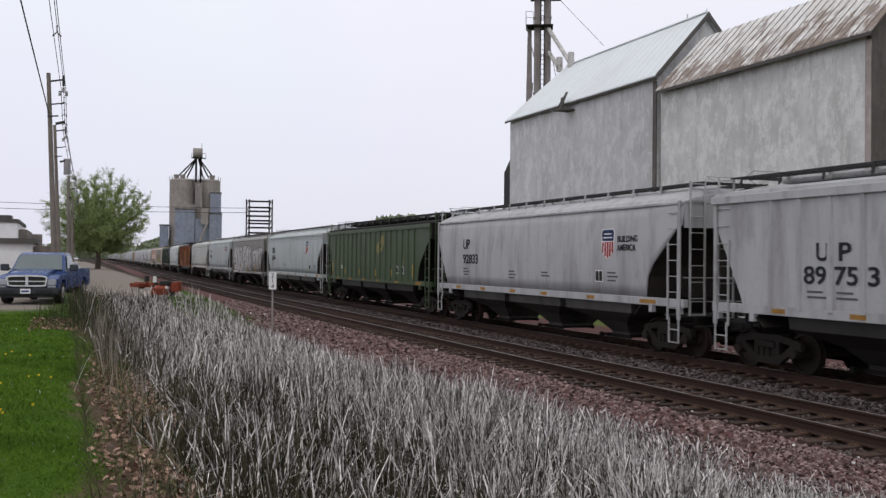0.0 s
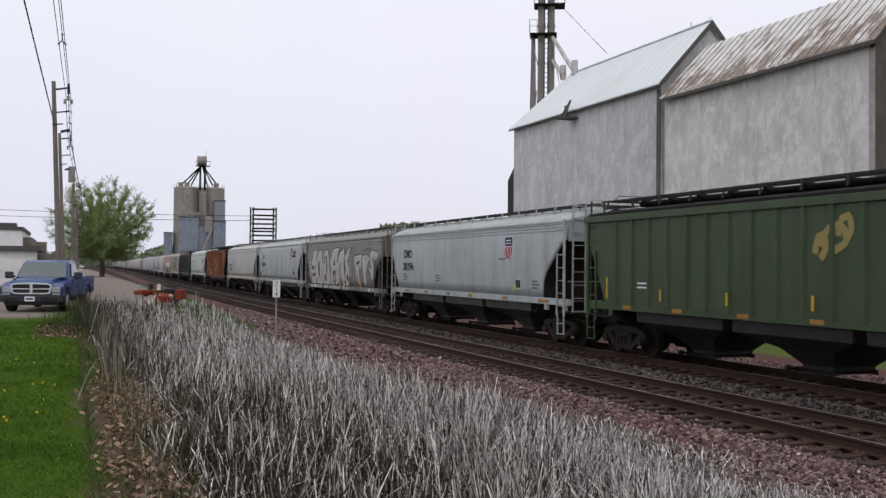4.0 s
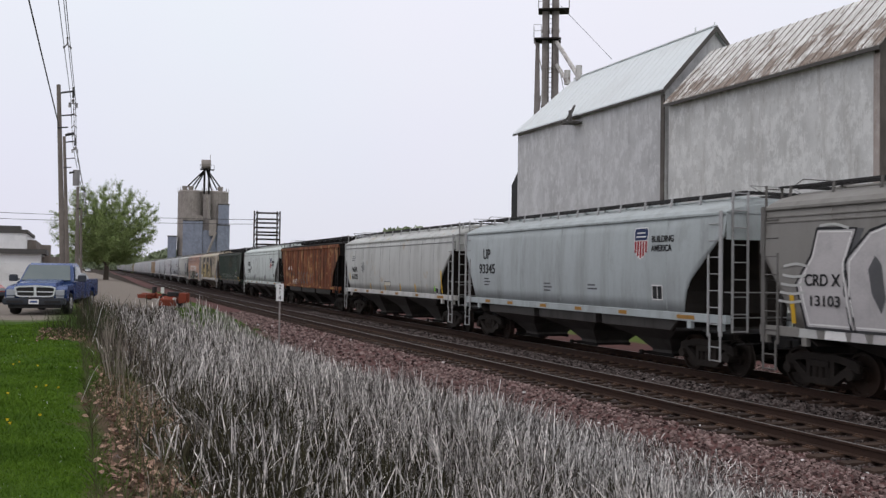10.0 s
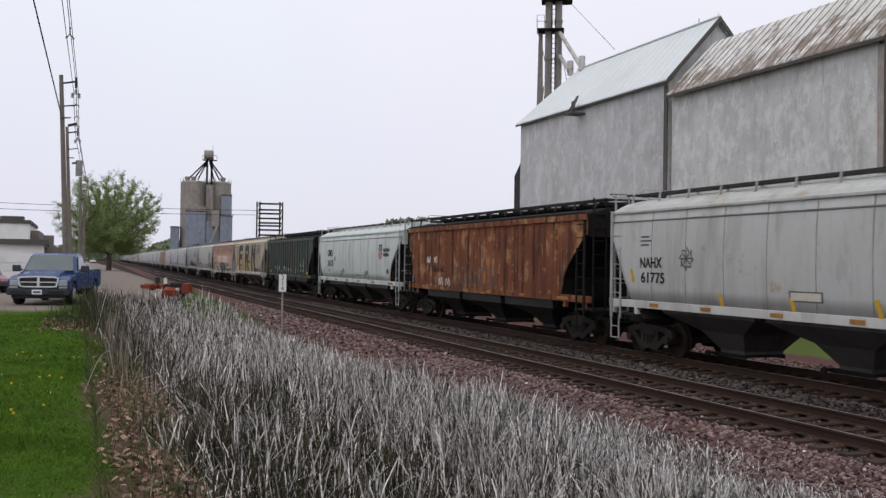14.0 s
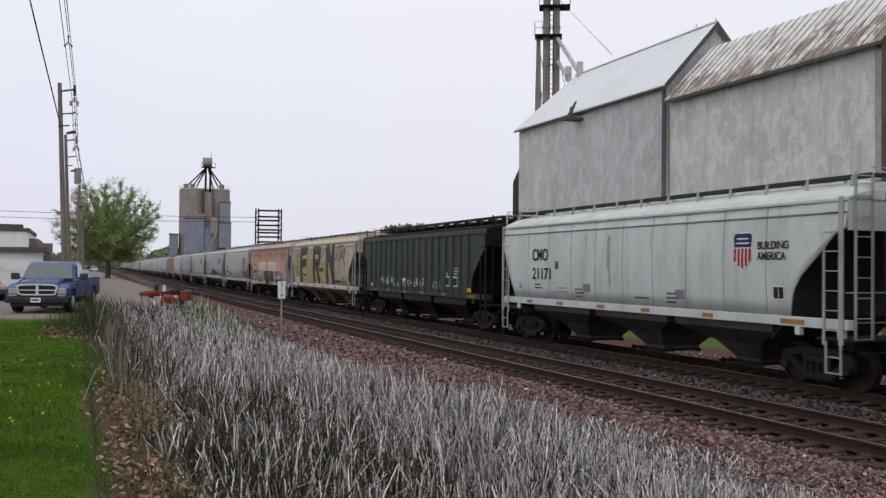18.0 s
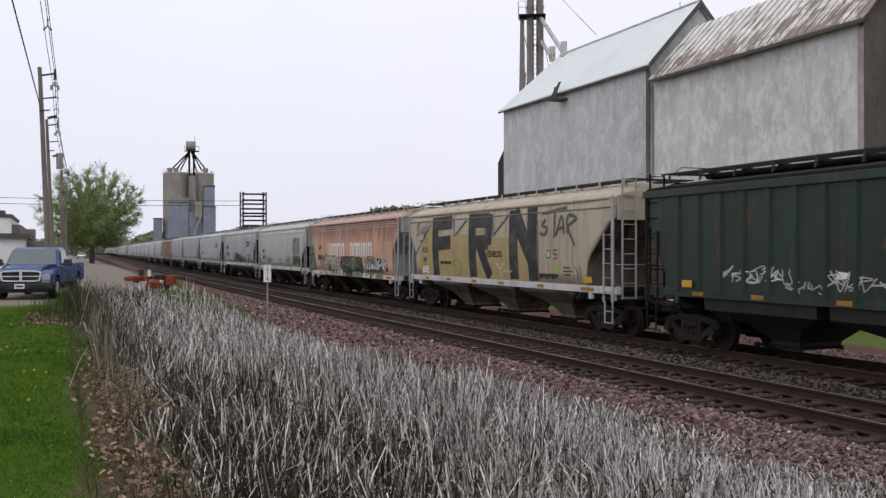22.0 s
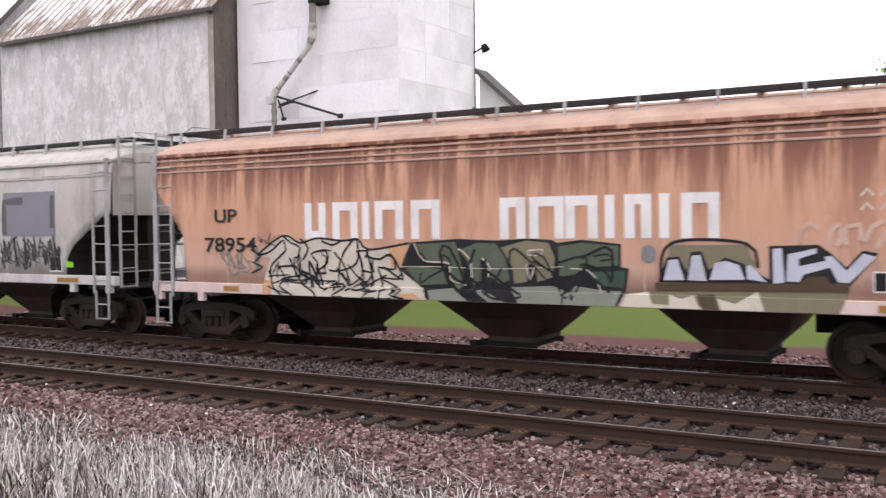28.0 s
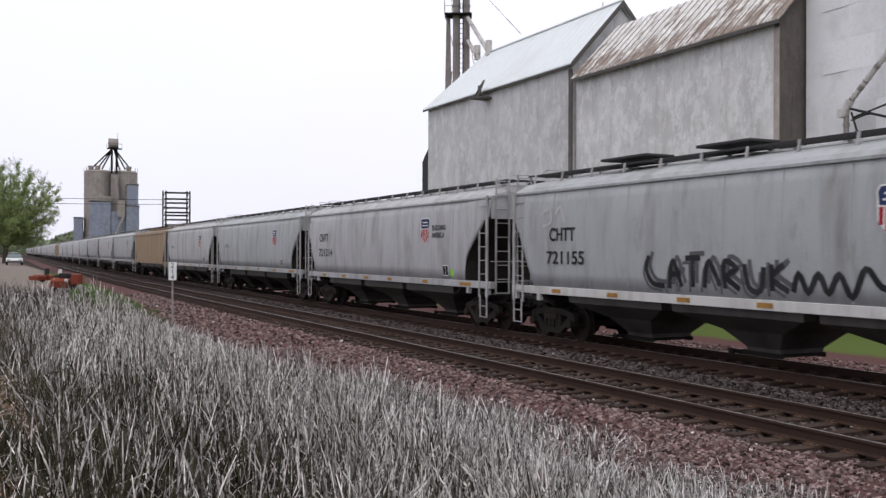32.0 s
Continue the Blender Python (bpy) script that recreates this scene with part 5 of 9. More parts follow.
maple("broad low-forked maple in fresh yellow-green leaf", pose(4.2, 140.0, 0.95), 12.9, 6.3, 0.38, M["leaf_fresh"], 5)
tree("tall tree in sparse spring leaf behind the yard", pose(99.0, 10.0, -0.3), 14.6, 6.0, 0.4, M["leaf_spring"], 9, leaves=5000, size=0.22)
tree("tall tree in sparse spring leaf behind the yard", pose(101.0, 4.2, -0.3), 14.4, 5.6, 0.4, M["leaf_spring"], 14, leaves=5000, size=0.22)
tree("tree in spring leaf behind the barn", pose(95.0, 17.0, -0.3), 10.6, 4.0, 0.3, M["leaf_spring"], 17, leaves=3000, size=0.22)


def far_woods():
    """Distant tree tops along the horizon."""
    rng = random.Random(41)
    verts, faces = [], []
    for i in range(262):
        az = radians(rng.choice((rng.uniform(-8.0, -4.5), rng.uniform(-6.0, -4.6), rng.uniform(-16, -9), rng.uniform(-26, -10))))
        d = rng.uniform(330, 560)
        h = rng.uniform(5, 10)
        w = rng.uniform(3.5, 7)
        if i >= 190:
            az, d, h, w = radians(rng.uniform(-3.6, 4.0)), rng.uniform(1000, 1300), rng.uniform(9, 17), rng.uniform(8, 14)
        if i >= 250:
            az, d, w = radians(-17.6 - 0.30 * (i - 250)), rng.uniform(380, 420), rng.uniform(3.0, 5.0)
            h = 2.9 + d * math.tan(radians(2.22 + 0.28 * math.sin((i - 250) * 0.28) + rng.uniform(-0.12, 0.12)))
        cx, cy = -math.sin(az) * d, math.cos(az) * d
        for k in range(150):
            u = rng.uniform(0, 1) ** 0.6
            a = rng.uniform(0, 6.28)
            r = w * math.sqrt(max(0.0, 1 - (2 * u - 1) ** 2)) * rng.uniform(0.3, 1.0) + 0.4
            c = Vector((cx + r * math.cos(a), cy + r * math.sin(a), -0.5 + h * (0.08 + 0.95 * u)))
            s = rng.uniform(0.5, 1.1) * (2.0 if i >= 190 else 1.0)
            m = Matrix.Translation(c) @ Euler((rng.uniform(0, 6.3), rng.uniform(0, 6.3), rng.uniform(0, 6.3))).to_matrix().to_4x4()
            b = len(verts)
            verts += [tuple(m @ Vector(v)) for v in ((-s, 0, 0), (0, -s * 0.6, 0.1), (s, 0, 0), (0, s * 0.6, 0.1))]
            faces.append((b, b + 1, b + 2, b + 3))
    tagged(new("far_trees", soup("far_trees", verts, faces, M["leaf_far"])), "green tree line on the horizon, haze in its colour", "trees", "", "stuff")


far_woods()

# ---- the grain train ----
SPEED, SLOWING = 6.939, 0.012635
BOARD = 4.47


def travelled(t):
    return SPEED * t - SLOWING * (t - 16.0) ** 2 + 0.13 * max(0.0, t - 24.0)


BULGE = [(1.10, 1.50), (1.30, 1.53), (2.0, 1.585), (2.7, 1.60), (3.4, 1.575), (3.90, 1.53), (3.97, 1.50)]
ROOF = [(1.50, 3.97), (1.42, 4.06), (1.15, 4.20), (0.75, 4.30), (0.35, 4.36)]
CUT_FRONT = [(0.0, 3.35), (0.25, 3.25), (1.25, 2.35), (1.45, 2.05), (1.55, 1.60), (1.60, 1.25)]
CUT_SQUARE = [(0.0, 3.30), (0.12, 3.18), (0.80, 2.42), (0.90, 2.26), (0.94, 1.60), (0.96, 1.25)]
CUT_REAR = [(0.0, 3.30), (0.2, 3.10), (0.75, 2.10), (0.95, 1.60), (1.05, 1.25)]
CACHE = {}


def cached(key, build):
    if key not in CACHE:
        CACHE[key] = build()
    return CACHE[key]


def side_x(z, ribbed):
    return 1.56 if ribbed else lerp_list(z, BULGE)


def cut_line(cut, low, k=1.0):
    return [(d, low + (z - low) * k if z > 1.7 else low + (z - 1.25) * (2.0 - low) / 0.8) for d, z in cut]


def side_mesh(half, s, ribbed, low, k=1.0, cuts=(CUT_FRONT, CUT_REAR)):
    """One side sheet with the cut-away corners under its ends, 12 mm thick."""
    bm = bmesh.new()
    top = 3.97
    front, rear = cut_line(cuts[0], low, k), cut_line(cuts[1], low, k)
    ys = [-half + d for d, z in front] + [-half + 1.6 + i * (2 * half - 2.65) / 14 for i in range(1, 14)] + [half - d for d, z in rear][::-1]
    zb = [z for d, z in front] + [low] * 13 + [z for d, z in rear][::-1]
    out, inn = [], []
    for y, b in zip(ys, zb):
        col = [b + (top - b) * i / 7 for i in range(8)]
        out.append([(s * side_x(z, ribbed), y, z) for z in col])
        inn.append([(s * (side_x(z, ribbed) - 0.03), y, z) for z in col])
    loft(bm, [o + i[::-1] for o, i in zip(out, inn)], closed=True, caps=True)
    return done("side_sheet", bm, M["dark_steel"], not ribbed)


def roof_mesh(half, ribbed):
    bm = bmesh.new()
    prof = [(-x, z) for x, z in ROOF] + [(x, z) for x, z in ROOF[::-1]]
    if ribbed:
        prof = [(-1.58, 3.95), (-1.56, 4.06), (-0.6, 4.22), (0.6, 4.22), (1.56, 4.06), (1.58, 3.95)]
    low = [(prof[-1][0] - 0.03, prof[-1][1] - 0.04), (prof[0][0] + 0.03, prof[0][1] - 0.04)]
    rings = []
    for y, k in ((-half - 0.02, 0.14), (-half + 0.14, 0.03), (-half + 0.4, 0.0), (half - 0.4, 0.0), (half - 0.14, 0.03), (half + 0.02, 0.14)):
        rings.append([(x, y, z - k * (z - 3.9) * 3 if z > 4.0 else z) for x, z in prof + low])
    loft(bm, rings, closed=True, caps=True)
    return done("roof", bm, M["dark_steel"], False)


def end_mesh(half, front, foot=3.30):
    """The upper end wall and the slope sheet under it."""
    s = -1 if front else 1
    y = s * half
    bm = bmesh.new()
    sheet(bm, [(-1.5, y, foot), (1.5, y, foot), (1.5, y, 3.95), (0.6, y, 4.25), (-0.6, y, 4.25), (-1.5, y, 3.95)], (0, -s * 0.03, 0))
    return done("end_wall", bm, M["dark_steel"])


def slope_mesh(half, front, low, k=1.0, cuts=(CUT_FRONT, CUT_REAR)):
    """The slope sheet, which runs down along the cut of the side sheets."""
    s, cut = (-1, cuts[0]) if front else (1, cuts[1])
    bm = bmesh.new()
    line = [(s * (half - d - 0.02), z - 0.005) for d, z in cut_line(cut, low, k)] + [(s * (half - cut[-1][0] - 0.6), 1.0)]
    rings = []
    for x in (-1.52, 1.52):
        rings.append([(x * (0.985 if z < 2 else 1.0), y, z) for y, z in line] + [(x, y - s * 0.03, z + 0.02) for y, z in line[::-1]])
    loft(bm, rings, closed=True, caps=True)
    return done("slope_sheet", bm, M["dark_steel"])


def end_sill_mesh(half, front):
    """Draft sill and cross bearer under the end."""
    s = -1 if front else 1
    y = s * half
    bm = bmesh.new()
    loft(bm, [[(x, y - s * 0.02, 0.72), (x, y - s * 2.9, 0.66), (x, y - s * 2.9, 1.06), (x, y - s * 0.02, 1.06)] for x in (-0.17, 0.17)], closed=True, caps=True)
    return done("draft_sill", bm, M["dark_steel"])


def end_post_mesh(half, front):
    s = -1 if front else 1
    y = s * half
    bm = bmesh.new()
    sheet(bm, [(-0.34, y - s * 0.10, 1.06), (0.34, y - s * 0.10, 1.06), (0.5, y - s * 0.05, 3.32), (-0.5, y - s * 0.05, 3.32)], (0, -s * 0.06, 0))
    return done("end_post", bm, M["dark_steel"])


def platform_mesh(half, front):
    """The end platform between the side sills."""
    s = -1 if front else 1
    y = s * half
    bm = bmesh.new()
    sheet(bm, [(-1.4, y, 1.06), (1.4, y, 1.06), (1.4, y - s * 1.0, 1.06), (-1.4, y - s * 1.0, 1.06)], (0, 0, 0.05))
    return done("end_platform", bm, M["dark_steel"])


def sill_mesh(half, s, low):
    bm = bmesh.new()
    box(bm, s * 1.56, s * 1.40, -half - 0.05, half + 0.05, low - 0.2, low + 0.005, 0.01)
    for y in (-half + 0.15, -half + 1.35, half - 0.15, half - 1.35):
        box(bm, s * 1.57, s * 1.46, y - 0.075, y + 0.075, low - 0.37, low - 0.19)
    return done("side_sill", bm, M["dark_steel"])


def bay_mesh(y, wide, top, full=1.02, low=0.24):
    """A hopper bay that narrows both ways down to its outlet."""
    bm = bmesh.new()
    mid = 0.38 + (full - 0.38) * 0.52
    rings = [[(-x, y - w, z), (x, y - w, z), (x, y + w, z), (-x, y + w, z)] for x, w, z in ((1.46, wide, top), (1.42, wide * 0.985, full), (0.92, 0.82, mid), (0.60, 0.46, 0.38), (0.58, 0.44, low))]
    loft(bm, rings, closed=True, caps=True)
    return done("hopper_bay", bm, M["dark_steel"])


def gate_mesh(low=0.20):
    """The sliding outlet gate with its frame, side rails and pinion shaft."""
    bm = bmesh.new()
    box(bm, -0.60, 0.60, -0.50, 0.50, low + 0.03, low + 0.10)
    for x in (-0.60, 0.55):
        box(bm, x, x + 0.05, -0.52, 0.74, low, low + 0.09)
    tube(bm, (-0.86, 0.62, low + 0.07), (0.86, 0.62, low + 0.07), 0.035, 8)
    for x in (-0.90, 0.82):
        tube(bm, (x, 0.62, low + 0.07), (x + 0.08, 0.62, low + 0.07), 0.07, 8)
    return done("outlet_gate", bm, M["dark_steel"])


def board_mesh(half, s):
    """A grating walkway along the roof."""
    bm = bmesh.new()
    x0, x1 = s * 1.0, s * 0.42
    box(bm, x0, x0 - s * 0.03, -half - 0.1, half + 0.1, BOARD - 0.04, BOARD)
    box(bm, x1, x1 + s * 0.03, -half - 0.1, half + 0.1, BOARD - 0.04, BOARD)
    box(bm, x0 - s * 0.18, x0 - s * 0.22, -half - 0.1, half + 0.1, BOARD - 0.03, BOARD)
    box(bm, x0 - s * 0.38, x0 - s * 0.42, -half - 0.1, half + 0.1, BOARD - 0.03, BOARD)
    n = int(half * 2 / 0.3)
    for i in range(n):
        y = -half + i * 0.3
        box(bm, min(x0, x1), max(x0, x1), y, y + 0.03, BOARD - 0.03, BOARD - 0.008)
    return done("running_board", bm, M["board_steel"])


def support_mesh(s):
    bm = bmesh.new()
    sheet(bm, [(s * 1.10, -0.022, 4.19), (s * 1.04, -0.022, 4.23), (s * 1.01, -0.022, BOARD - 0.005), (s * 1.05, -0.022, BOARD - 0.005)], (0, 0.044, 0))
    return done("board_support", bm, M["grey_iron"])


def hatch_mesh(half):
    bm = bmesh.new()
    box(bm, -0.36, 0.36, -half + 0.9, half - 0.9, 4.28, 4.42, 0.04)
    n = 12
    for i in range(n):
        y = -half + 1.2 + i * (2 * half - 2.4) / (n - 1)
        box(bm, -0.42, 0.42, y - 0.05, y + 0.05, 4.30, 4.455)
    return done("hatch_cover", bm, M["dark_steel"])


def ladder_mesh(x, y0, y1, z0, z1, side):
    """Two stiles and their rungs; side: whether it lies along the car's side."""
    bm = bmesh.new()
    if side:
        out = 1 if y1 > 0 else -1
        box(bm, x - 0.02, x + 0.02, min(y1, y1 - out * 0.11), max(y1, y1 - out * 0.11), 1.0, z1)
        box(bm, x - 0.018, x + 0.018, y0 - 0.025, y0 + 0.025, 0.98, 2.95)
        ya, yb = y0 + out * 0.06, y1 - out * 0.06
        for y in (ya, yb):
            box(bm, x - 0.016, x + 0.016, y - 0.02, y + 0.02, z0, 1.05)
        for z in (z0 + 0.02, z0 + 0.34):
            tube(bm, (x, ya, z), (x, yb, z), 0.016, 5)
    else:
        for xx in (x - 0.22, x + 0.22):
            box(bm, xx - 0.022, xx + 0.022, y0 - 0.02, y0 + 0.02, z0, z1)
        z = z0 + 0.02
        while z <= z1:
            tube(bm, (x - 0.22, y0, z), (x + 0.22, y0, z), 0.014, 5)
            z += 0.41
    return done("ladder", bm, M["grey_iron"])


def seam_mesh(s, low):
    """A thin vertical weld line that follows the bulge."""
    bm = bmesh.new()
    zs = [low + 0.01, 1.9, 2.4, 3.0, 3.5, 3.88]
    loft(bm, [[(s * (side_x(z, False) + 0.002), -0.012, z), (s * (side_x(z, False) + 0.009), 0.0, z), (s * (side_x(z, False) + 0.002), 0.012, z)] for z in zs])
    return done("weld_seam", bm, M["dark_steel"])


def rib_mesh(s, low):
    bm = bmesh.new()
    sheet(bm, [(s * 1.555, -0.075, 0), (s * 1.615, -0.04, 0), (s * 1.615, 0.04, 0), (s * 1.555, 0.075, 0)], (0, 0, 3.84 - low + 0.05))
    return done("side_post", bm, M["dark_steel"])


def chord_mesh(half, s, x, z0, z1):
    bm = bmesh.new()
    box(bm, s * (x - 0.05), s * x, -half - 0.03, half + 0.03, z0, z1, 0.008)
    return done("top_chord", bm, M["dark_steel"])


def frame_mesh(s):
    """A cast truck side frame: chords, columns, spring nest and bearing adapters."""
    bm = bmesh.new()
    x0, x1 = s * 0.96, s * 1.10
    # chords as separate bars so that the windows stay open
    def bar(a, b, w):
        a, b = Vector((0, *a)), Vector((0, *b))
        d = (b - a).normalized()
        nrm = Vector((0, -d.z, d.y)) * w
        sheet(bm, [(x0, *(a + nrm)[1:]), (x0, *(b + nrm)[1:]), (x0, *(b - nrm)[1:]), (x0, *(a - nrm)[1:])], (x1 - x0, 0, 0))
    bar((-1.0, 0.66), (-0.42, 0.76), 0.075)
    bar((-0.45, 0.765), (0.45, 0.765), 0.07)
    bar((0.42, 0.76), (1.0, 0.66), 0.075)
    bar((-0.86, 0.60), (-0.38, 0.27), 0.075)
    bar((-0.42, 0.25), (0.42, 0.25), 0.07)
    bar((0.38, 0.27), (0.86, 0.60), 0.075)
    bar((-0.34, 0.26), (-0.34, 0.74), 0.06)
    bar((0.34, 0.26), (0.34, 0.74), 0.06)
    for y in (-0.89, 0.89):
        box(bm, x0, x1, y - 0.17, y + 0.17, 0.50, 0.70, 0.02)
        tube(bm, (s * 0.94, y, 0.457), (s * 1.19, y, 0.457), 0.115, 10)
    for y in (-0.19, 0.0, 0.19):
        tube(bm, (s * 1.03, y, 0.30), (s * 1.03, y, 0.56), 0.075, 8)
    box(bm, s * 0.98, s * 1.14, -0.28, 0.28, 0.55, 0.68)
    return done("side_frame", bm, M["truck_steel"])


def wheelset_mesh():
    bm = bmesh.new()
    tube(bm, (-1.05, 0, 0), (1.05, 0, 0), 0.08, 10)
    n = 28
    for s in (-1, 1):
        prof = [(0.68, 0.0), (0.68, 0.483), (0.705, 0.483), (0.715, 0.460), (0.82, 0.455), (0.825, 0.40), (0.76, 0.385), (0.745, 0.16), (0.83, 0.14), (0.83, 0.0)]
        rings = [[(s * x, r * math.cos(2 * math.pi * i / n), r * math.sin(2 * math.pi * i / n)) for i in range(n)] for x, r in prof[1:-1]]
        loft(bm, rings, closed=True, caps=True)
        for i in range(3):
            a = i * 2.094
            box(bm, s * 0.832 - 0.01, s * 0.832 + 0.012, 0.11 * math.cos(a) - 0.025, 0.11 * math.cos(a) + 0.025, 0.11 * math.sin(a) - 0.025, 0.11 * math.sin(a) + 0.025)
    return done("wheelset", bm, M["wheel_steel"])


def bolster_mesh():
    bm = bmesh.new()
    box(bm, -1.05, 1.05, -0.22, 0.22, 0.52, 0.80, 0.03)
    tube(bm, (0, 0, 0.78), (0, 0, 0.96), 0.2, 12)
    for y in (-0.42, 0.42):
        box(bm, -0.9, 0.9, y - 0.06, y + 0.06, 0.38, 0.48)
    return done("truck", bm, M["truck_steel"])


def coupler_mesh(s):
    bm = bmesh.new()
    box(bm, -0.09, 0.09, 0, s * 0.42, 0.76, 0.94)
    box(bm, -0.17, 0.17, s * 0.36, s * 0.60, 0.72, 0.98, 0.03)
    box(bm, -0.22, 0.22, -s * 0.05, s * 0.04, 0.68, 1.04)
    pts = [(0.33, s * 0.05, 0.85), (0.36, s * 0.35, 0.50), (0.30, s * 0.55, 0.42), (0.24, s * 0.62, 0.62)]
    for a, b in zip(pts, pts[1:]):
        tube(bm, a, b, 0.03, 6)
    tube(bm, (-1.2, 0, 0.82), (0.1, s * 0.1, 0.86), 0.018, 5)
    return done("coupler", bm, M["black_iron"])


def grab_mesh(half, front, z):
    """A bent grab iron across the end."""
    s = -1 if front else 1
    y = s * (half + 0.03)
    bm = bmesh.new()
    tube(bm, (-1.45, y, z), (1.45, y, z), 0.014, 5)
    for x in (-1.45, 1.45):
        tube(bm, (x, y, z), (x, y - s * 0.14, z), 0.014, 5)
    return done("grab_iron", bm, M["grey_iron"])


def handhold_mesh(half, front):
    """The hoop over the end of the roof walk."""
    s = -1 if front else 1
    y = s * (half + 0.03)
    bm = bmesh.new()
    for x in (-0.62, 0.62):
        tube(bm, (x, y + s * 0.06, BOARD), (x, y - s * 0.30, BOARD + 0.16), 0.012, 5)
    tube(bm, (-0.62, y - s * 0.30, BOARD + 0.16), (0.62, y - s * 0.30, BOARD + 0.16), 0.012, 5)
    return done("roof_handhold", bm, M["grey_iron"])


def crosswalk_mesh(half, front):
    s = -1 if front else 1
    bm = bmesh.new()
    for i in range(4):
        y = s * (half - 0.02 - i * 0.13)
        box(bm, -1.02, 1.02, min(y, y - s * 0.05), max(y, y - s * 0.05), BOARD - 0.03, BOARD)
    return done("crosswalk", bm, M["board_steel"])


def brake_wheel_mesh(half):
    """The hand brake: a spoked wheel on its housing, with the chain rod under it."""
    y = half + 0.06
    bm = bmesh.new()
    n, c = 16, (-0.62, y + 0.10, 2.55)
    pts = [Vector((c[0] + 0.27 * math.cos(k * 2 * math.pi / n), c[1], c[2] + 0.27 * math.sin(k * 2 * math.pi / n))) for k in range(n)]
    for a, b in zip(pts, pts[1:] + pts[:1]):
        tube(bm, a, b, 0.016, 5)
    for k in range(0, n, 4):
        tube(bm, c, pts[k], 0.012, 5)
    box(bm, c[0] - 0.13, c[0] + 0.13, y - 0.08, y + 0.06, 2.36, 2.72, 0.02)
    tube(bm, (c[0], y, 2.36), (c[0], y - 0.05, 1.08), 0.016, 5)
    return done("hand_brake", bm, M["grey_iron"])


def brake_gear_mesh(half):
    """Air reservoir, valve and pipes on the platform under the slope sheet."""
    y = half - 0.62
    bm = bmesh.new()
    tube(bm, (-0.55, y, 1.42), (0.75, y, 1.42), 0.21, 12)
    for x in (-0.57, 0.73):
        tube(bm, (x, y, 1.42), (x + 0.05, y, 1.42), 0.15, 12)
    box(bm, -1.05, -0.70, y - 0.14, y + 0.14, 1.11, 1.52, 0.03)
    tube(bm, (-0.72, y + 0.1, 1.24), (-0.2, y + 0.32, 1.13), 0.02, 5)
    tube(bm, (-0.2, y + 0.32, 1.13), (1.2, y + 0.32, 1.13), 0.02, 5)
    tube(bm, (0.2, y, 1.22), (0.2, y, 1.10), 0.05, 6)
    return done("brake_gear", bm, M["dark_steel"])


WHEELS = []


def add_truck(car, y, spin):
    tr = part("truck", cached("bolster", bolster_mesh), M["truck_steel"], car)
    tr.matrix_basis = pose(0, y, 0)
    for s in (-1, 1):
        part("side_frame", cached(("frame", s), lambda: frame_mesh(s)), M["truck_steel"], tr)
    for dy in (-0.89, 0.89):
        w = part("wheelset", cached("wheelset", wheelset_mesh), M["wheel_steel"], tr)
        w.matrix_basis = pose(0, dy, 0.457)
        if spin:
            WHEELS.append((w, dy))
    return tr


TRAIN = []


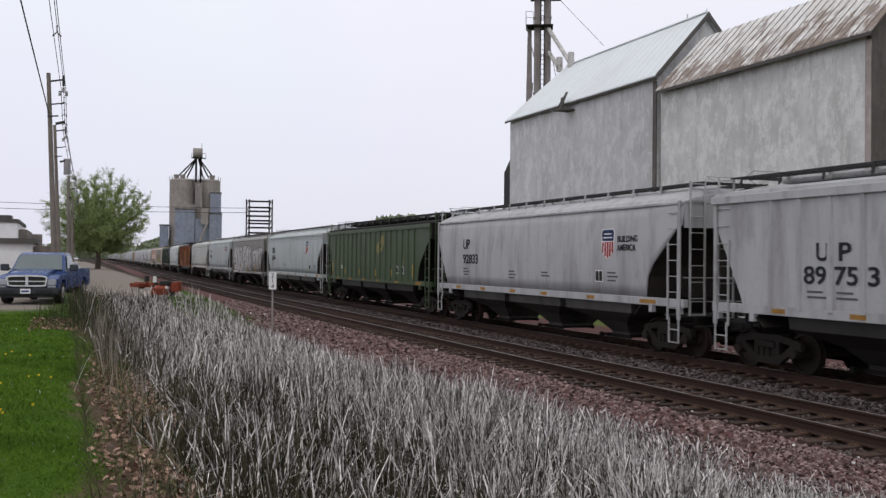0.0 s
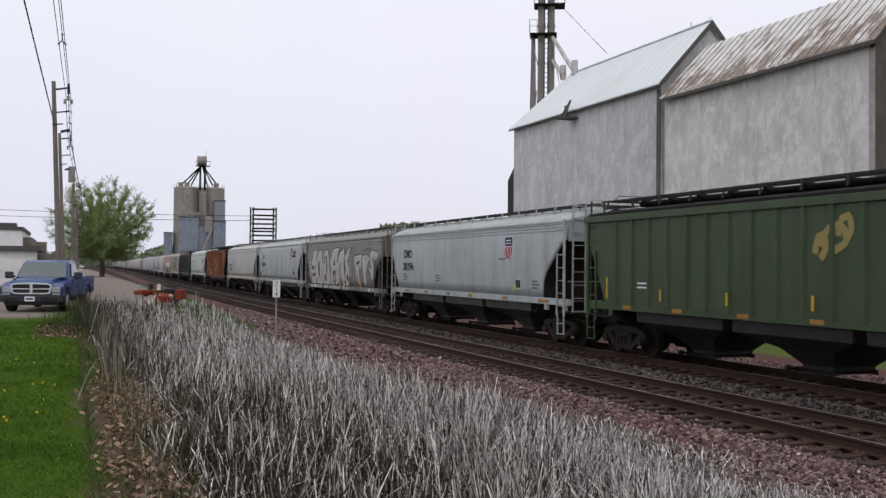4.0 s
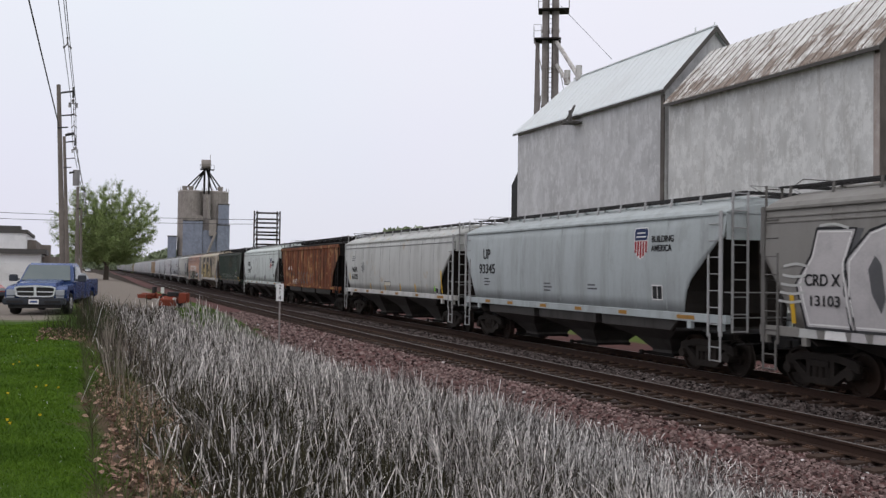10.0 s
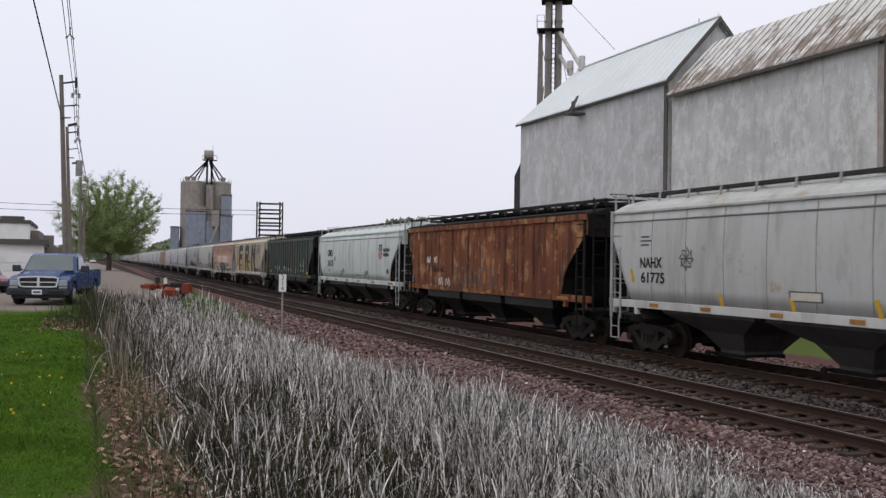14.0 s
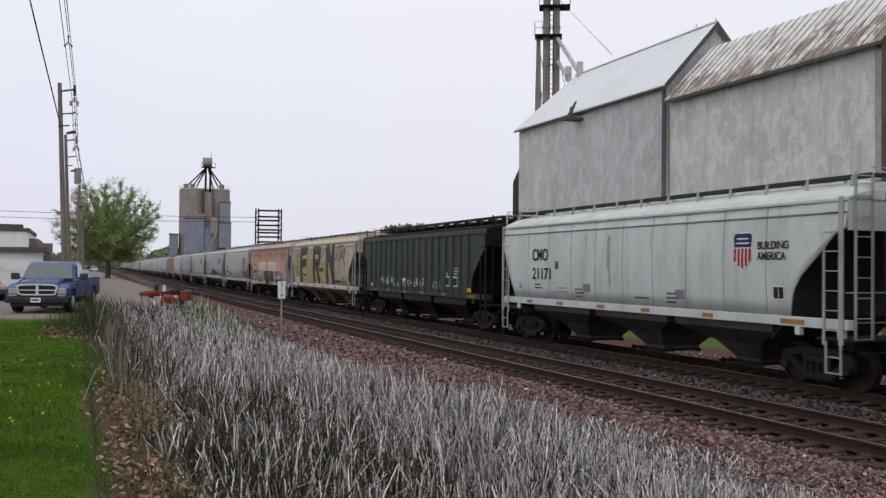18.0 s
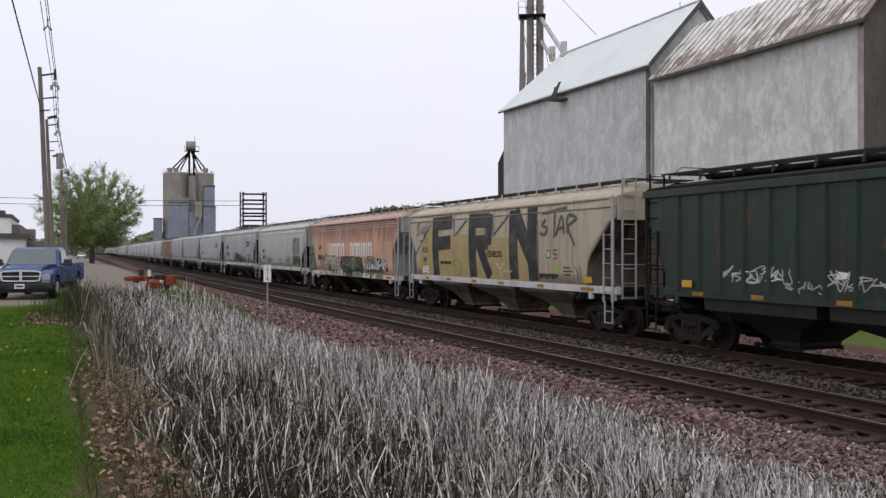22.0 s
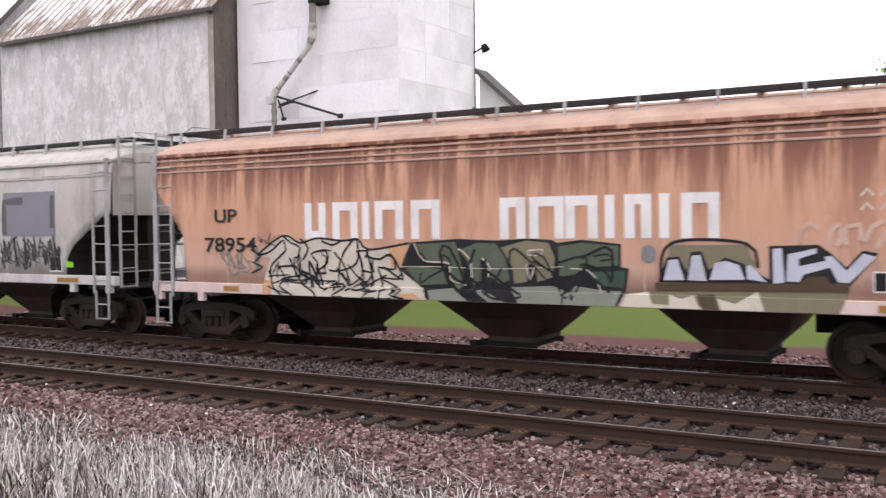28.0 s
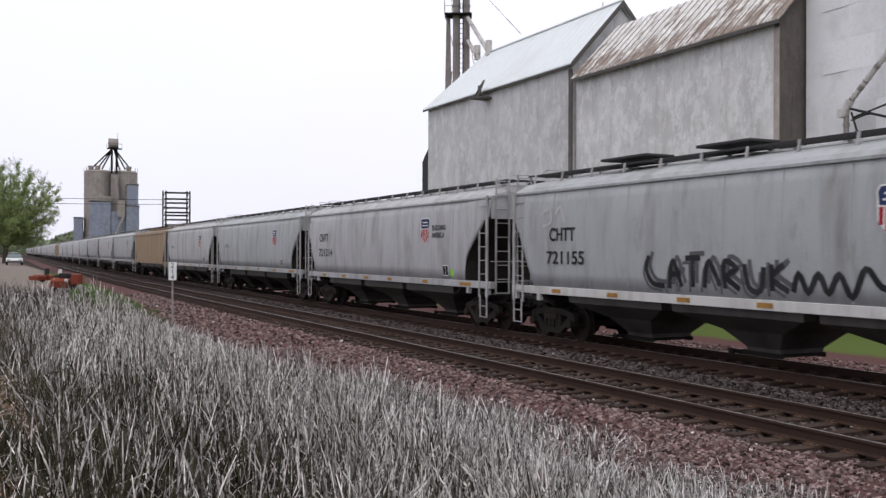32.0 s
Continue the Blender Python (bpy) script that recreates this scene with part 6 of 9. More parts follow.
def hopper_car(label, front, rear, paint, sill=None, roof=None, ribbed=False, board=None, slope=None, bays=3, iron=None, spin=True, supports=13, wide=0.92, low=1.5, belly=None, seam=None, full=1.02, cut=1.0, strips=True, rib=(6.67, 0.81), fascia=None, ridges=(3.58, 3.70, 3.82), lite=False, cuts=(CUT_FRONT, CUT_REAR), end=None, group="covered hopper cars of the train"):
    """A covered hopper between two places along the train, in metres behind its head."""
    half = round((rear - front) / 2, 1)
    car = thing("covered_hopper_car", label, "rail car", pose(FAR_MID, (front + rear) / 2, 0), group)
    TRAIN.append((car, (front + rear) / 2))
    sill, roof = sill or paint, roof or paint
    board, slope, iron = board or M["board_steel"], slope or M["slope_grime_shade"], iron or M["grey_iron"]
    end_paint = end or (paint if not ribbed else slope)
    for s in (-1, 1):
        part("side_sheet", cached(("side", half, s, ribbed, low, cut, cuts[0][2], cuts[1][2]), lambda: side_mesh(half, s, ribbed, low, cut, cuts)), paint, car)
        part("side_sill", cached(("sill", half, s, low), lambda: sill_mesh(half, s, low)), sill, car)
        part("running_board", cached(("board", half, s), lambda: board_mesh(half, s)), board, car)
        for i in range(0 if lite else supports):
            p = part("board_support", cached(("support", s), lambda: support_mesh(s)), iron if not ribbed else board, car)
            p.matrix_basis = pose(0, -half + 0.35 + i * (2 * half - 0.7) / (supports - 1), 0)
        if ribbed:
            part("top_chord", cached(("chord", half, s), lambda: chord_mesh(half, s, 1.63, 3.80, 3.98)), paint, car)
            first, gap = rib
            ys = [first + gap * k for k in range(-30, 30) if -half + 1.65 < first + gap * k < half - 1.1]
            for y in ys:
                p = part("side_post", cached(("rib", s, low), lambda: rib_mesh(s, low)), paint, car)
                p.matrix_basis = pose(0, y, low - 0.05)
        else:
            part("roof_flange", cached(("flange", half, s), lambda: chord_mesh(half, s, 1.56, 3.89, 3.96)), paint, car)
        for e in () if lite else (-1, 1):
            y = e * (half - 0.05)
            stiles = part("ladder", cached(("ladder", half, s, e), lambda: ladder_mesh(s * 1.585, y - e * 0.52, y, 0.40, 3.98, True)), iron, car)
            for z in (1.28, 1.68, 2.08, 2.48, 2.88, 3.28, 3.68):
                part("rung", cached(("rung", half, s, e, z), lambda: done("rung", tube(bmesh.new(), (s * 1.585, y - e * 0.52, z), (s * 1.585, y - e * 0.05, z), 0.014, 5), M["grey_iron"])), iron, stiles)
    part("roof", cached(("roof", half, ribbed), lambda: roof_mesh(half, ribbed)), roof, car)
    part("hatch_cover", cached(("hatch", half), lambda: hatch_mesh(half)), roof, car)
    for e in (True, False):
        s = -1 if e else 1
        part("end_wall", cached(("end", half, e, cut), lambda: end_mesh(half, e, low + (3.30 - low) * cut)), end_paint, car)
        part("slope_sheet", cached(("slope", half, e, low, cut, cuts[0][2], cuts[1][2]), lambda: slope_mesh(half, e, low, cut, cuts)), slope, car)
        part("draft_sill", cached(("dsill", half, e), lambda: end_sill_mesh(half, e)), M["dark_steel"], car)
        part("end_post", cached(("epost", half, e), lambda: end_post_mesh(half, e)), slope, car)
        part("end_platform", cached(("plat", half, e), lambda: platform_mesh(half, e)), M["board_steel"], car)
        part("end_ladder", cached(("end_ladder", half, e), lambda: ladder_mesh(-1.15, s * (half + 0.06), 0, 1.1, BOARD, False)), iron, car)
        if not lite:
            for z in (1.45, 2.05):
                part("grab_iron", cached(("grab", half, e, z), lambda: grab_mesh(half, e, z)), iron, car)
            part("roof_handhold", cached(("handhold", half, e), lambda: handhold_mesh(half, e)), iron, car)
            part("crosswalk", cached(("crosswalk", half, e), lambda: crosswalk_mesh(half, e)), board, car)
        c = part("coupler", cached(("coupler", s), lambda: coupler_mesh(s)), M["black_iron"], car)
        c.matrix_basis = pose(0, s * half, 0)
        add_truck(car, s * (half - 1.30), spin)
    if not lite:
        part("hand_brake", cached(("brake", half), lambda: brake_wheel_mesh(half)), iron, car)
        part("brake_gear", cached(("gear", half), lambda: brake_gear_mesh(half)), M["dark_steel"], car)
    pitch = {3: 4.0, 4: 3.05}[bays]
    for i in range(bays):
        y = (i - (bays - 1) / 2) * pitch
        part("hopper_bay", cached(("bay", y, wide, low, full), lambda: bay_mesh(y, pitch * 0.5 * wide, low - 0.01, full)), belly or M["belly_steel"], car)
        g = part("outlet_gate", cached("gate", gate_mesh), M["dark_steel"], car)
        g.matrix_basis = pose(0, y, 0)
    if lite:
        return car
    # A single rib in a seam colour paints the lip's shadow as a dark line.
    if fascia:
        for z in ridges:
            part("fascia_rib", cached(("fascia", half, z), lambda: chord_mesh(half - 0.02, -1, side_x(z, False) + 0.022, z - 0.02, z + 0.02)), fascia, car)
    if not ribbed:
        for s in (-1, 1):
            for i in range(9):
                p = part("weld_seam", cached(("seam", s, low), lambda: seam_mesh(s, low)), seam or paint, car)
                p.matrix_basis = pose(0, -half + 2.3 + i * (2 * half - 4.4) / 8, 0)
    for i, y in enumerate((-half + 1.5, -half + 4.4, -1.0, 1.3, 3.8, half - 2.2) if strips else ()):
        p = part("reflector", cached("reflector_long" if i == 0 else "reflector", lambda: done("reflector", box(bmesh.new(), -1.572, -1.560, -0.36 if i == 0 else -0.2, 0.36 if i == 0 else 0.2, -0.05, 0.05), M["reflector"])), M["reflector"], car, "faded yellow reflector strip")
        p.matrix_basis = pose(0, y, low - 0.10)
    return car


G = M
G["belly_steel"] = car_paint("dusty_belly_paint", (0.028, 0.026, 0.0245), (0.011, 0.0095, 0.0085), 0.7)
G["reflector"] = plain("yellow_reflector", (0.36, 0.19, 0.045), 0.6, 0.0, (0.20, 0.11, 0.045), 0.7, 20)
G["belly_tan"] = car_paint("dusty_tan_belly_paint", (0.20, 0.165, 0.128), (0.022, 0.018, 0.015), 0.95)
# Bays of the pale cars: dusty grey, darkened to hold the underside's shade.
G["belly_dust_shade"] = car_paint("dusty_shaded_grey_belly_paint", (0.068, 0.063, 0.059), (0.018, 0.015, 0.013), 0.8)
# Seam colours: dirt on the welds, and the shadow line painted under the roof lip.
G["seam_shade_tan"] = plain("dirty_tan_seam_and_lip_shade", (0.22, 0.18, 0.13), 0.7)
G["belly_rust"] = car_paint("rusty_belly_paint", (0.040, 0.030, 0.025), (0.016, 0.012, 0.010), 0.7, rust=0.3, rust_colour=(0.075, 0.036, 0.022))
G["seam_shade_mint"] = plain("dirty_mint_seam_and_lip_shade", (0.20, 0.215, 0.21), 0.6)
G["seam_shade_grey"] = plain("dirty_grey_seam_and_lip_shade", (0.20, 0.20, 0.20), 0.6)
G["paint_light"] = car_paint("light_grey_car_paint", (0.43, 0.43, 0.44), streak=0.46, low=0.35)
G["paint_grey"] = car_paint("grey_car_paint", (0.38, 0.395, 0.405), streak=0.46, low=0.4)
G["paint_blue"] = car_paint("pale_blue_grey_car_paint", (0.405, 0.445, 0.45), streak=0.34, low=0.35)
G["paint_cream"] = car_paint("dirty_cream_car_paint", (0.465, 0.46, 0.422), streak=0.40, low=0.35)
G["iron_dull"] = plain("dull_ladder_iron", (0.15, 0.143, 0.135), 0.7, 0.0, (0.06, 0.05, 0.045), 0.5)
G["paint_dull"] = car_paint("dull_car_paint", (0.215, 0.205, 0.19), streak=0.45, low=0.4)
G["paint_mint"] = car_paint("pale_mint_car_paint", (0.57, 0.62, 0.595), streak=0.26, low=0.25)
G["paint_beige"] = car_paint("stained_beige_car_paint", (0.50, 0.505, 0.485), streak=0.34, spots=0.6)
G["paint_green"] = car_paint("faded_green_car_paint", (0.044, 0.072, 0.030), (0.022, 0.023, 0.016), 0.5)
G["paint_dgreen"] = car_paint("dark_green_car_paint", (0.016, 0.036, 0.023), (0.016, 0.014, 0.011), 0.75, rust=0.2)


def rust_paint():
    """Old red-brown paint gone to blotches of ochre rust and dark runs."""
    m, n, l, b = nodes_of("rusted_brown_car_paint")
    v, vs = coords(n, l), coords(n, l, (3.0, 3.0, 0.30))
    blotch, run, fine, broad = grain(n, l, v, 1.1, 8, 0.72), grain(n, l, vs, 1.0, 6, 0.7), grain(n, l, v, 18, 6), grain(n, l, v, 0.45, 4)
    c = mixed(n, l, span(n, l, broad, 0.35, 0.65), (0.235, 0.086, 0.044), (0.155, 0.058, 0.034))
    c = mixed(n, l, sums(n, l, "MULTIPLY", span(n, l, blotch, 0.51, 0.61), 0.8), c, (0.42, 0.245, 0.115))
    c = mixed(n, l, sums(n, l, "MULTIPLY", span(n, l, run, 0.50, 0.62), 0.85), c, (0.055, 0.028, 0.020))
    c = mixed(n, l, sums(n, l, "MULTIPLY", span(n, l, fine, 0.5, 0.7), 0.45), c, (0.10, 0.040, 0.024))
    l.new(c, b.inputs["Base Color"])
    b.inputs["Roughness"].default_value = 0.85
    relief(n, l, b, fine, 0.3, 0.01)
    return m


G["paint_rust"] = rust_paint()
G["paint_orange"] = car_paint("faded_orange_car_paint", (0.60, 0.335, 0.215), (0.30, 0.140, 0.090), 0.55, rust=0.0, rust_colour=(0.15, 0.052, 0.034), band=0.92)
G["sill_pink"] = car_paint("pinkish_white_sill_paint", (0.66, 0.54, 0.50), (0.36, 0.25, 0.21), 0.5)
G["roof_orange"] = car_paint("bleached_orange_roof_paint", (0.46, 0.31, 0.24), (0.24, 0.13, 0.095), 0.5)
G["paint_tan"] = car_paint("yellowed_tan_car_paint", (0.46, 0.395, 0.295), (0.22, 0.165, 0.115), 0.55, rust=0.16, rust_colour=(0.30, 0.165, 0.075), spots=0.85)
G["paint_brown"] = car_paint("tan_brown_car_paint", (0.33, 0.24, 0.155), (0.17, 0.12, 0.08), 0.4)
G["sill_white"] = car_paint("dirty_white_sill_paint", (0.58, 0.57, 0.55), streak=0.4)

cars = {}
cars["ua"] = hopper_car("light grey ribbed covered hopper rail car", -1.2, 15.17, G["paint_light"], ribbed=True, rib=(3.66, 0.86))
cars["ub"] = hopper_car("light grey smooth-sided covered hopper rail car", 16.45, 32.97, G["paint_light"], belly=G["belly_dust_shade"])
cars["green"] = hopper_car("green ribbed covered hopper rail car with a dark roof", 33.9, 50.41, G["paint_green"], ribbed=True, roof=M["dark_steel"], slope=M["dark_steel"], iron=G["paint_green"])
cars["cmo_a"] = hopper_car("pale grey-blue smooth-sided covered hopper rail car", 51.7, 68.65, G["paint_blue"], fascia=G["paint_blue"], ridges=(3.66, 3.76, 3.86), belly=G["belly_dust_shade"])
cars["crdx"] = hopper_car("dull grey covered hopper rail car covered in silver graffiti", 70.0, 85.95, G["paint_dull"], ribbed=False, fascia=G["paint_dull"], ridges=(3.62, 3.74), low=1.36, full=1.15, cut=0.82, strips=False, iron=G["iron_dull"])
cars["uc"] = hopper_car("light grey smooth-sided covered hopper rail car", 87.2, 103.1, G["paint_blue"], belly=G["belly_dust_shade"])
cars["nahx"] = hopper_car("stained beige-grey covered hopper rail car", 104.17, 120.65, G["paint_beige"], sill=G["sill_white"], full=1.22, belly=G["belly_dust_shade"], seam=G["seam_shade_grey"], fascia=G["seam_shade_grey"], ridges=(3.66,))
cars["rusty"] = hopper_car("heavily rusted brown ribbed covered hopper rail car", 121.95, 138.4, G["paint_rust"], ribbed=True, roof=M["dark_steel"], slope=M["dark_steel"], iron=M["dark_steel"])
cars["cmo_b"] = hopper_car("pale mint covered hopper rail car", 139.4, 155.7, G["paint_mint"], belly=G["belly_dust_shade"], full=1.12, seam=G["seam_shade_mint"], fascia=G["seam_shade_mint"], ridges=(3.66,))
cars["dgreen"] = hopper_car("dark green ribbed covered hopper rail car", 157.0, 173.2, G["paint_dgreen"], ribbed=True, roof=M["dark_steel"], slope=M["dark_steel"], iron=M["dark_steel"])
cars["tan"] = hopper_car("yellowed tan covered hopper rail car with large black graffiti", 174.67, 191.22, G["paint_tan"], sill=G["sill_white"], iron=M["grey_iron"], low=1.42, full=1.12, fascia=G["seam_shade_tan"], ridges=(3.66,), seam=G["seam_shade_tan"], belly=G["belly_tan"], slope=G["belly_tan"], cuts=(CUT_FRONT, CUT_SQUARE))
cars["orange"] = hopper_car("faded rusty orange covered hopper rail car with graffiti", 192.6, 208.5, G["paint_orange"], sill=G["sill_pink"], slope=G["paint_light"], wide=0.52, belly=G["belly_rust"], low=1.28, full=1.06, roof=G["roof_orange"], fascia=G["roof_orange"], cuts=(CUT_SQUARE, CUT_SQUARE), end=G["paint_light"])
cars["furx"] = hopper_car("dirty pale grey covered hopper rail car with a grey patch", 209.9, 225.4, G["paint_cream"], fascia=G["paint_cream"], ridges=(3.60, 3.64), sill=G["sill_white"], belly=G["belly_rust"], low=1.36, full=1.12, cut=0.70)
cars["ch_a"] = hopper_car("pale grey covered hopper rail car with black graffiti", 226.42, 243.12, G["paint_grey"], sill=G["sill_white"], low=1.42, full=1.05, belly=G["belly_dust_shade"])
cars["ch_b"] = hopper_car("pale grey smooth-sided covered hopper rail car", 244.52, 261.32, G["paint_light"], low=1.45, belly=G["belly_dust_shade"])
cars["plain_a"] = hopper_car("plain grey covered hopper rail car", 262.32, 279.32, G["paint_grey"], spin=False)
cars["plain_b"] = hopper_car("plain off-white covered hopper rail car", 280.42, 297.02, G["paint_light"], spin=False)
cars["brown"] = hopper_car("tan-brown ribbed hopper rail car", 297.82, 315.52, G["paint_brown"], ribbed=True, spin=False, supports=7)

# two hatch lids left standing open on one roof
for y0, y1 in ((3.3, 5.1), (0.0, 1.6)):
    bm = box(bmesh.new(), -0.98, -0.12, y0, y1, 4.58, 4.645, 0.015)
    for y in (y0 + 0.2, y1 - 0.2):
        box(bm, -0.24, -0.16, y - 0.04, y + 0.04, 4.40, 4.59)
    part("hatch_lid", bm, M["board_steel"], cars["ch_a"], "open dark steel hatch lid")

# ---- lettering, emblems and spray paint on the cars ----
def flat_paint(name, colour, rough=0.6, wear=0.25):
    return plain(name, colour, rough, 0.0, tuple(0.5 * c + 0.08 for c in colour), wear, 9.0, 0.05)


INK = {"black": flat_paint("black_lettering", (0.020, 0.020, 0.022)), "white": flat_paint("white_lettering", (0.78, 0.77, 0.75), wear=0.4), "putty": flat_paint("putty_patch_paint", (0.455, 0.455, 0.44), wear=0.2), "pale_grey": flat_paint("pale_grey_spray", (0.50, 0.50, 0.48), wear=0.5), "dust": flat_paint("thin_grey_spray", (0.24, 0.245, 0.235), wear=0.7), "faded": flat_paint("faded_black_spray", (0.040, 0.037, 0.038), wear=0.9), "peach": flat_paint("peach_spray", (0.60, 0.36, 0.20), wear=0.5), "sage": flat_paint("sage_spray", (0.24, 0.26, 0.215), wear=0.6), "pine": flat_paint("pine_green_spray", (0.045, 0.085, 0.06), wear=0.5), "haze": flat_paint("thin_white_spray", (0.60, 0.42, 0.33), wear=0.5), "silver": flat_paint("silver_spray", (0.50, 0.475, 0.475), 0.45, 0.7), "mint_dirt": flat_paint("thin_grey_dirt", (0.34, 0.36, 0.345), wear=0.5),
       "grey": flat_paint("grey_patch_paint", (0.22, 0.225, 0.25)), "dark_grey": flat_paint("dark_grey_patch_paint", (0.11, 0.11, 0.12)), "red": flat_paint("red_emblem_paint", (0.32, 0.022, 0.030)), "blue": flat_paint("blue_emblem_paint", (0.022, 0.035, 0.10)),
       "yellow": flat_paint("yellow_mark_paint", (0.60, 0.36, 0.03)), "lime": flat_paint("lime_tag_paint", (0.22, 0.62, 0.04)), "cream": flat_paint("cream_spray", (0.62, 0.575, 0.48), wear=0.5), "moss": flat_paint("moss_green_spray", (0.10, 0.125, 0.085), wear=0.6),
       "ochre": flat_paint("ochre_spray", (0.43, 0.335, 0.15), wear=0.7), "brown": flat_paint("rust_brown_patch", (0.085, 0.06, 0.035)), "gold": flat_paint("faded_gold_paint", (0.30, 0.245, 0.09), wear=0.6), "olive": flat_paint("olive_spray", (0.22, 0.20, 0.13), wear=0.6), "pale": flat_paint("pale_blue_spray", (0.55, 0.58, 0.66), wear=0.4), "teal": flat_paint("teal_tag_paint", (0.10, 0.155, 0.13), wear=0.6), "smoke": flat_paint("thin_black_spray", (0.10, 0.10, 0.105), wear=0.6)}
RIBBED = ("ua", "green", "rusty", "dgreen", "brown")


SHIFT = {"ub": 0.15, "cmo_b": 0.2}
SILL_TOP = {"orange": 1.295, "crdx": 1.365}


def on_side(key, y, z, lift):
    x = 1.562 if z < SILL_TOP.get(key, 0.0) else side_x(z, key in RIBBED)
    return (-(x + lift), y + SHIFT.get(key, 0.0), z)


def text(key, words, left, base, height, width=None, ink="black"):
    """Built-in letters on the side that faces the lane; left: where the line begins, along the car."""
    cu = bpy.data.curves.new("lettering", "FONT")
    cu.body, cu.size, cu.extrude = words, height / 0.70, 0.003
    cu.offset = 0.022 * height
    cu.materials.append(INK[ink])
    ob = new("lettering", cu)
    bpy.context.view_layer.update()
    k = width / max(ob.dimensions.x, 0.01) if width else 1.0
    ob.parent = cars[key]
    x = side_x(base + height / 2, key in RIBBED) + 0.014
    ob.matrix_basis = pose(-x, left + SHIFT.get(key, 0.0), base, 90, 0, -90) @ Matrix.Diagonal((k, 1, 1, 1))
    return ob


def patch(key, name, loop, ink, lift=0.008, label="", parent=None):
    """A painted field with an outline in y and z, cut into rows so that it follows the bulge."""
    bm = bmesh.new()
    bm.faces.new([bm.verts.new((0, y, z)) for y, z in loop])
    z0, z1 = min(p[1] for p in loop), max(p[1] for p in loop)
    z = z0 + 0.3
    if key == "orange" and z0 < 1.25:
        for k in (1.285, 1.298):
            bmesh.ops.bisect_plane(bm, geom=bm.verts[:] + bm.edges[:] + bm.faces[:], plane_co=(0, 0, k), plane_no=(0, 0, 1))
        z = 1.58
    while z < z1 - 0.1:
        bmesh.ops.bisect_plane(bm, geom=bm.verts[:] + bm.edges[:] + bm.faces[:], plane_co=(0, 0, z), plane_no=(0, 0, 1))
        z += 0.3
    for v in bm.verts:
        v.co = on_side(key, v.co.y, v.co.z, lift)
    return part(name, bm, INK[ink], parent or cars[key], label)


def curve_points(pts, step=0.10):
    """A smooth line through the points."""
    p = [Vector((0, *a)) for a in pts]
    out = []
    for i in range(len(p) - 1):
        a, b, c, d = p[max(i - 1, 0)], p[i], p[i + 1], p[min(i + 2, len(p) - 1)]
        n = max(1, int((c - b).length / step))
        for k in range(n):
            t = k / n
            out.append(0.5 * ((2 * b) + (c - a) * t + (2 * a - 5 * b + 4 * c - d) * t * t + (3 * b - a - 3 * c + d) * t ** 3))
    return out + [p[-1]]


def stroke(key, pts, width, ink, lift=0.012, sharp=False, name="spray_stroke", parent=None):
    """One sprayed line."""
    line = [Vector((0, *a)) for a in pts] if sharp else curve_points(pts)
    if sharp:
        fine = []
        for a, b in zip(line, line[1:]):
            n = max(1, int((b - a).length / 0.3))
            fine += [a.lerp(b, i / n) for i in range(n)]
        line = fine + [line[-1]]
    bm = bmesh.new()
    rows = []
    for i, q in enumerate(line):
        d = (line[min(i + 1, len(line) - 1)] - line[max(i - 1, 0)]).normalized()
        nrm = Vector((0, -d.z, d.y)) * width / 2
        rows.append([bm.verts.new(on_side(key, *(q + nrm)[1:], lift)), bm.verts.new(on_side(key, *(q - nrm)[1:], lift))])
    for a, b in zip(rows, rows[1:]):
        bm.faces.new((a[0], a[1], b[1], b[0]))
    return part(name, bm, INK[ink], parent or cars[key])


def scribble(key, y0, y1, z0, z1, n, ink, seed, width, lift=0.012):
    """Loose hand-sprayed loops that spell nothing."""
    r = random.Random(seed)
    for i in range(n):
        y = y0 + (y1 - y0) * (i + 0.5) / n
        w, zm, h = abs(y1 - y0) / n, (z0 + z1) / 2, (z1 - z0) / 2
        pts = [(y + w * 0.7, zm + h * r.uniform(-0.6, 0.6))]
        for k in range(r.randint(3, 6)):
            pts.append((y + w * r.uniform(-0.9, 0.9), zm + h * r.uniform(-1, 1)))
        stroke(key, pts, width * r.uniform(0.7, 1.3), ink, lift)


def rect(y0, y1, z0, z1):
    return [(y0, z0), (y1, z0), (y1, z1), (y0, z1)]


def shield(key, y, z, w=0.70, h=0.86):
    """The railway's emblem as plain fields: a blue top over red and white stripes."""
    s = patch(key, "emblem", [(y + w / 2, z + h * 0.38), (y + w * 0.42, z + h * 0.5), (y - w * 0.42, z + h * 0.5), (y - w / 2, z + h * 0.38), (y - w * 0.46, z - h * 0.2), (y - w * 0.22, z - h * 0.42), (y, z - h * 0.5), (y + w * 0.22, z - h * 0.42), (y + w * 0.46, z - h * 0.2)], "white", 0.008, "faded red, white and blue shield emblem")
    patch(key, "emblem_field", [(y + w * 0.46, z + h * 0.36), (y + w * 0.39, z + h * 0.47), (y - w * 0.39, z + h * 0.47), (y - w * 0.46, z + h * 0.36), (y - w * 0.42, z + h * 0.10), (y + w * 0.42, z + h * 0.10)], "blue", 0.013, parent=s)
    patch(key, "emblem_bar", rect(y - w * 0.28, y + w * 0.28, z + h * 0.31, z + h * 0.35), "white", 0.017, parent=s)
    patch(key, "emblem_bar", rect(y - w * 0.32, y + w * 0.32, z + h * 0.19, z + h * 0.23), "white", 0.017, parent=s)
    for i in range(5):
        yy = y + w * (-0.36 + 0.18 * i)
        low = z - h * (0.28 if i in (0, 4) else 0.40 if i in (1, 3) else 0.46)
        patch(key, "emblem_stripe", rect(yy - w * 0.062, yy + w * 0.062, low, z + h * 0.07), "red", 0.013, parent=s)


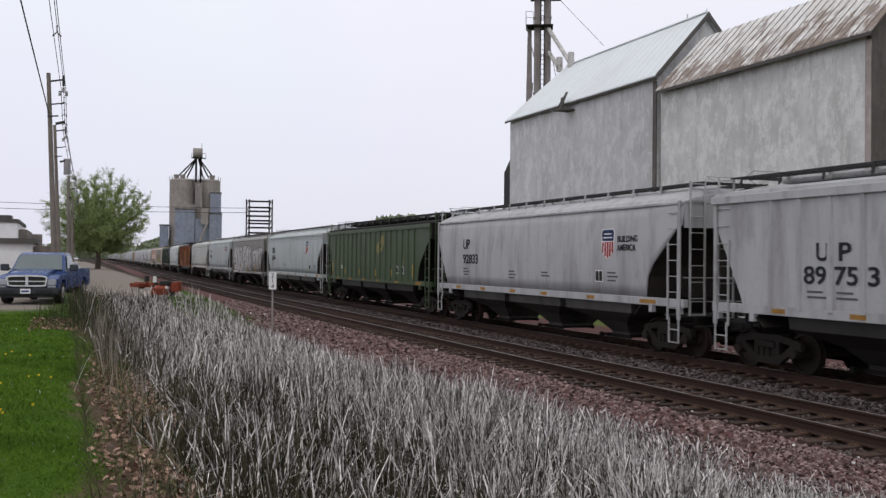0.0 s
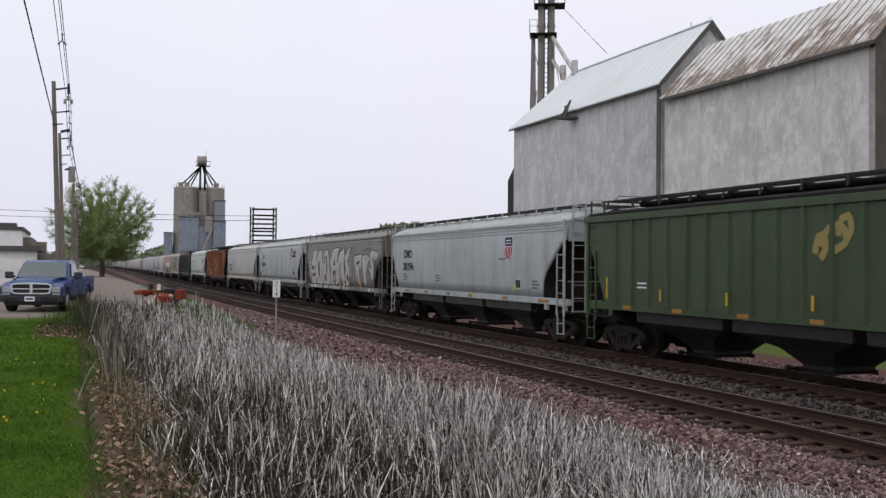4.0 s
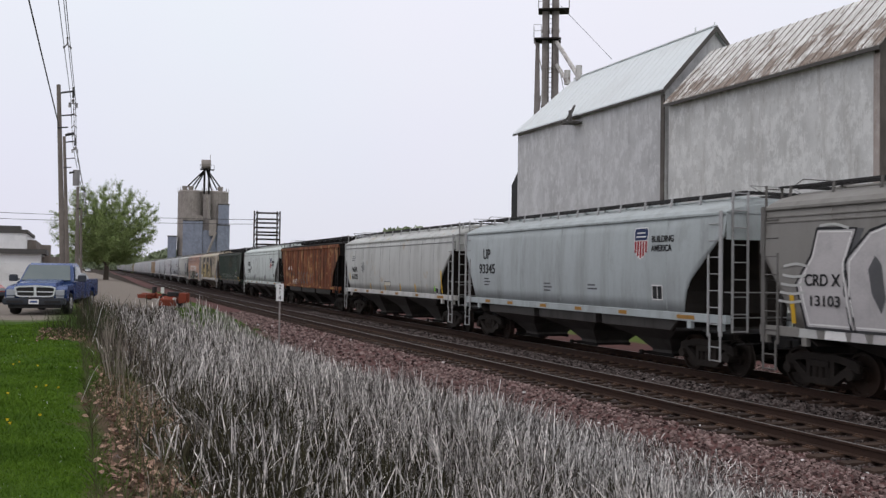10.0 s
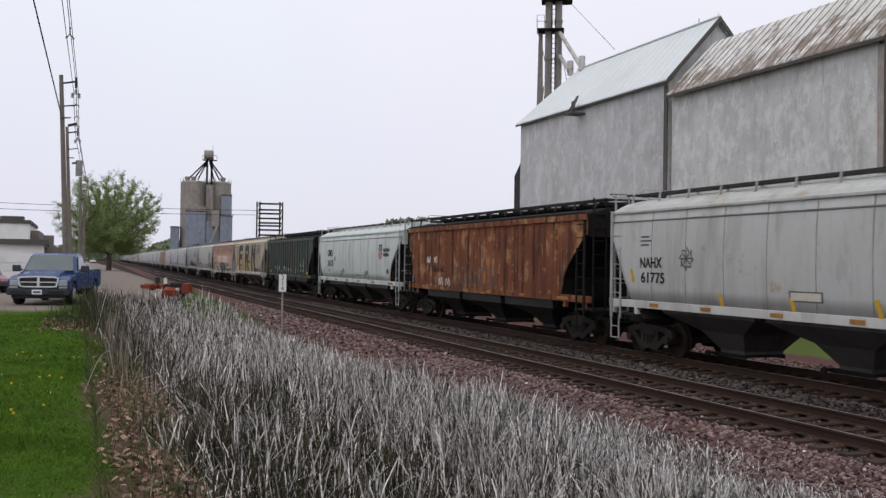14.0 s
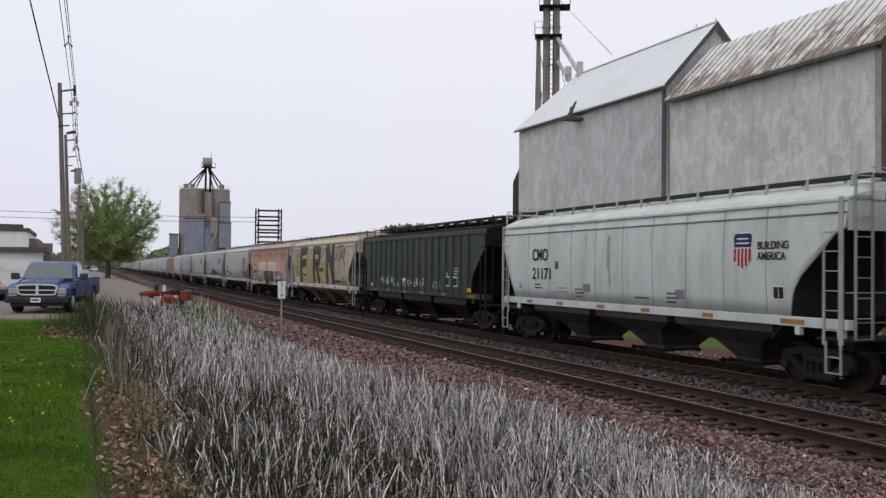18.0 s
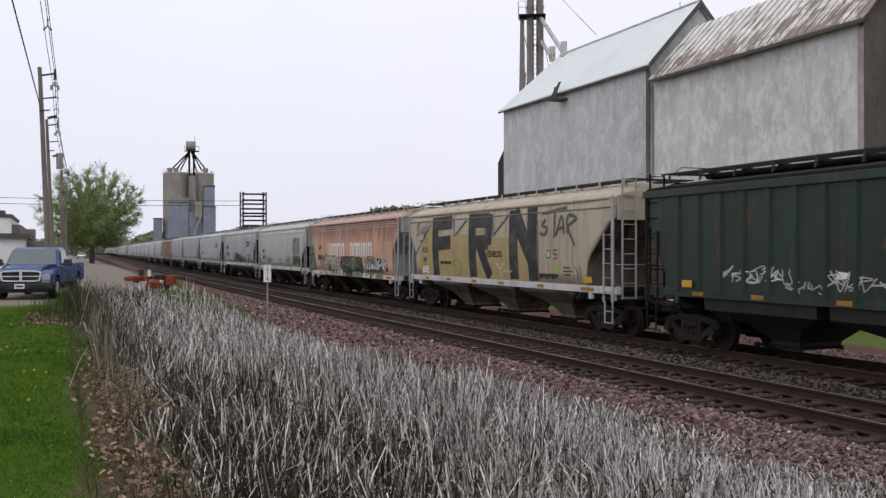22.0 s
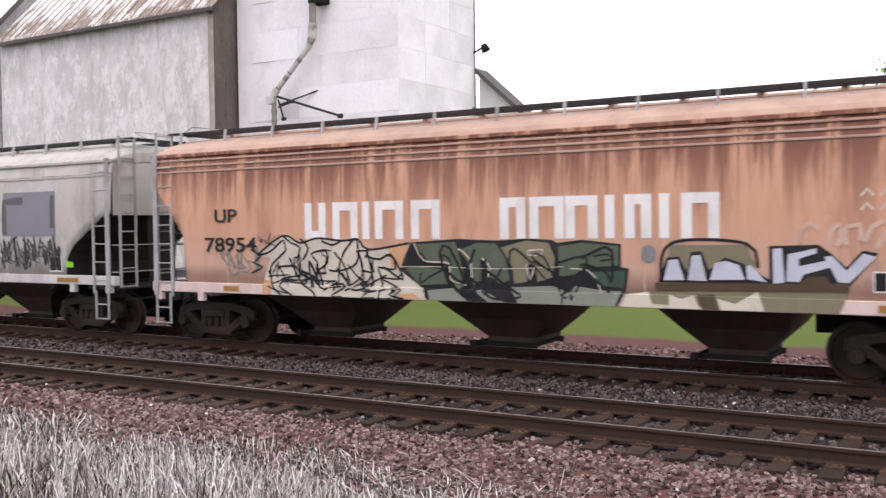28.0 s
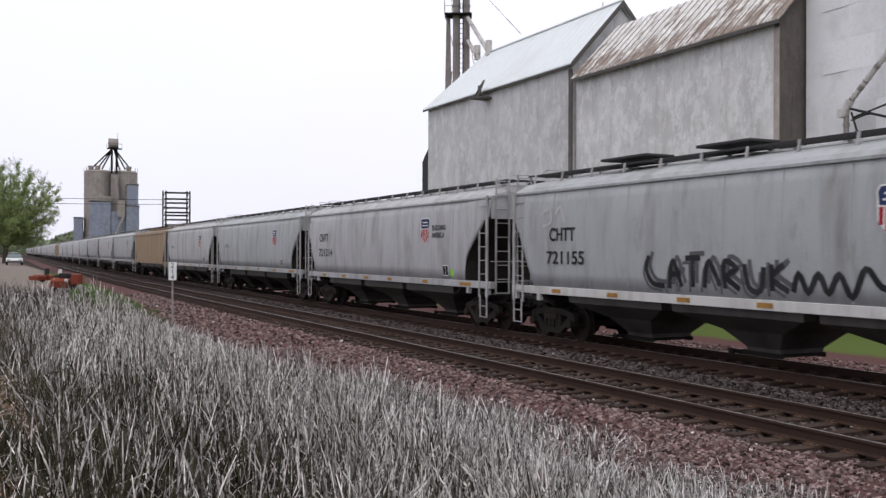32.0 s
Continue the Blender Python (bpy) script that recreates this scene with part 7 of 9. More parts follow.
def small_lines(key, left, z, n=3, w=0.55, ink="smoke"):
    """Small stencilled data, too small to read."""
    for i in range(n):
        patch(key, "stencil_line", rect(left - w * (1.0 if i % 2 else 0.8), left, z - i * 0.11, z - i * 0.11 + 0.045), ink)


def tag_box(key, y, z, s=0.34):
    b = patch(key, "data_plate", rect(y - s * 0.6, y + s * 0.6, z - s / 2, z + s / 2), "white")
    patch(key, "data_field", rect(y - s * 0.52, y - s * 0.05, z - s * 0.42, z + s * 0.42), "black", 0.012, parent=b)
    patch(key, "data_field", rect(y + s * 0.02, y + s * 0.52, z - s * 0.42, z + s * 0.42), "black", 0.012, parent=b)


# the first two grey cars
text("ua", "U", 4.92, 2.50, 0.36, 0.34)
text("ua", "P", 4.32, 2.50, 0.36, 0.32)
text("ua", "89", 5.25, 2.02, 0.36, 0.62)
text("ua", "75", 4.42, 2.02, 0.36, 0.60)
text("ua", "3", 3.58, 2.02, 0.36, 0.28)
small_lines("ua", 5.15, 1.83, 2), small_lines("ua", 4.35, 1.83, 2)
text("ub", "UP", 5.42, 2.87, 0.36, 0.62)
text("ub", "92833", 5.42, 2.32, 0.34, 1.40)
small_lines("ub", 5.4, 2.1)
shield("ub", -5.03, 2.93)
text("ub", "BUILDING", -5.52, 2.98, 0.17, 0.98)
text("ub", "AMERICA", -5.52, 2.74, 0.17, 0.92)
tag_box("ub", -4.55, 2.02), small_lines("ub", -5.0, 2.1), small_lines("ub", 1.4, 2.05), small_lines("ub", -1.0, 2.05, 2)

# the green car: a worn round emblem and yellow marks
for y, z, w in ((-1.45, 3.15, 0.7), (-1.75, 3.35, 0.35), (-1.1, 3.0, 0.3)):
    stroke("green", [(y + w / 2, z - 0.2), (y + w * 0.2, z + 0.15), (y - w * 0.3, z + 0.2), (y - w / 2, z - 0.1), (y, z - 0.3)], 0.16, "gold", name="worn_emblem")
for y, h in ((-6.35, 0.62), (-3.42, 0.34), (-0.98, 0.32), (1.75, 0.30), (4.4, 0.30), (7.0, 0.6)):
    patch("green", "reflector_strip", rect(y - 0.035, y + 0.035, 1.62, 1.62 + h), "yellow", 0.10)
for y in (-3.94, -4.74):
    b = patch("green", "data_plate", rect(y - 0.22, y + 0.22, 1.78, 2.12), "white", 0.012)
    patch("green", "data_field", rect(y - 0.18, y + 0.18, 1.82, 2.08), "black", 0.016, parent=b)
small_lines("green", -4.5, 2.4, 3, 0.5, "gold"), small_lines("green", 5.6, 2.05, 2, 0.6, "white")

text("cmo_a", "CMO", 6.70, 2.87, 0.36, 1.12)
text("cmo_a", "20196", 6.73, 2.32, 0.34, 1.38)
small_lines("cmo_a", 6.7, 2.1)
shield("cmo_a", -4.40, 3.13)
tag_box("cmo_a", -5.17, 1.92), patch("cmo_a", "lime_tag", rect(-4.92, -4.72, 1.68, 1.82), "lime")
small_lines("cmo_a", -3.6, 2.75, 1, 0.7), small_lines("cmo_a", 2.6, 2.1, 3), small_lines("cmo_a", -6.2, 2.0, 3)

text("uc", "UP", 6.10, 2.95, 0.36, 0.62)
text("uc", "93345", 6.42, 2.42, 0.34, 1.40)
small_lines("uc", 6.0, 2.2)
shield("uc", -4.42, 3.28)
text("uc", "BUILDING", -4.92, 3.30, 0.17, 0.98)
text("uc", "AMERICA", -4.92, 3.06, 0.17, 0.92)
tag_box("uc", -5.2, 1.98, 0.4), small_lines("uc", 1.2, 2.1), small_lines("uc", -1.6, 2.1, 2)

# the dull car with big silver letters, each over its own black shade
SILVER, HOLES = [], []
SILVER.append([(6.25, 3.44), (5.29, 3.41), (5.53, 2.69), (5.34, 1.38), (6.54, 1.38), (6.78, 2.3), (6.38, 2.89)])
SILVER.append([(5.41, 2.78), (4.86, 3.35), (4.46, 3.47), (4.09, 3.14), (3.88, 2.32), (3.83, 1.38), (5.3, 1.38), (5.44, 2.12)])
SILVER.append([(3.88, 2.32), (3.66, 3.04), (3.21, 3.43), (2.8, 3.47), (2.43, 3.11), (2.18, 2.33), (1.99, 1.38), (3.52, 1.38), (3.96, 1.95)])
SILVER.append([(1.66, 2.84), (1.3, 3.48), (0.84, 3.5), (0.18, 3.54), (0.24, 3.35), (0.55, 3.19), (0.52, 2.83), (0.26, 2.42), (0.34, 1.38), (0.92, 1.38), (0.83, 2.01), (1.42, 2.03), (1.48, 1.38), (1.99, 1.38), (1.76, 2.33), (2.04, 2.8), (1.9, 3.02)])
SILVER.append([(0.2, 2.83), (-0.01, 3.23), (-0.92, 3.5), (-0.9, 2.66), (-1.04, 1.89), (-1.3, 1.38), (-0.65, 1.38), (-0.44, 1.87), (-0.4, 2.87), (-0.14, 2.34), (-0.05, 1.38), (0.34, 1.38), (0.26, 2.34)])
SILVER.append([(-1.29, 3.03), (-1.94, 3.47), (-2.25, 3.53), (-2.07, 3.25), (-1.67, 2.81), (-1.97, 2.43), (-2.02, 2.06), (-1.84, 1.38), (-1.25, 1.38), (-1.19, 1.81), (-1.32, 2.2), (-1.49, 2.35), (-1.21, 2.66)])
SILVER.append([(-2.95, 2.87), (-3.19, 3.04), (-4.58, 3.13), (-4.39, 2.85), (-4.33, 2.34), (-4.11, 2.58), (-3.89, 2.23), (-4.01, 1.47), (-3.84, 1.53), (-3.60, 2.30), (-3.49, 1.73), (-3.31, 2.22)])
SILVER.append([(-4.49, 2.91), (-4.81, 3.08), (-5.12, 3.10), (-4.97, 2.57), (-5.47, 3.08), (-5.91, 2.86), (-5.43, 2.57), (-5.13, 1.98), (-5.18, 1.49), (-4.92, 1.51), (-4.66, 2.10)])
SILVER.append([(-5.86, 3.12), (-6.19, 3.30), (-6.83, 3.24), (-6.96, 3.09), (-7.22, 3.21), (-7.33, 3.04), (-7.05, 2.87), (-6.79, 2.57), (-6.74, 2.91), (-6.38, 2.95), (-6.15, 2.89), (-6.47, 2.45), (-6.52, 2.08), (-6.29, 1.70), (-6.01, 2.13), (-5.72, 2.25), (-5.67, 2.48), (-6.10, 2.26), (-6.24, 2.45), (-5.91, 2.76)])
HOLES.append([(4.73, 2.87), (4.57, 2.69), (4.48, 2.03), (4.6, 1.75), (4.81, 2.12), (4.9, 2.59)])
HOLES.append([(1.1, 3.0), (0.83, 2.52), (1.32, 2.52)])
HOLES.append([(1.42, 2.2), (0.8, 2.24), (0.83, 1.99), (1.45, 1.98)])
HOLES.append([(-1.49, 1.97), (-1.81, 2.01), (-1.9, 1.64), (-1.55, 1.71)])
HOLES.append([(-0.82, 1.65), (-1.44, 1.62), (-1.22, 1.38)])
HOLES.append([(-2.28, 3.53), (-2.38, 3.42), (-1.83, 2.81), (-2.02, 2.42), (-1.92, 2.42), (-1.67, 2.79), (-2.07, 3.25)])
HOLES.append([(-3.43, 2.68), (-4.11, 2.80), (-4.06, 2.64), (-3.49, 2.51)])
for n, s in enumerate(SILVER):
    if n < 6:                                                                 # the first letters crowd one another
        cy = sum(p[0] for p in s) / len(s)
        s = [(cy + (y - cy) * 1.10, z) for y, z in s]
    cy, cz = sum(p[0] for p in s) / len(s), sum(p[1] for p in s) / len(s)
    if n < 6:
        patch("crdx", "letter_shade", [(cy + (y - cy) * 1.10 - 0.10, min(max(cz + (z - cz) * 1.05 - 0.05, 1.37), 3.56)) for y, z in s], "smoke", 0.007)
    a = patch("crdx", "silver_letter", s, "silver", 0.012)
    stroke("crdx", s + s[:1], 0.055, "black", 0.014, True, parent=a)
    stroke("crdx", [(cy + (y - cy) * 0.86, cz + (z - cz) * 0.93) for y, z in s + s[:1]], 0.035, "white", 0.017, True, parent=a)
for s in HOLES:
    patch("crdx", "letter_hole", s, "smoke", 0.019)
stroke("crdx", [(3.54, 2.59), (3.24, 2.98), (2.94, 3.02), (2.75, 2.77), (2.75, 2.33), (2.89, 1.93), (3.15, 1.79), (3.49, 1.9)], 0.13, "smoke", 0.020)
stroke("crdx", [(3.38, 2.21), (3.46, 2.5), (3.27, 2.73), (3.01, 2.7), (2.86, 2.41), (2.93, 2.06)], 0.05, "smoke", 0.020)
stroke("crdx", [(3.49, 1.83), (3.3, 1.71), (3.07, 1.65), (2.85, 1.74)], 0.14, "smoke", 0.020)
# drips and rays of thin white between the letters
for a, b in (
    ((-1.78, 2.99), (-2.2, 3.04)),
    ((-1.83, 2.85), (-2.25, 2.91)),
    ((-1.96, 2.58), (-2.35, 2.63)),
    ((-1.97, 2.45), (-2.36, 2.49)),
    ((-1.98, 2.31), (-2.37, 2.36)),
    ((-1.99, 2.18), (-2.38, 2.23)),
    ((-2.0, 2.04), (-2.39, 2.09)),
    ((-2.01, 1.91), (-2.4, 1.96)),
    ((-1.31, 3.11), (-1.0, 3.05)),
    ((-1.31, 3.03), (-1.0, 2.97)),
    ((-1.31, 2.95), (-1.01, 2.89)),
    ((1.4, 3.31), (1.74, 3.29)),
    ((1.43, 3.2), (1.77, 3.17)),
    ((1.46, 3.08), (1.8, 3.05)),
    ((1.5, 2.96), (1.84, 2.93)),
    ((4.37, 3.39), (3.89, 3.38)),
    ((4.33, 3.28), (3.85, 3.27)),
    ((4.29, 3.17), (3.81, 3.16)),
    ((4.25, 3.05), (3.77, 3.05)),
    ((0.58, 3.03), (0.3, 3.12)),
    ((0.55, 2.91), (0.27, 3.01)),
    ((0.52, 2.8), (0.24, 2.89)),
    ((-0.2, 2.15), (-0.37, 2.19)),
    ((-0.2, 2.06), (-0.37, 2.09)),
    ((-0.2, 1.96), (-0.38, 2.0)),
    ((-0.2, 1.87), (-0.38, 1.9)),
    ((1.38, 1.9), (0.96, 1.94)),
    ((1.38, 1.78), (0.96, 1.82)),
    ((1.38, 1.66), (0.96, 1.71)),
    ((1.38, 1.54), (0.95, 1.59)),
    ((1.38, 1.42), (0.95, 1.47)),
    ((6.46, 2.65), (7.21, 2.66)),
    ((6.51, 2.48), (7.25, 2.48)),
    ((6.55, 2.3), (7.3, 2.29)),
    ((6.59, 2.12), (7.34, 2.11)),
    ((6.64, 1.94), (7.39, 1.93)),
    ((5.41, 3.42), (6.2, 3.49)),
):
    k = 0.06 if a[1] < b[1] else -0.04
    stroke("crdx", [a, ((a[0] + b[0]) / 2, (a[1] + b[1]) / 2 + k), b], 0.055, "pale_grey", 0.021)
scribble("crdx", -4.3, -5.9, 3.2, 3.5, 5, "smoke", 44, 0.025)
scribble("crdx", -6.6, -7.0, 2.0, 2.9, 3, "smoke", 45, 0.05)
text("crdx", "CRD X", 6.59, 2.26, 0.24, 0.98).location.x -= 0.014
text("crdx", "13103", 6.5, 1.85, 0.21, 0.81).location.x -= 0.014
small_lines("crdx", 5.80, 1.65, 2, 0.4), small_lines("crdx", -2.3, 1.56, 2, 0.6), small_lines("crdx", -3.0, 1.30, 2, 0.7)
for y, z in ((6.95, 1.75), (3.15, 1.70), (-0.30, 1.55), (-4.2, 1.6)):
    stroke("crdx", [(y, z - 0.3), (y + 0.04, z + 0.35)], 0.13, "yellow", 0.021, True)
for y0, y1, ink in ((6.81, 6.26, 'pale_grey'), (6.08, 5.47, 'white'), (5.38, 4.96, 'silver'), (4.83, 4.11, 'silver'), (3.99, 3.67, 'smoke'), (3.64, 2.63, 'silver'), (2.59, 2.41, 'smoke'), (2.38, 1.82, 'silver'), (1.72, 1.21, 'pale_grey'), (1.15, 0.69, 'silver'), (0.63, 0.22, 'pale_grey'), (0.13, -0.14, 'silver'), (-0.32, -0.56, 'smoke'), (-0.59, -1.1, 'silver'), (-1.16, -1.33, 'smoke'), (-1.38, -1.79, 'silver')):
    patch("crdx", "silver_block", [(y0, 1.17), (y1, 1.17), (y1 + 0.06, 1.355), (y0 - 0.03, 1.355)], ink, 0.006)
for y, w, z in ((-5.55, 0.28, 1.25), (-6.25, 0.14, 1.25)):
    patch("crdx", "white_square", rect(y - w, y, z - 0.07, z + 0.08), "white", 0.008)
for y, z in ((-6.95, 2.75), (-6.75, 2.12)):
    stroke("crdx", [(y + 0.2, z), (y + 0.1, z + 0.22), (y - 0.16, z + 0.16), (y - 0.16, z - 0.14), (y + 0.06, z - 0.16), (y + 0.08, z + 0.06), (y - 0.05, z + 0.02)], 0.05, "smoke", 0.012)

# the stained beige car
text("nahx", "NAHX", 6.62, 2.40, 0.27, 1.0)
text("nahx", "61775", 6.58, 2.0, 0.27, 1.08)
small_lines("nahx", 6.6, 3.2, 3, 0.5)
for i in range(8):
    a = i * 0.785
    stroke("nahx", [(4.54, 2.64), (4.54 + 0.30 * math.cos(a), 2.64 + 0.30 * math.sin(a)), (4.54 + 0.2 * math.cos(a + 0.6), 2.64 + 0.2 * math.sin(a + 0.6))], 0.035, "smoke")
for y, z0, z1 in ((-6.87, 1.55, 2.5), (-3.64, 1.5, 1.9), (-1.54, 1.5, 1.85), (0.79, 1.5, 1.8), (3.2, 1.5, 1.8), (7.0, 2.0, 2.35)):
    stroke("nahx", [(y + 0.06, z1), (y - 0.05, z0)], 0.12, "yellow", 0.01, True)
tag_box("nahx", -6.3, 1.66, 0.26), patch("nahx", "lime_tag", rect(-6.15, -6.0, 1.62, 1.84), "lime")
b = patch("nahx", "stencil_frame", rect(-0.1, 0.9, 1.72, 1.95), "smoke")
patch("nahx", "stencil_field", rect(-0.05, 0.85, 1.75, 1.92), "cream", 0.011, parent=b)

# the rusted car
text("rusty", "NA", 5.62, 2.45, 0.26, 0.5, "white")
text("rusty", "HX", 4.75, 2.45, 0.26, 0.5, "white")
for w, y in (("10", 5.55), ("06", 4.72), ("60", 3.95)):
    text("rusty", w, y, 2.05, 0.28, 0.5, "black")
for y, k in ((3.95, 0), (3.15, 1)):
    stroke("rusty", [(y + 0.2, 1.5), (y + 0.15, 1.8), (y - 0.05, 1.55), (y - 0.1, 1.85), (y - 0.25, 1.6), (y - 0.2, 1.5)], 0.05, "white", 0.012)
for y in (2.5, 1.6, 0.7, -0.2, -1.3):
    stroke("rusty", [(y + 0.3, 2.3), (y + 0.1, 1.8), (y - 0.2, 1.6), (y - 0.35, 2.0), (y - 0.1, 2.3), (y + 0.2, 2.0), (y + 0.1, 1.55)], 0.07, "smoke", 0.012)

text("cmo_b", "CMO", 5.46, 2.76, 0.38, 1.10)
text("cmo_b", "21171", 5.44, 2.15, 0.36, 1.28)
small_lines("cmo_b", 5.3, 1.95, 2), small_lines("cmo_b", 2.6, 1.85, 3), small_lines("cmo_b", -2.2, 1.85, 3)
patch("cmo_b", "grey_square", rect(3.62, 3.86, 2.48, 2.72), "smoke")
patch("cmo_b", "grey_square", rect(1.66, 2.10, 1.80, 2.04), "grey")
patch("cmo_b", "grey_square", rect(-3.0, -2.6, 1.75, 1.98), "grey")
shield("cmo_b", -5.22, 2.92)
text("cmo_b", "BUILDING", -5.72, 2.96, 0.17, 0.98)
text("cmo_b", "AMERICA", -5.72, 2.72, 0.17, 0.92)
tag_box("cmo_b", -6.4, 2.0, 0.3)
small_lines("cmo_b", 6.5, 1.95, 2, 0.25, "grey"), small_lines("cmo_b", 3.7, 1.86, 2, 0.7, "mint_dirt"), small_lines("cmo_b", -0.7, 1.70, 1, 0.9)
for y, z0, z1, w in ((0.55, 2.0, 2.95, 0.10), (0.62, 2.5, 3.45, 0.16), (1.9, 3.0, 3.5, 0.05), (-1.5, 3.0, 3.5, 0.05)):
    stroke("cmo_b", [(y, z1), (y + 0.03, (z0 + z1) / 2), (y, z0)], w, "mint_dirt", 0.004, name="dirt_run")

# the dark green car: a worn emblem patch and chalky tags
for y, z in ((-0.35, 2.9), (-0.75, 3.1), (-0.05, 2.7), (-0.9, 3.4)):
    stroke("dgreen", [(y + 0.3, z - 0.25), (y + 0.1, z + 0.2), (y - 0.25, z + 0.25), (y - 0.3, z - 0.15), (y, z - 0.3)], 0.26, "brown", 0.007, name="worn_emblem")
scribble("dgreen", 4.9, 2.6, 1.72, 2.10, 7, "pale_grey", 51, 0.030)
scribble("dgreen", 4.6, 2.9, 1.70, 2.05, 6, "white", 53, 0.022)
scribble("dgreen", 2.9, 1.9, 1.52, 1.80, 6, "pale_grey", 54, 0.022)
scribble("dgreen", 1.7, 0.3, 1.60, 2.05, 5, "pale_grey", 55, 0.030)
scribble("dgreen", 0.2, -1.4, 1.58, 2.05, 6, "white", 52, 0.026)
scribble("dgreen", -2.2, -3.2, 1.58, 2.05, 5, "pale_grey", 56, 0.030)
patch("dgreen", "chalk_patch", [(1.55, 1.85), (1.25, 1.88), (1.2, 2.0), (1.45, 2.02)], "white", 0.012)
for y in (-4.09, -4.95):
    b = patch("dgreen", "data_plate", rect(y - 0.24, y + 0.24, 1.74, 2.14), "white", 0.012)
    patch("dgreen", "data_field", rect(y - 0.20, y + 0.20, 1.78, 2.10), "black", 0.016, parent=b)
patch("dgreen", "lime_tag", rect(-4.12, -3.95, 2.16, 2.30), "lime")
for y in (-6.6, 6.2):
    patch("dgreen", "reflector_strip", rect(y - 0.2, y + 0.2, 1.55, 1.72), "yellow", 0.10)
small_lines("dgreen", -4.8, 2.45, 3, 0.5, "silver")

# the tan car with three huge black letters
for loop in (rect(4.95, 1.6, 1.43, 3.05), rect(1.4, -0.2, 1.43, 3.2), rect(-0.2, -3.4, 1.43, 2.9), [(6.95, 1.72), (6.7, 1.44), (4.9, 1.44), (4.9, 3.5), (5.5, 3.45), (6.9, 2.45)]):
    patch("tan", "yellow_field", loop, "ochre", 0.006)
for pts in ([(5.05, 1.45), (5.15, 3.80)], [(5.15, 3.52), (3.42, 3.56)], [(4.9, 2.72), (3.5, 2.78)],
            [(1.35, 1.48), (1.45, 3.82)], [(1.4, 3.56), (-0.05, 3.52)], [(-0.05, 3.75), (0.0, 2.65)], [(1.3, 2.72), (0.0, 2.75)], [(0.75, 2.65), (-0.10, 1.50)],
            [(-2.05, 1.48), (-2.0, 3.82)], [(-2.05, 3.75), (-3.45, 2.10)], [(-3.45, 1.46), (-3.35, 3.85)]):
    stroke("tan", pts, 0.66 if abs(pts[0][1] - pts[1][1]) > 1.5 else 0.54, "faded", 0.012, True, "letter_stroke")
for pts in ([(3.3, 3.7), (3.1, 3.0), (2.0, 3.6)], [(-0.3, 3.6), (-0.45, 3.0), (-1.7, 3.7)], [(7.35, 2.3), (5.7, 3.5)]):
    stroke("tan", pts, 0.075, "smoke", 0.016, True)
for pts in ([(-4.05, 3.62), (-5.6, 3.75)], [(-4.3, 3.42), (-4.05, 3.25), (-4.4, 3.15), (-4.25, 2.95), (-3.95, 3.0)], [(-4.85, 3.7), (-4.9, 2.85)], [(-5.0, 2.9), (-5.3, 3.5), (-5.5, 2.95)], [(-5.05, 3.1), (-5.5, 3.15)], [(-5.7, 2.95), (-5.7, 3.5), (-6.2, 3.4), (-5.75, 3.15), (-6.15, 2.6)]):
    stroke("tan", pts, 0.10, "smoke", 0.014)
for pts in ([(7.3, 3.55), (6.6, 3.7)], [(7.1, 3.50), (7.3, 3.45), (7.28, 3.34), (7.12, 3.27), (7.1, 3.16), (7.32, 3.10)], [(7.0, 3.6), (6.95, 3.1)], [(6.78, 3.1), (6.65, 3.45), (6.5, 3.1)], [(6.74, 3.22), (6.55, 3.24)], [(6.42, 3.0), (6.40, 3.42), (6.18, 3.38), (6.22, 3.22), (6.40, 3.20), (6.08, 2.75)], [(6.9, 2.85), (6.5, 2.88)]):
    stroke("tan", pts, 0.05, "smoke", 0.014)
text("tan", "FCTX", 6.55, 2.38, 0.20, 0.62, "smoke")
text("tan", "405", 6.5, 2.0, 0.20, 0.42, "smoke")
text("tan", "EDNECKS", 0.05, 2.22, 0.22, 1.15)
text("tan", "armers", 4.55, 1.92, 0.17, 1.05)
patch("tan", "white_panel", rect(5.95, 6.60, 1.50, 1.80), "white"), small_lines("tan", 6.5, 1.72, 3, 0.5)
patch("tan", "yellow_mark", rect(6.7, 7.0, 1.72, 1.92), "yellow"), patch("tan", "yellow_mark", rect(-7.05, -6.55, 1.50, 1.68), "yellow")
stroke("tan", [(2.9, 2.15), (3.25, 1.95), (3.05, 1.55), (2.6, 1.55), (2.45, 1.95), (2.9, 2.15)], 0.025, "smoke", 0.014)
b = patch("tan", "small_frame", rect(-4.62, -4.38, 2.20, 2.46), "smoke")
patch("tan", "small_field", rect(-4.58, -4.42, 2.24, 2.42), "cream", 0.012, parent=b)
stroke("tan", [(-5.05, 2.46), (-4.85, 2.46), (-4.85, 2.33), (-5.05, 2.33), (-5.05, 2.2), (-4.85, 2.2)][::-1], 0.05, "smoke", 0.014, True)
for i in range(9):
    patch("tan", "paint_drip", rect(-3.95 - i * 0.14, -3.85 - i * 0.14, 1.55 + 0.03 * (i % 3), 1.72), "black", 0.014)
for pts in ([(-0.75, 2.02), (-0.85, 1.86), (-1.0, 1.84), (-1.0, 1.55)], [(-1.0, 1.84), (-1.15, 1.88), (-1.2, 2.04)], [(-0.65, 1.98), (-0.80, 1.97)], [(-1.15, 1.98), (-1.32, 1.98)], [(-1.3, 1.72), (-1.5, 1.80), (-1.7, 1.70), (-1.9, 1.78)]):
    stroke("tan", pts, 0.022, "white", 0.016, True)
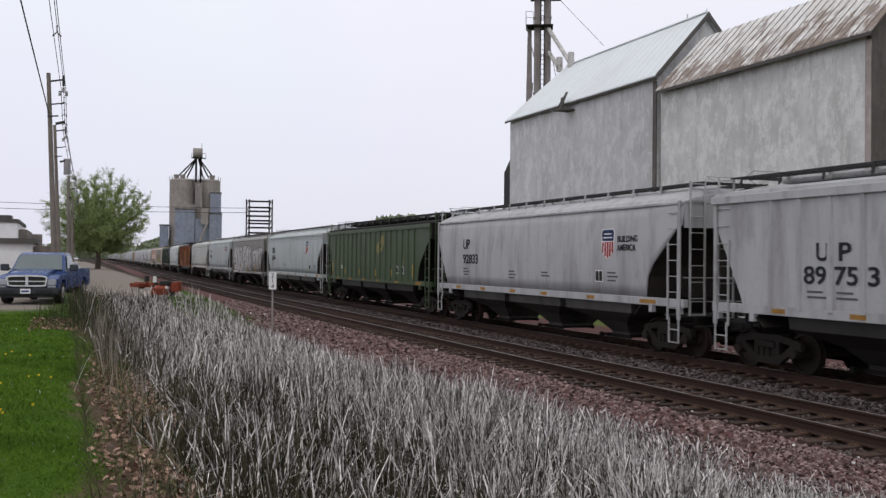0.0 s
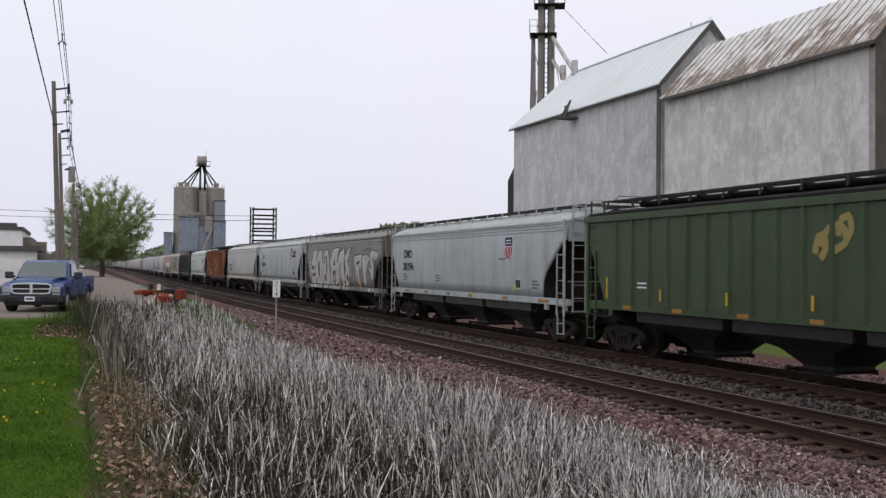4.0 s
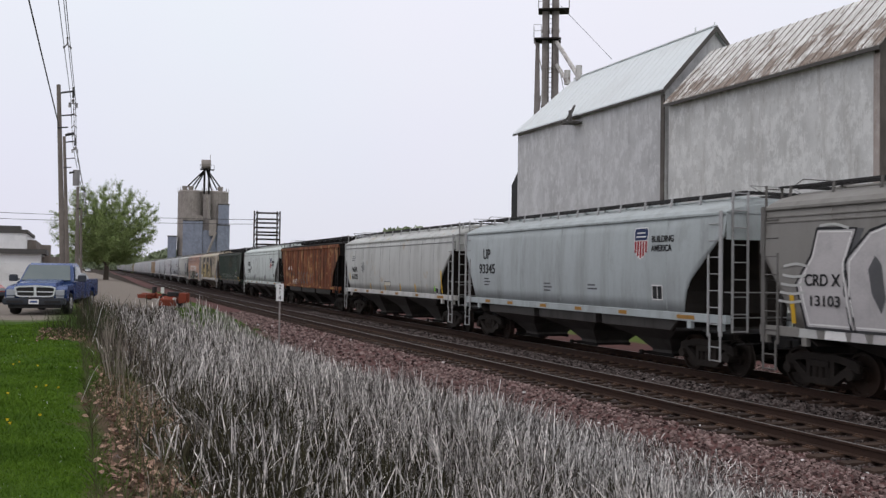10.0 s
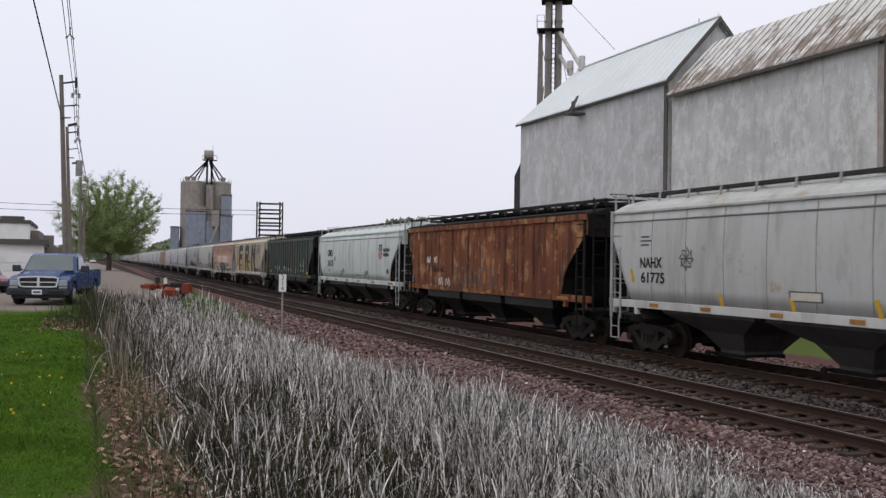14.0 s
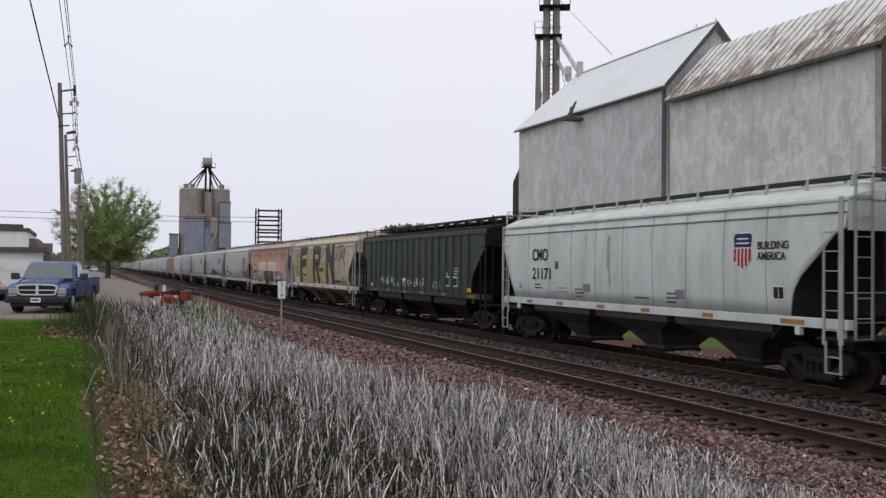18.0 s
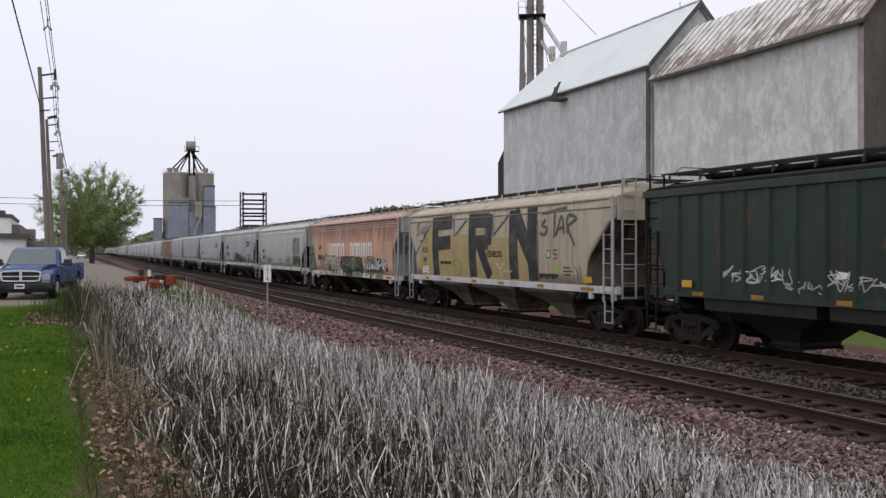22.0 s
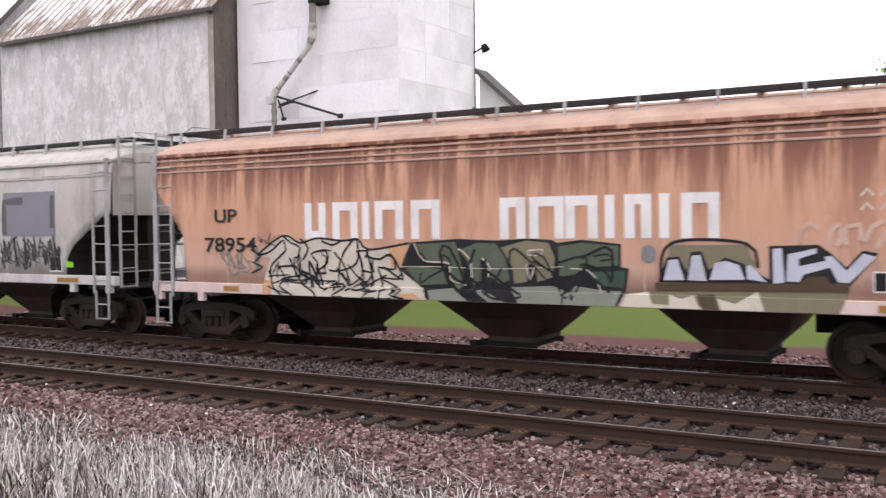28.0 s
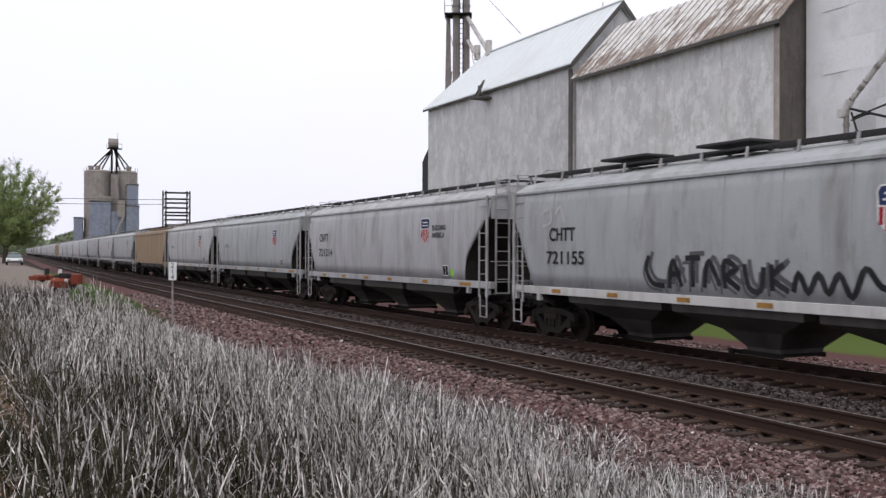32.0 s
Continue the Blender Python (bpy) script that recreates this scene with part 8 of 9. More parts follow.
stroke("tan", [(-3.75, 3.42), (-3.82, 2.4), (-3.78, 1.75)], 0.10, "olive", 0.007), stroke("tan", [(-6.1, 1.95), (-6.3, 1.8), (-6.2, 1.6), (-6.45, 1.75), (-6.4, 2.0)], 0.03, "smoke", 0.014)
patch("tan", "lime_tag", rect(-5.12, -4.98, 1.80, 1.96), "lime"), small_lines("tan", -5.4, 1.9, 3)

# the orange car: white blocks where its name stands, and three bands of spray paint
text("orange", "UP", 6.20, 2.52, 0.26, 0.60)
text("orange", "78954", 6.48, 1.93, 0.28, 1.38)
NAME = [(3.86, 0.50), (3.20, 0.58), (2.52, 0.16), (2.24, 0.62), (1.46, 0.60), (-0.31, 0.48), (-0.86, 0.62), (-1.50, 0.56), (-2.18, 0.16), (-2.50, 0.44), (-3.06, 0.16), (-3.40, 0.58)]
for y, w in NAME:
    z0, z1 = 2.17, 2.86
    if w < 0.2:
        patch("orange", "letter_block", rect(y - w, y, z0, z1), "white")
    else:
        patch("orange", "letter_block", rect(y - 0.17, y, z0, z1), "white")
        patch("orange", "letter_block", rect(y - w, y - w + 0.17, z0, z1), "white")
        patch("orange", "letter_block", rect(y - w + 0.17, y - 0.17, z1 - 0.16 if w != 0.50 else z0, z1 if w != 0.50 else z0 + 0.16), "white")
patch("orange", "spray_field", [(5.07, 1.88), (4.40, 2.26), (3.98, 2.10), (3.57, 2.20), (2.96, 2.16), (2.62, 2.17), (2.38, 1.96), (1.91, 2.02), (1.49, 2.11), (1.73, 1.63), (1.23, 1.29), (1.20, 1.09), (4.81, 1.09), (4.94, 1.38), (4.74, 1.80)], "cream", 0.012)
patch("orange", "spray_field", [(1.96, 2.00), (1.49, 2.11), (1.73, 1.63), (1.91, 1.67)], "peach", 0.016)
patch("orange", "spray_field", [(1.74, 1.17), (1.46, 1.21), (1.29, 1.09), (1.79, 1.09)], "peach", 0.016)
patch("orange", "spray_field", [(4.94, 1.38), (4.70, 1.34), (4.76, 1.09), (4.98, 1.09)], "peach", 0.016)
stroke("orange", [(5.04, 1.86), (4.74, 1.93), (4.38, 2.16), (4.33, 1.97), (4.74, 1.63), (4.70, 1.25), (4.49, 1.09)], 0.04, "black", 0.02)
stroke("orange", [(4.40, 2.24), (4.19, 2.10), (3.98, 2.01), (4.07, 1.74), (3.94, 1.48), (3.66, 1.40), (3.58, 1.73), (3.73, 1.89), (3.37, 1.95), (3.35, 1.73), (3.63, 1.54), (3.38, 1.53)], 0.04, "black", 0.02)
stroke("orange", [(3.17, 1.93), (3.02, 1.77), (2.97, 1.90), (2.67, 2.18), (2.63, 1.82), (2.77, 1.66), (3.12, 1.57), (3.32, 1.59)], 0.04, "black", 0.02)
stroke("orange", [(4.05, 1.35), (3.74, 1.19), (3.64, 1.09)], 0.04, "black", 0.02)
stroke("orange", [(2.67, 1.94), (2.38, 1.96), (2.43, 1.86), (2.15, 1.80), (1.91, 1.90), (1.82, 1.63), (2.20, 1.66)], 0.04, "black", 0.02)
stroke("orange", [(3.46, 1.20), (3.18, 1.33), (2.93, 1.29), (3.28, 1.10), (3.03, 1.09)], 0.04, "black", 0.02)
stroke("orange", [(2.58, 1.58), (2.34, 1.54), (2.54, 1.26), (2.39, 1.23), (2.59, 1.09), (2.30, 1.09)], 0.04, "black", 0.02)
stroke("orange", [(2.20, 1.63), (2.11, 1.35), (2.21, 1.09), (1.93, 1.09)], 0.04, "black", 0.02)
stroke("orange", [(1.92, 1.24), (1.74, 1.28), (1.97, 1.16), (1.65, 1.09)], 0.04, "black", 0.02)
stroke("orange", [(4.53, 1.64), (4.10, 1.64), (4.05, 1.39), (4.37, 1.39), (4.53, 1.26), (4.22, 1.09)], 0.04, "black", 0.02)
stroke("orange", [(3.98, 2.18), (3.78, 2.01), (3.94, 1.77)], 0.04, "black", 0.02)
stroke("orange", [(3.46, 2.14), (3.21, 2.06), (3.01, 2.14)], 0.04, "black", 0.02)
stroke("orange", [(5.23, 1.97), (4.99, 1.84), (5.18, 1.71), (4.96, 1.63), (5.25, 1.50)], 0.04, "black", 0.02)
stroke("orange", [(5.07, 1.86), (4.40, 2.24), (3.98, 2.10), (3.57, 2.19), (2.96, 2.14), (2.62, 2.17), (2.38, 1.98), (1.49, 2.10)], 0.04, "black", 0.02)
patch("orange", "spray_field", [(1.47, 2.11), (0.52, 2.17), (0.06, 2.15), (-0.27, 2.14), (-0.79, 2.17), (-1.26, 2.15), (-1.35, 2.10), (-1.78, 2.15), (-2.44, 2.08), (-2.43, 1.72), (-2.56, 1.69), (-2.50, 1.35), (-2.37, 1.09), (-1.33, 1.09), (-0.50, 1.09), (0.58, 1.09), (1.17, 1.09), (1.32, 1.33), (1.73, 1.61)], "black", 0.012)
patch("orange", "spray_field", [(1.39, 2.08), (0.87, 2.10), (0.56, 2.12), (0.48, 1.87), (0.38, 1.37), (0.53, 1.29), (0.66, 1.46), (0.72, 1.72), (1.14, 1.79)], "moss", 0.017)
patch("orange", "spray_field", [(1.15, 1.26), (0.64, 1.31), (0.37, 1.11), (0.32, 1.09), (1.11, 1.09)], "sage", 0.017)
patch("orange", "spray_field", [(1.61, 1.65), (1.27, 1.68), (0.77, 1.63), (0.73, 1.38), (1.32, 1.35)], "moss", 0.017)
patch("orange", "spray_field", [(0.48, 1.98), (0.14, 2.10), (-0.23, 2.09), (-0.41, 1.84), (-0.47, 1.48), (-0.30, 1.40), (-0.10, 1.51), (-0.06, 1.77), (0.08, 1.82), (0.07, 1.47), (0.24, 1.36), (0.25, 1.65)], "moss", 0.017)
patch("orange", "spray_field", [(0.24, 1.30), (0.03, 1.29), (-0.38, 1.09), (-0.05, 1.09)], "sage", 0.017)
patch("orange", "spray_field", [(-0.33, 2.02), (-0.79, 2.14), (-1.20, 2.10), (-1.31, 1.85), (-1.25, 1.53), (-0.98, 1.45), (-0.95, 1.74), (-0.81, 1.74), (-0.79, 1.45), (-0.55, 1.41), (-0.53, 1.70)], "olive", 0.017)
patch("orange", "spray_field", [(-0.47, 1.35), (-1.25, 1.39), (-1.44, 1.32), (-1.40, 1.09), (-0.62, 1.09)], "sage", 0.017)
patch("orange", "spray_field", [(-1.37, 2.04), (-1.78, 2.10), (-2.40, 2.05), (-2.39, 1.74), (-1.82, 1.70), (-1.66, 1.59), (-1.38, 1.54)], "moss", 0.017)
patch("orange", "spray_field", [(-1.86, 1.63), (-2.51, 1.66), (-2.47, 1.38), (-2.13, 1.41)], "pine", 0.017)
patch("orange", "spray_field", [(-1.46, 1.25), (-1.66, 1.40), (-2.09, 1.34), (-2.43, 1.33), (-2.33, 1.09), (-1.42, 1.09)], "sage", 0.017)
stroke("orange", [(1.40, 2.10), (1.20, 1.79), (0.70, 1.74), (0.68, 1.46), (0.38, 1.37)], 0.025, "cream", 0.023)
stroke("orange", [(0.50, 2.00), (0.29, 1.84), (0.25, 1.50)], 0.025, "cream", 0.023)
stroke("orange", [(0.04, 1.84), (-0.10, 1.69), (-0.06, 1.51)], 0.025, "cream", 0.023)
stroke("orange", [(-0.83, 1.97), (-1.10, 1.99), (-1.06, 1.90), (-0.83, 1.90), (-0.83, 1.97)], 0.022, "cream", 0.023)
stroke("orange", [(-0.79, 1.74), (-0.85, 1.49), (-0.93, 1.70)], 0.025, "cream", 0.023)
stroke("orange", [(1.73, 1.67), (1.01, 1.68), (-0.27, 1.66), (-1.45, 1.71)], 0.012, "cream", 0.024)
stroke("orange", [(-1.58, 1.68), (-1.86, 1.66), (-2.01, 1.52), (-2.09, 1.30)], 0.02, "cream", 0.023)
stroke("orange", [(-1.98, 1.88), (-2.21, 1.92), (-2.32, 1.85), (-2.09, 1.81)], 0.03, "black", 0.023)
patch("orange", "spray_field", [(-2.98, 1.34), (-2.50, 1.31), (-2.45, 1.09), (-5.64, 1.09), (-5.76, 1.41)], "olive", 0.012)
patch("orange", "spray_field", [(-3.06, 1.52), (-3.24, 2.07), (-4.36, 2.07), (-4.49, 1.80), (-4.49, 1.53)], "olive", 0.013)
stroke("orange", [(-3.06, 1.52), (-3.24, 2.09), (-4.36, 2.09), (-4.53, 1.73)], 0.045, "black", 0.016)
patch("orange", "spray_field", [(-3.02, 1.49), (-3.17, 1.87), (-3.36, 1.89), (-3.48, 1.65), (-3.55, 1.96), (-3.71, 1.97), (-3.81, 1.69), (-4.05, 1.88), (-4.30, 1.80), (-4.69, 1.55), (-4.69, 2.05), (-5.37, 2.07), (-5.54, 1.94), (-5.73, 1.75), (-5.94, 1.99), (-6.14, 1.95), (-5.78, 1.49)], "black", 0.018)
patch("orange", "spray_field", [(-3.11, 1.52), (-3.20, 1.83), (-3.34, 1.85), (-3.44, 1.53)], "pale", 0.023)
patch("orange", "spray_field", [(-3.49, 1.53), (-3.56, 1.90), (-3.69, 1.92), (-3.78, 1.52)], "pale", 0.023)
patch("orange", "spray_field", [(-3.82, 1.54), (-3.90, 1.79), (-4.06, 1.83), (-4.26, 1.77), (-4.34, 1.55)], "pale", 0.023)
patch("orange", "spray_field", [(-4.37, 1.56), (-4.36, 1.75), (-4.43, 1.77), (-4.65, 1.52)], "pale", 0.023)
patch("orange", "spray_field", [(-4.74, 1.50), (-4.74, 2.01), (-4.87, 2.02), (-4.90, 1.52)], "pale", 0.023)
patch("orange", "spray_field", [(-4.92, 1.54), (-4.95, 1.93), (-5.34, 2.02), (-5.34, 1.95), (-5.10, 1.87), (-5.10, 1.76), (-5.49, 1.85), (-5.52, 1.75), (-5.16, 1.64), (-5.10, 1.53)], "pale", 0.023)
patch("orange", "spray_field", [(-5.44, 1.90), (-5.55, 1.91), (-5.73, 1.70), (-5.95, 1.95), (-6.11, 1.90), (-5.77, 1.53), (-5.62, 1.54)], "pale", 0.023)
patch("orange", "spray_field", [(-2.98, 1.48), (-5.10, 1.51), (-5.22, 1.61), (-5.46, 1.62), (-5.52, 1.52), (-5.78, 1.53), (-5.76, 1.40), (-2.98, 1.36)], "brown", 0.026)
patch("orange", "spray_field", [(-3.20, 1.30), (-3.39, 1.24), (-3.58, 1.30), (-3.67, 1.09), (-3.20, 1.09)], "cream", 0.016)
patch("orange", "spray_field", [(-3.93, 1.26), (-4.20, 1.19), (-4.52, 1.38), (-4.62, 1.09), (-3.99, 1.09)], "cream", 0.016)
patch("orange", "spray_field", [(-2.50, 1.28), (-2.87, 1.34), (-2.93, 1.15), (-3.72, 1.12), (-3.72, 1.09), (-2.45, 1.09)], "cream", 0.014)
patch("orange", "spray_field", [(-3.62, 1.31), (-3.89, 1.32), (-3.96, 1.09), (-3.70, 1.09)], "brown", 0.018)
stroke("orange", [(-5.13, 2.10), (-5.10, 2.26), (-5.25, 2.38), (-5.37, 2.29)], 0.07, "haze", 0.012)
stroke("orange", [(-5.49, 2.07), (-5.53, 2.26), (-5.64, 2.37), (-5.67, 2.16), (-5.61, 2.05)], 0.07, "haze", 0.012)
stroke("orange", [(-5.73, 2.07), (-5.73, 2.32), (-5.91, 2.35), (-5.91, 2.13)], 0.07, "haze", 0.012)
stroke("orange", [(-5.97, 2.10), (-6.06, 2.32), (-6.23, 2.41)], 0.07, "haze", 0.012)
stroke("orange", [(-6.11, 2.01), (-6.26, 2.26)], 0.07, "haze", 0.012)
patch("orange", "spray_field", [(-2.79, 2.03), (-2.90, 2.07), (-3.00, 2.01), (-2.99, 1.82), (-2.88, 1.78), (-2.77, 1.85)], "grey", 0.012)
for y in (-6.0, -6.25, -6.5, -6.75):
    for z in (2.75, 2.55):
        stroke("orange", [(y + 0.08, z), (y, z + 0.1), (y - 0.08, z)], 0.03, "cream", 0.012)
scribble("orange", 4.75, 1.75, 1.15, 2.00, 11, "black", 61, 0.040, 0.021)
scribble("orange", 4.75, 1.75, 1.12, 1.55, 8, "black", 62, 0.030, 0.021)
scribble("orange", 1.2, -2.3, 1.15, 2.05, 8, "black", 63, 0.045, 0.025)
scribble("orange", 6.0, 5.1, 1.45, 2.10, 5, "dust", 64, 0.030, 0.013)
scribble("orange", 5.0, 4.5, 2.05, 2.30, 4, "brown", 65, 0.020, 0.013)
tag_box("orange", -6.25, 1.55, 0.3)

# the dirty pale car with a painted-out panel
patch("furx", "number_panel", rect(4.90, 6.34, 1.78, 2.66), "putty", 0.006, "dull grey painted-out number panel")
text("furx", "FURX", 6.24, 2.30, 0.28, 0.98)
text("furx", "845331", 6.12, 1.86, 0.26, 1.22)
patch("furx", "painted_out_panel", rect(-5.95, -4.05, 2.26, 3.30), "grey", 0.008, "grey painted-out panel")
stroke("furx", [(-5.85, 3.2), (-5.85, 2.75), (-5.85, 2.45)], 0.14, "dark_grey", 0.012, True)
stroke("furx", [(-4.10, 2.3), (-4.10, 3.08), (-4.8, 3.10)], 0.18, "dark_grey", 0.012, True)
patch("furx", "painted_out_panel", [(-4.5, 3.30), (-5.9, 3.30), (-5.8, 3.55), (-4.9, 3.52)], "pale_grey", 0.008)
scribble("furx", -3.95, -6.1, 1.45, 2.30, 17, "faded", 15, 0.045)
scribble("furx", -3.9, -6.0, 1.50, 2.15, 12, "smoke", 16, 0.03)
scribble("furx", 4.7, 2.4, 1.55, 2.05, 9, "dust", 31, 0.06)
scribble("furx", 4.3, 3.0, 1.6, 2.0, 5, "teal", 32, 0.03)
scribble("furx", 0.9, -0.5, 1.6, 2.1, 7, "dust", 33, 0.035)
scribble("furx", -1.6, -3.4, 1.55, 2.2, 9, "teal", 34, 0.035)
scribble("furx", 6.9, 6.3, 2.7, 3.4, 4, "sage", 35, 0.05)
tag_box("furx", -5.9, 1.62, 0.36), patch("furx", "lime_tag", rect(-6.5, -6.25, 1.55, 1.68), "lime")
b = patch("furx", "stencil_frame", rect(-0.75, 0.05, 1.62, 1.86), "smoke")
patch("furx", "stencil_field", rect(-0.71, 0.01, 1.66, 1.82), "silver", 0.011, parent=b)

# the pale cars at the end
text("ch_a", "CHTT", 6.46, 2.62, 0.33, 1.15)
text("ch_a", "721155", 6.62, 2.03, 0.32, 1.70)
shield("ch_a", -3.85, 3.02)
text("ch_a", "BUILDING", -4.38, 3.03, 0.17, 0.98)
text("ch_a", "AMERICA", -4.38, 2.79, 0.17, 0.92)
GRAF = [[(2.4, 2.25), (2.5, 1.95), (2.3, 1.65), (1.9, 1.6)], [(1.75, 1.55), (1.6, 2.15), (1.35, 1.6)], [(1.7, 1.85), (1.35, 1.88)], [(1.2, 2.2), (0.75, 2.22)], [(0.98, 2.2), (1.0, 1.6)], [(0.65, 1.6), (0.5, 2.15), (0.2, 1.65)], [(0.05, 1.6), (0.05, 2.15), (-0.3, 2.0), (0.0, 1.85), (-0.35, 1.6)], [(-0.5, 2.1), (-0.6, 1.65), (-0.9, 1.6), (-1.0, 2.05)], [(-1.2, 2.1), (-1.2, 1.6)], [(-1.5, 2.1), (-1.2, 1.85), (-1.6, 1.6)]]
MORE = [[(-1.7, 1.6), (-1.85, 1.95), (-2.05, 1.6), (-2.3, 1.95), (-2.5, 1.6), (-2.75, 1.95), (-3.0, 1.55), (-3.3, 2.05), (-3.6, 1.75), (-4.0, 1.7)], [(-4.4, 2.05), (-4.9, 2.1), (-4.9, 1.55), (-4.5, 1.5), (-4.6, 1.8), (-4.9, 1.85)], [(-5.2, 2.1), (-5.55, 2.1), (-5.6, 1.5)], [(-5.2, 1.8), (-5.6, 1.8)], [(-6.1, 1.5), (-6.3, 1.75), (-6.5, 1.5), (-6.8, 1.65)]]
for g in GRAF + MORE:
    stroke("ch_a", g, 0.12, "black", 0.014)
for g in GRAF:
    stroke("ch_a", [(y - 0.13, z + 0.09) for y, z in g], 0.10, "smoke", 0.011)
    stroke("ch_a", [(y + 0.10, z - 0.10) for y, z in g], 0.06, "smoke", 0.011)
for g in ([(-6.9, 2.9), (-7.1, 2.5), (-7.3, 3.1)], [(-7.0, 2.9), (-7.5, 2.7)], [(6.9, 3.3), (6.5, 3.45), (6.4, 3.1), (6.8, 3.0)], [(6.2, 3.3), (6.0, 3.5), (5.8, 3.1)]):
    stroke("ch_a", g, 0.08, "silver", 0.012)
tag_box("ch_a", -5.15, 1.68, 0.34)
text("ch_b", "CHTT", 6.72, 2.76, 0.33, 1.12, "smoke")
text("ch_b", "721214", 6.80, 2.14, 0.32, 1.72, "smoke")
shield("ch_b", -4.06, 3.02)
text("ch_b", "BUILDING", -4.6, 3.03, 0.17, 0.98, "smoke")
text("ch_b", "AMERICA", -4.6, 2.79, 0.17, 0.92, "smoke")
tag_box("ch_b", -5.55, 1.74, 0.34), patch("ch_b", "lime_tag", rect(-6.1, -5.9, 1.55, 1.78), "lime")
for key in ("plain_a", "plain_b"):
    small_lines(key, 6.4, 2.7, 2, 1.2), shield(key, -4.2, 3.0), tag_box(key, -5.4, 1.8)

for pts in ([(-6.6, 2.55), (-6.85, 2.95), (-6.95, 2.6), (-7.2, 3.05)], [(-6.9, 2.75), (-7.3, 2.95), (-7.5, 2.8)], [(-6.5, 2.8), (-6.75, 2.35), (-6.9, 2.75)]):
    stroke("ch_a", pts, 0.06, "smoke")

at = 316.7
for i in range(15):
    src = "plain_b" if i % 3 else "plain_a"
    if i in (8,):
        src = "brown"
    c = copy_thing(cars[src], pose(FAR_MID, at + 8.4, 0))
    TRAIN.append((c, at + 8.4))
    at += 17.6

for i in range(18):
    hopper_car("grey covered hopper rail car far down the line", at, at + 16.6, G["paint_light"] if i % 3 else G["paint_dull"], spin=False, lite=True)
    at += 17.6

# ---- reeds, lawn, leaves and stones ----
def island_mix(name, stops, rough=0.85, bump=0.0, mottle=False, patch=None):
    """Each loose piece takes its own colour out of a short range."""
    m, n, l, b = nodes_of(name)
    g = n.new("ShaderNodeNewGeometry")
    r = n.new("ShaderNodeValToRGB")
    els = r.color_ramp.elements
    for i, (p, c) in enumerate(stops):
        e = els[0] if i == 0 else els[1] if i == len(stops) - 1 else els.new(p)
        e.position, e.color = p, (*c, 1)
    l.new(g.outputs["Random Per Island"], r.inputs[0])
    v = coords(n, l, vary=False)
    f = span(n, l, grain(n, l, v, 13, 3), 0.46, 0.62) if mottle else grain(n, l, v, 60, 4)
    c = r.outputs[0]
    if patch:                                                                 # thicker and thinner growth, a metre or so across
        c = mixed(n, l, sums(n, l, "MULTIPLY", span(n, l, grain(n, l, v, 1.1, 3), 0.42, 0.66), 0.75), c, patch)
    l.new(mixed(n, l, sums(n, l, "MULTIPLY", f, 0.55 if mottle else 0.45 if not patch else 0.2), c, tuple(0.3 * x for x in stops[0][1])), b.inputs["Base Color"])
    b.inputs["Roughness"].default_value = rough
    if bump:
        relief(n, l, b, f, bump, 0.01)
    return m


def ground_zs(xs, ys):
    return np.array([ground_z(float(x), float(y)) for x, y in zip(xs, ys)])


def blades(rng, xs, ys, zs, length, width, lean, curl, turn=None, tip=0.15):
    """Bent tapering blades as arrays of points and faces."""
    k = len(xs)
    a = rng.uniform(0, 2 * np.pi, k) if turn is None else turn
    lean = np.abs(lean)
    face = rng.uniform(0, 2 * np.pi, k)
    wx, wy = np.cos(face) * width / 2, np.sin(face) * width / 2
    dx, dy = np.cos(a), np.sin(a)
    px, py, pz, ang = xs.copy(), ys.copy(), zs.copy() - 0.02, lean.copy()
    levels = [(px.copy(), py.copy(), pz.copy(), 0.9)]
    for w in (1.0, 0.9, tip):
        step = length / 3
        px, py, pz = px + dx * np.sin(ang) * step, py + dy * np.sin(ang) * step, pz + np.cos(ang) * step
        levels.append((px.copy(), py.copy(), pz.copy(), w))
        ang = np.minimum(ang + curl, 2.5)
    out = np.empty((k, 8, 3))
    for i, (x, y, z, w) in enumerate(levels):
        out[:, 2 * i] = np.stack([x - wx * w, y - wy * w, z], 1)
        out[:, 2 * i + 1] = np.stack([x + wx * w, y + wy * w, z], 1)
    base = (np.arange(k) * 8)[:, None]
    quads = np.concatenate([base + np.array([[0, 1, 3, 2]]), base + np.array([[2, 3, 5, 4]]), base + np.array([[4, 5, 7, 6]])])
    return out.reshape(-1, 3), quads


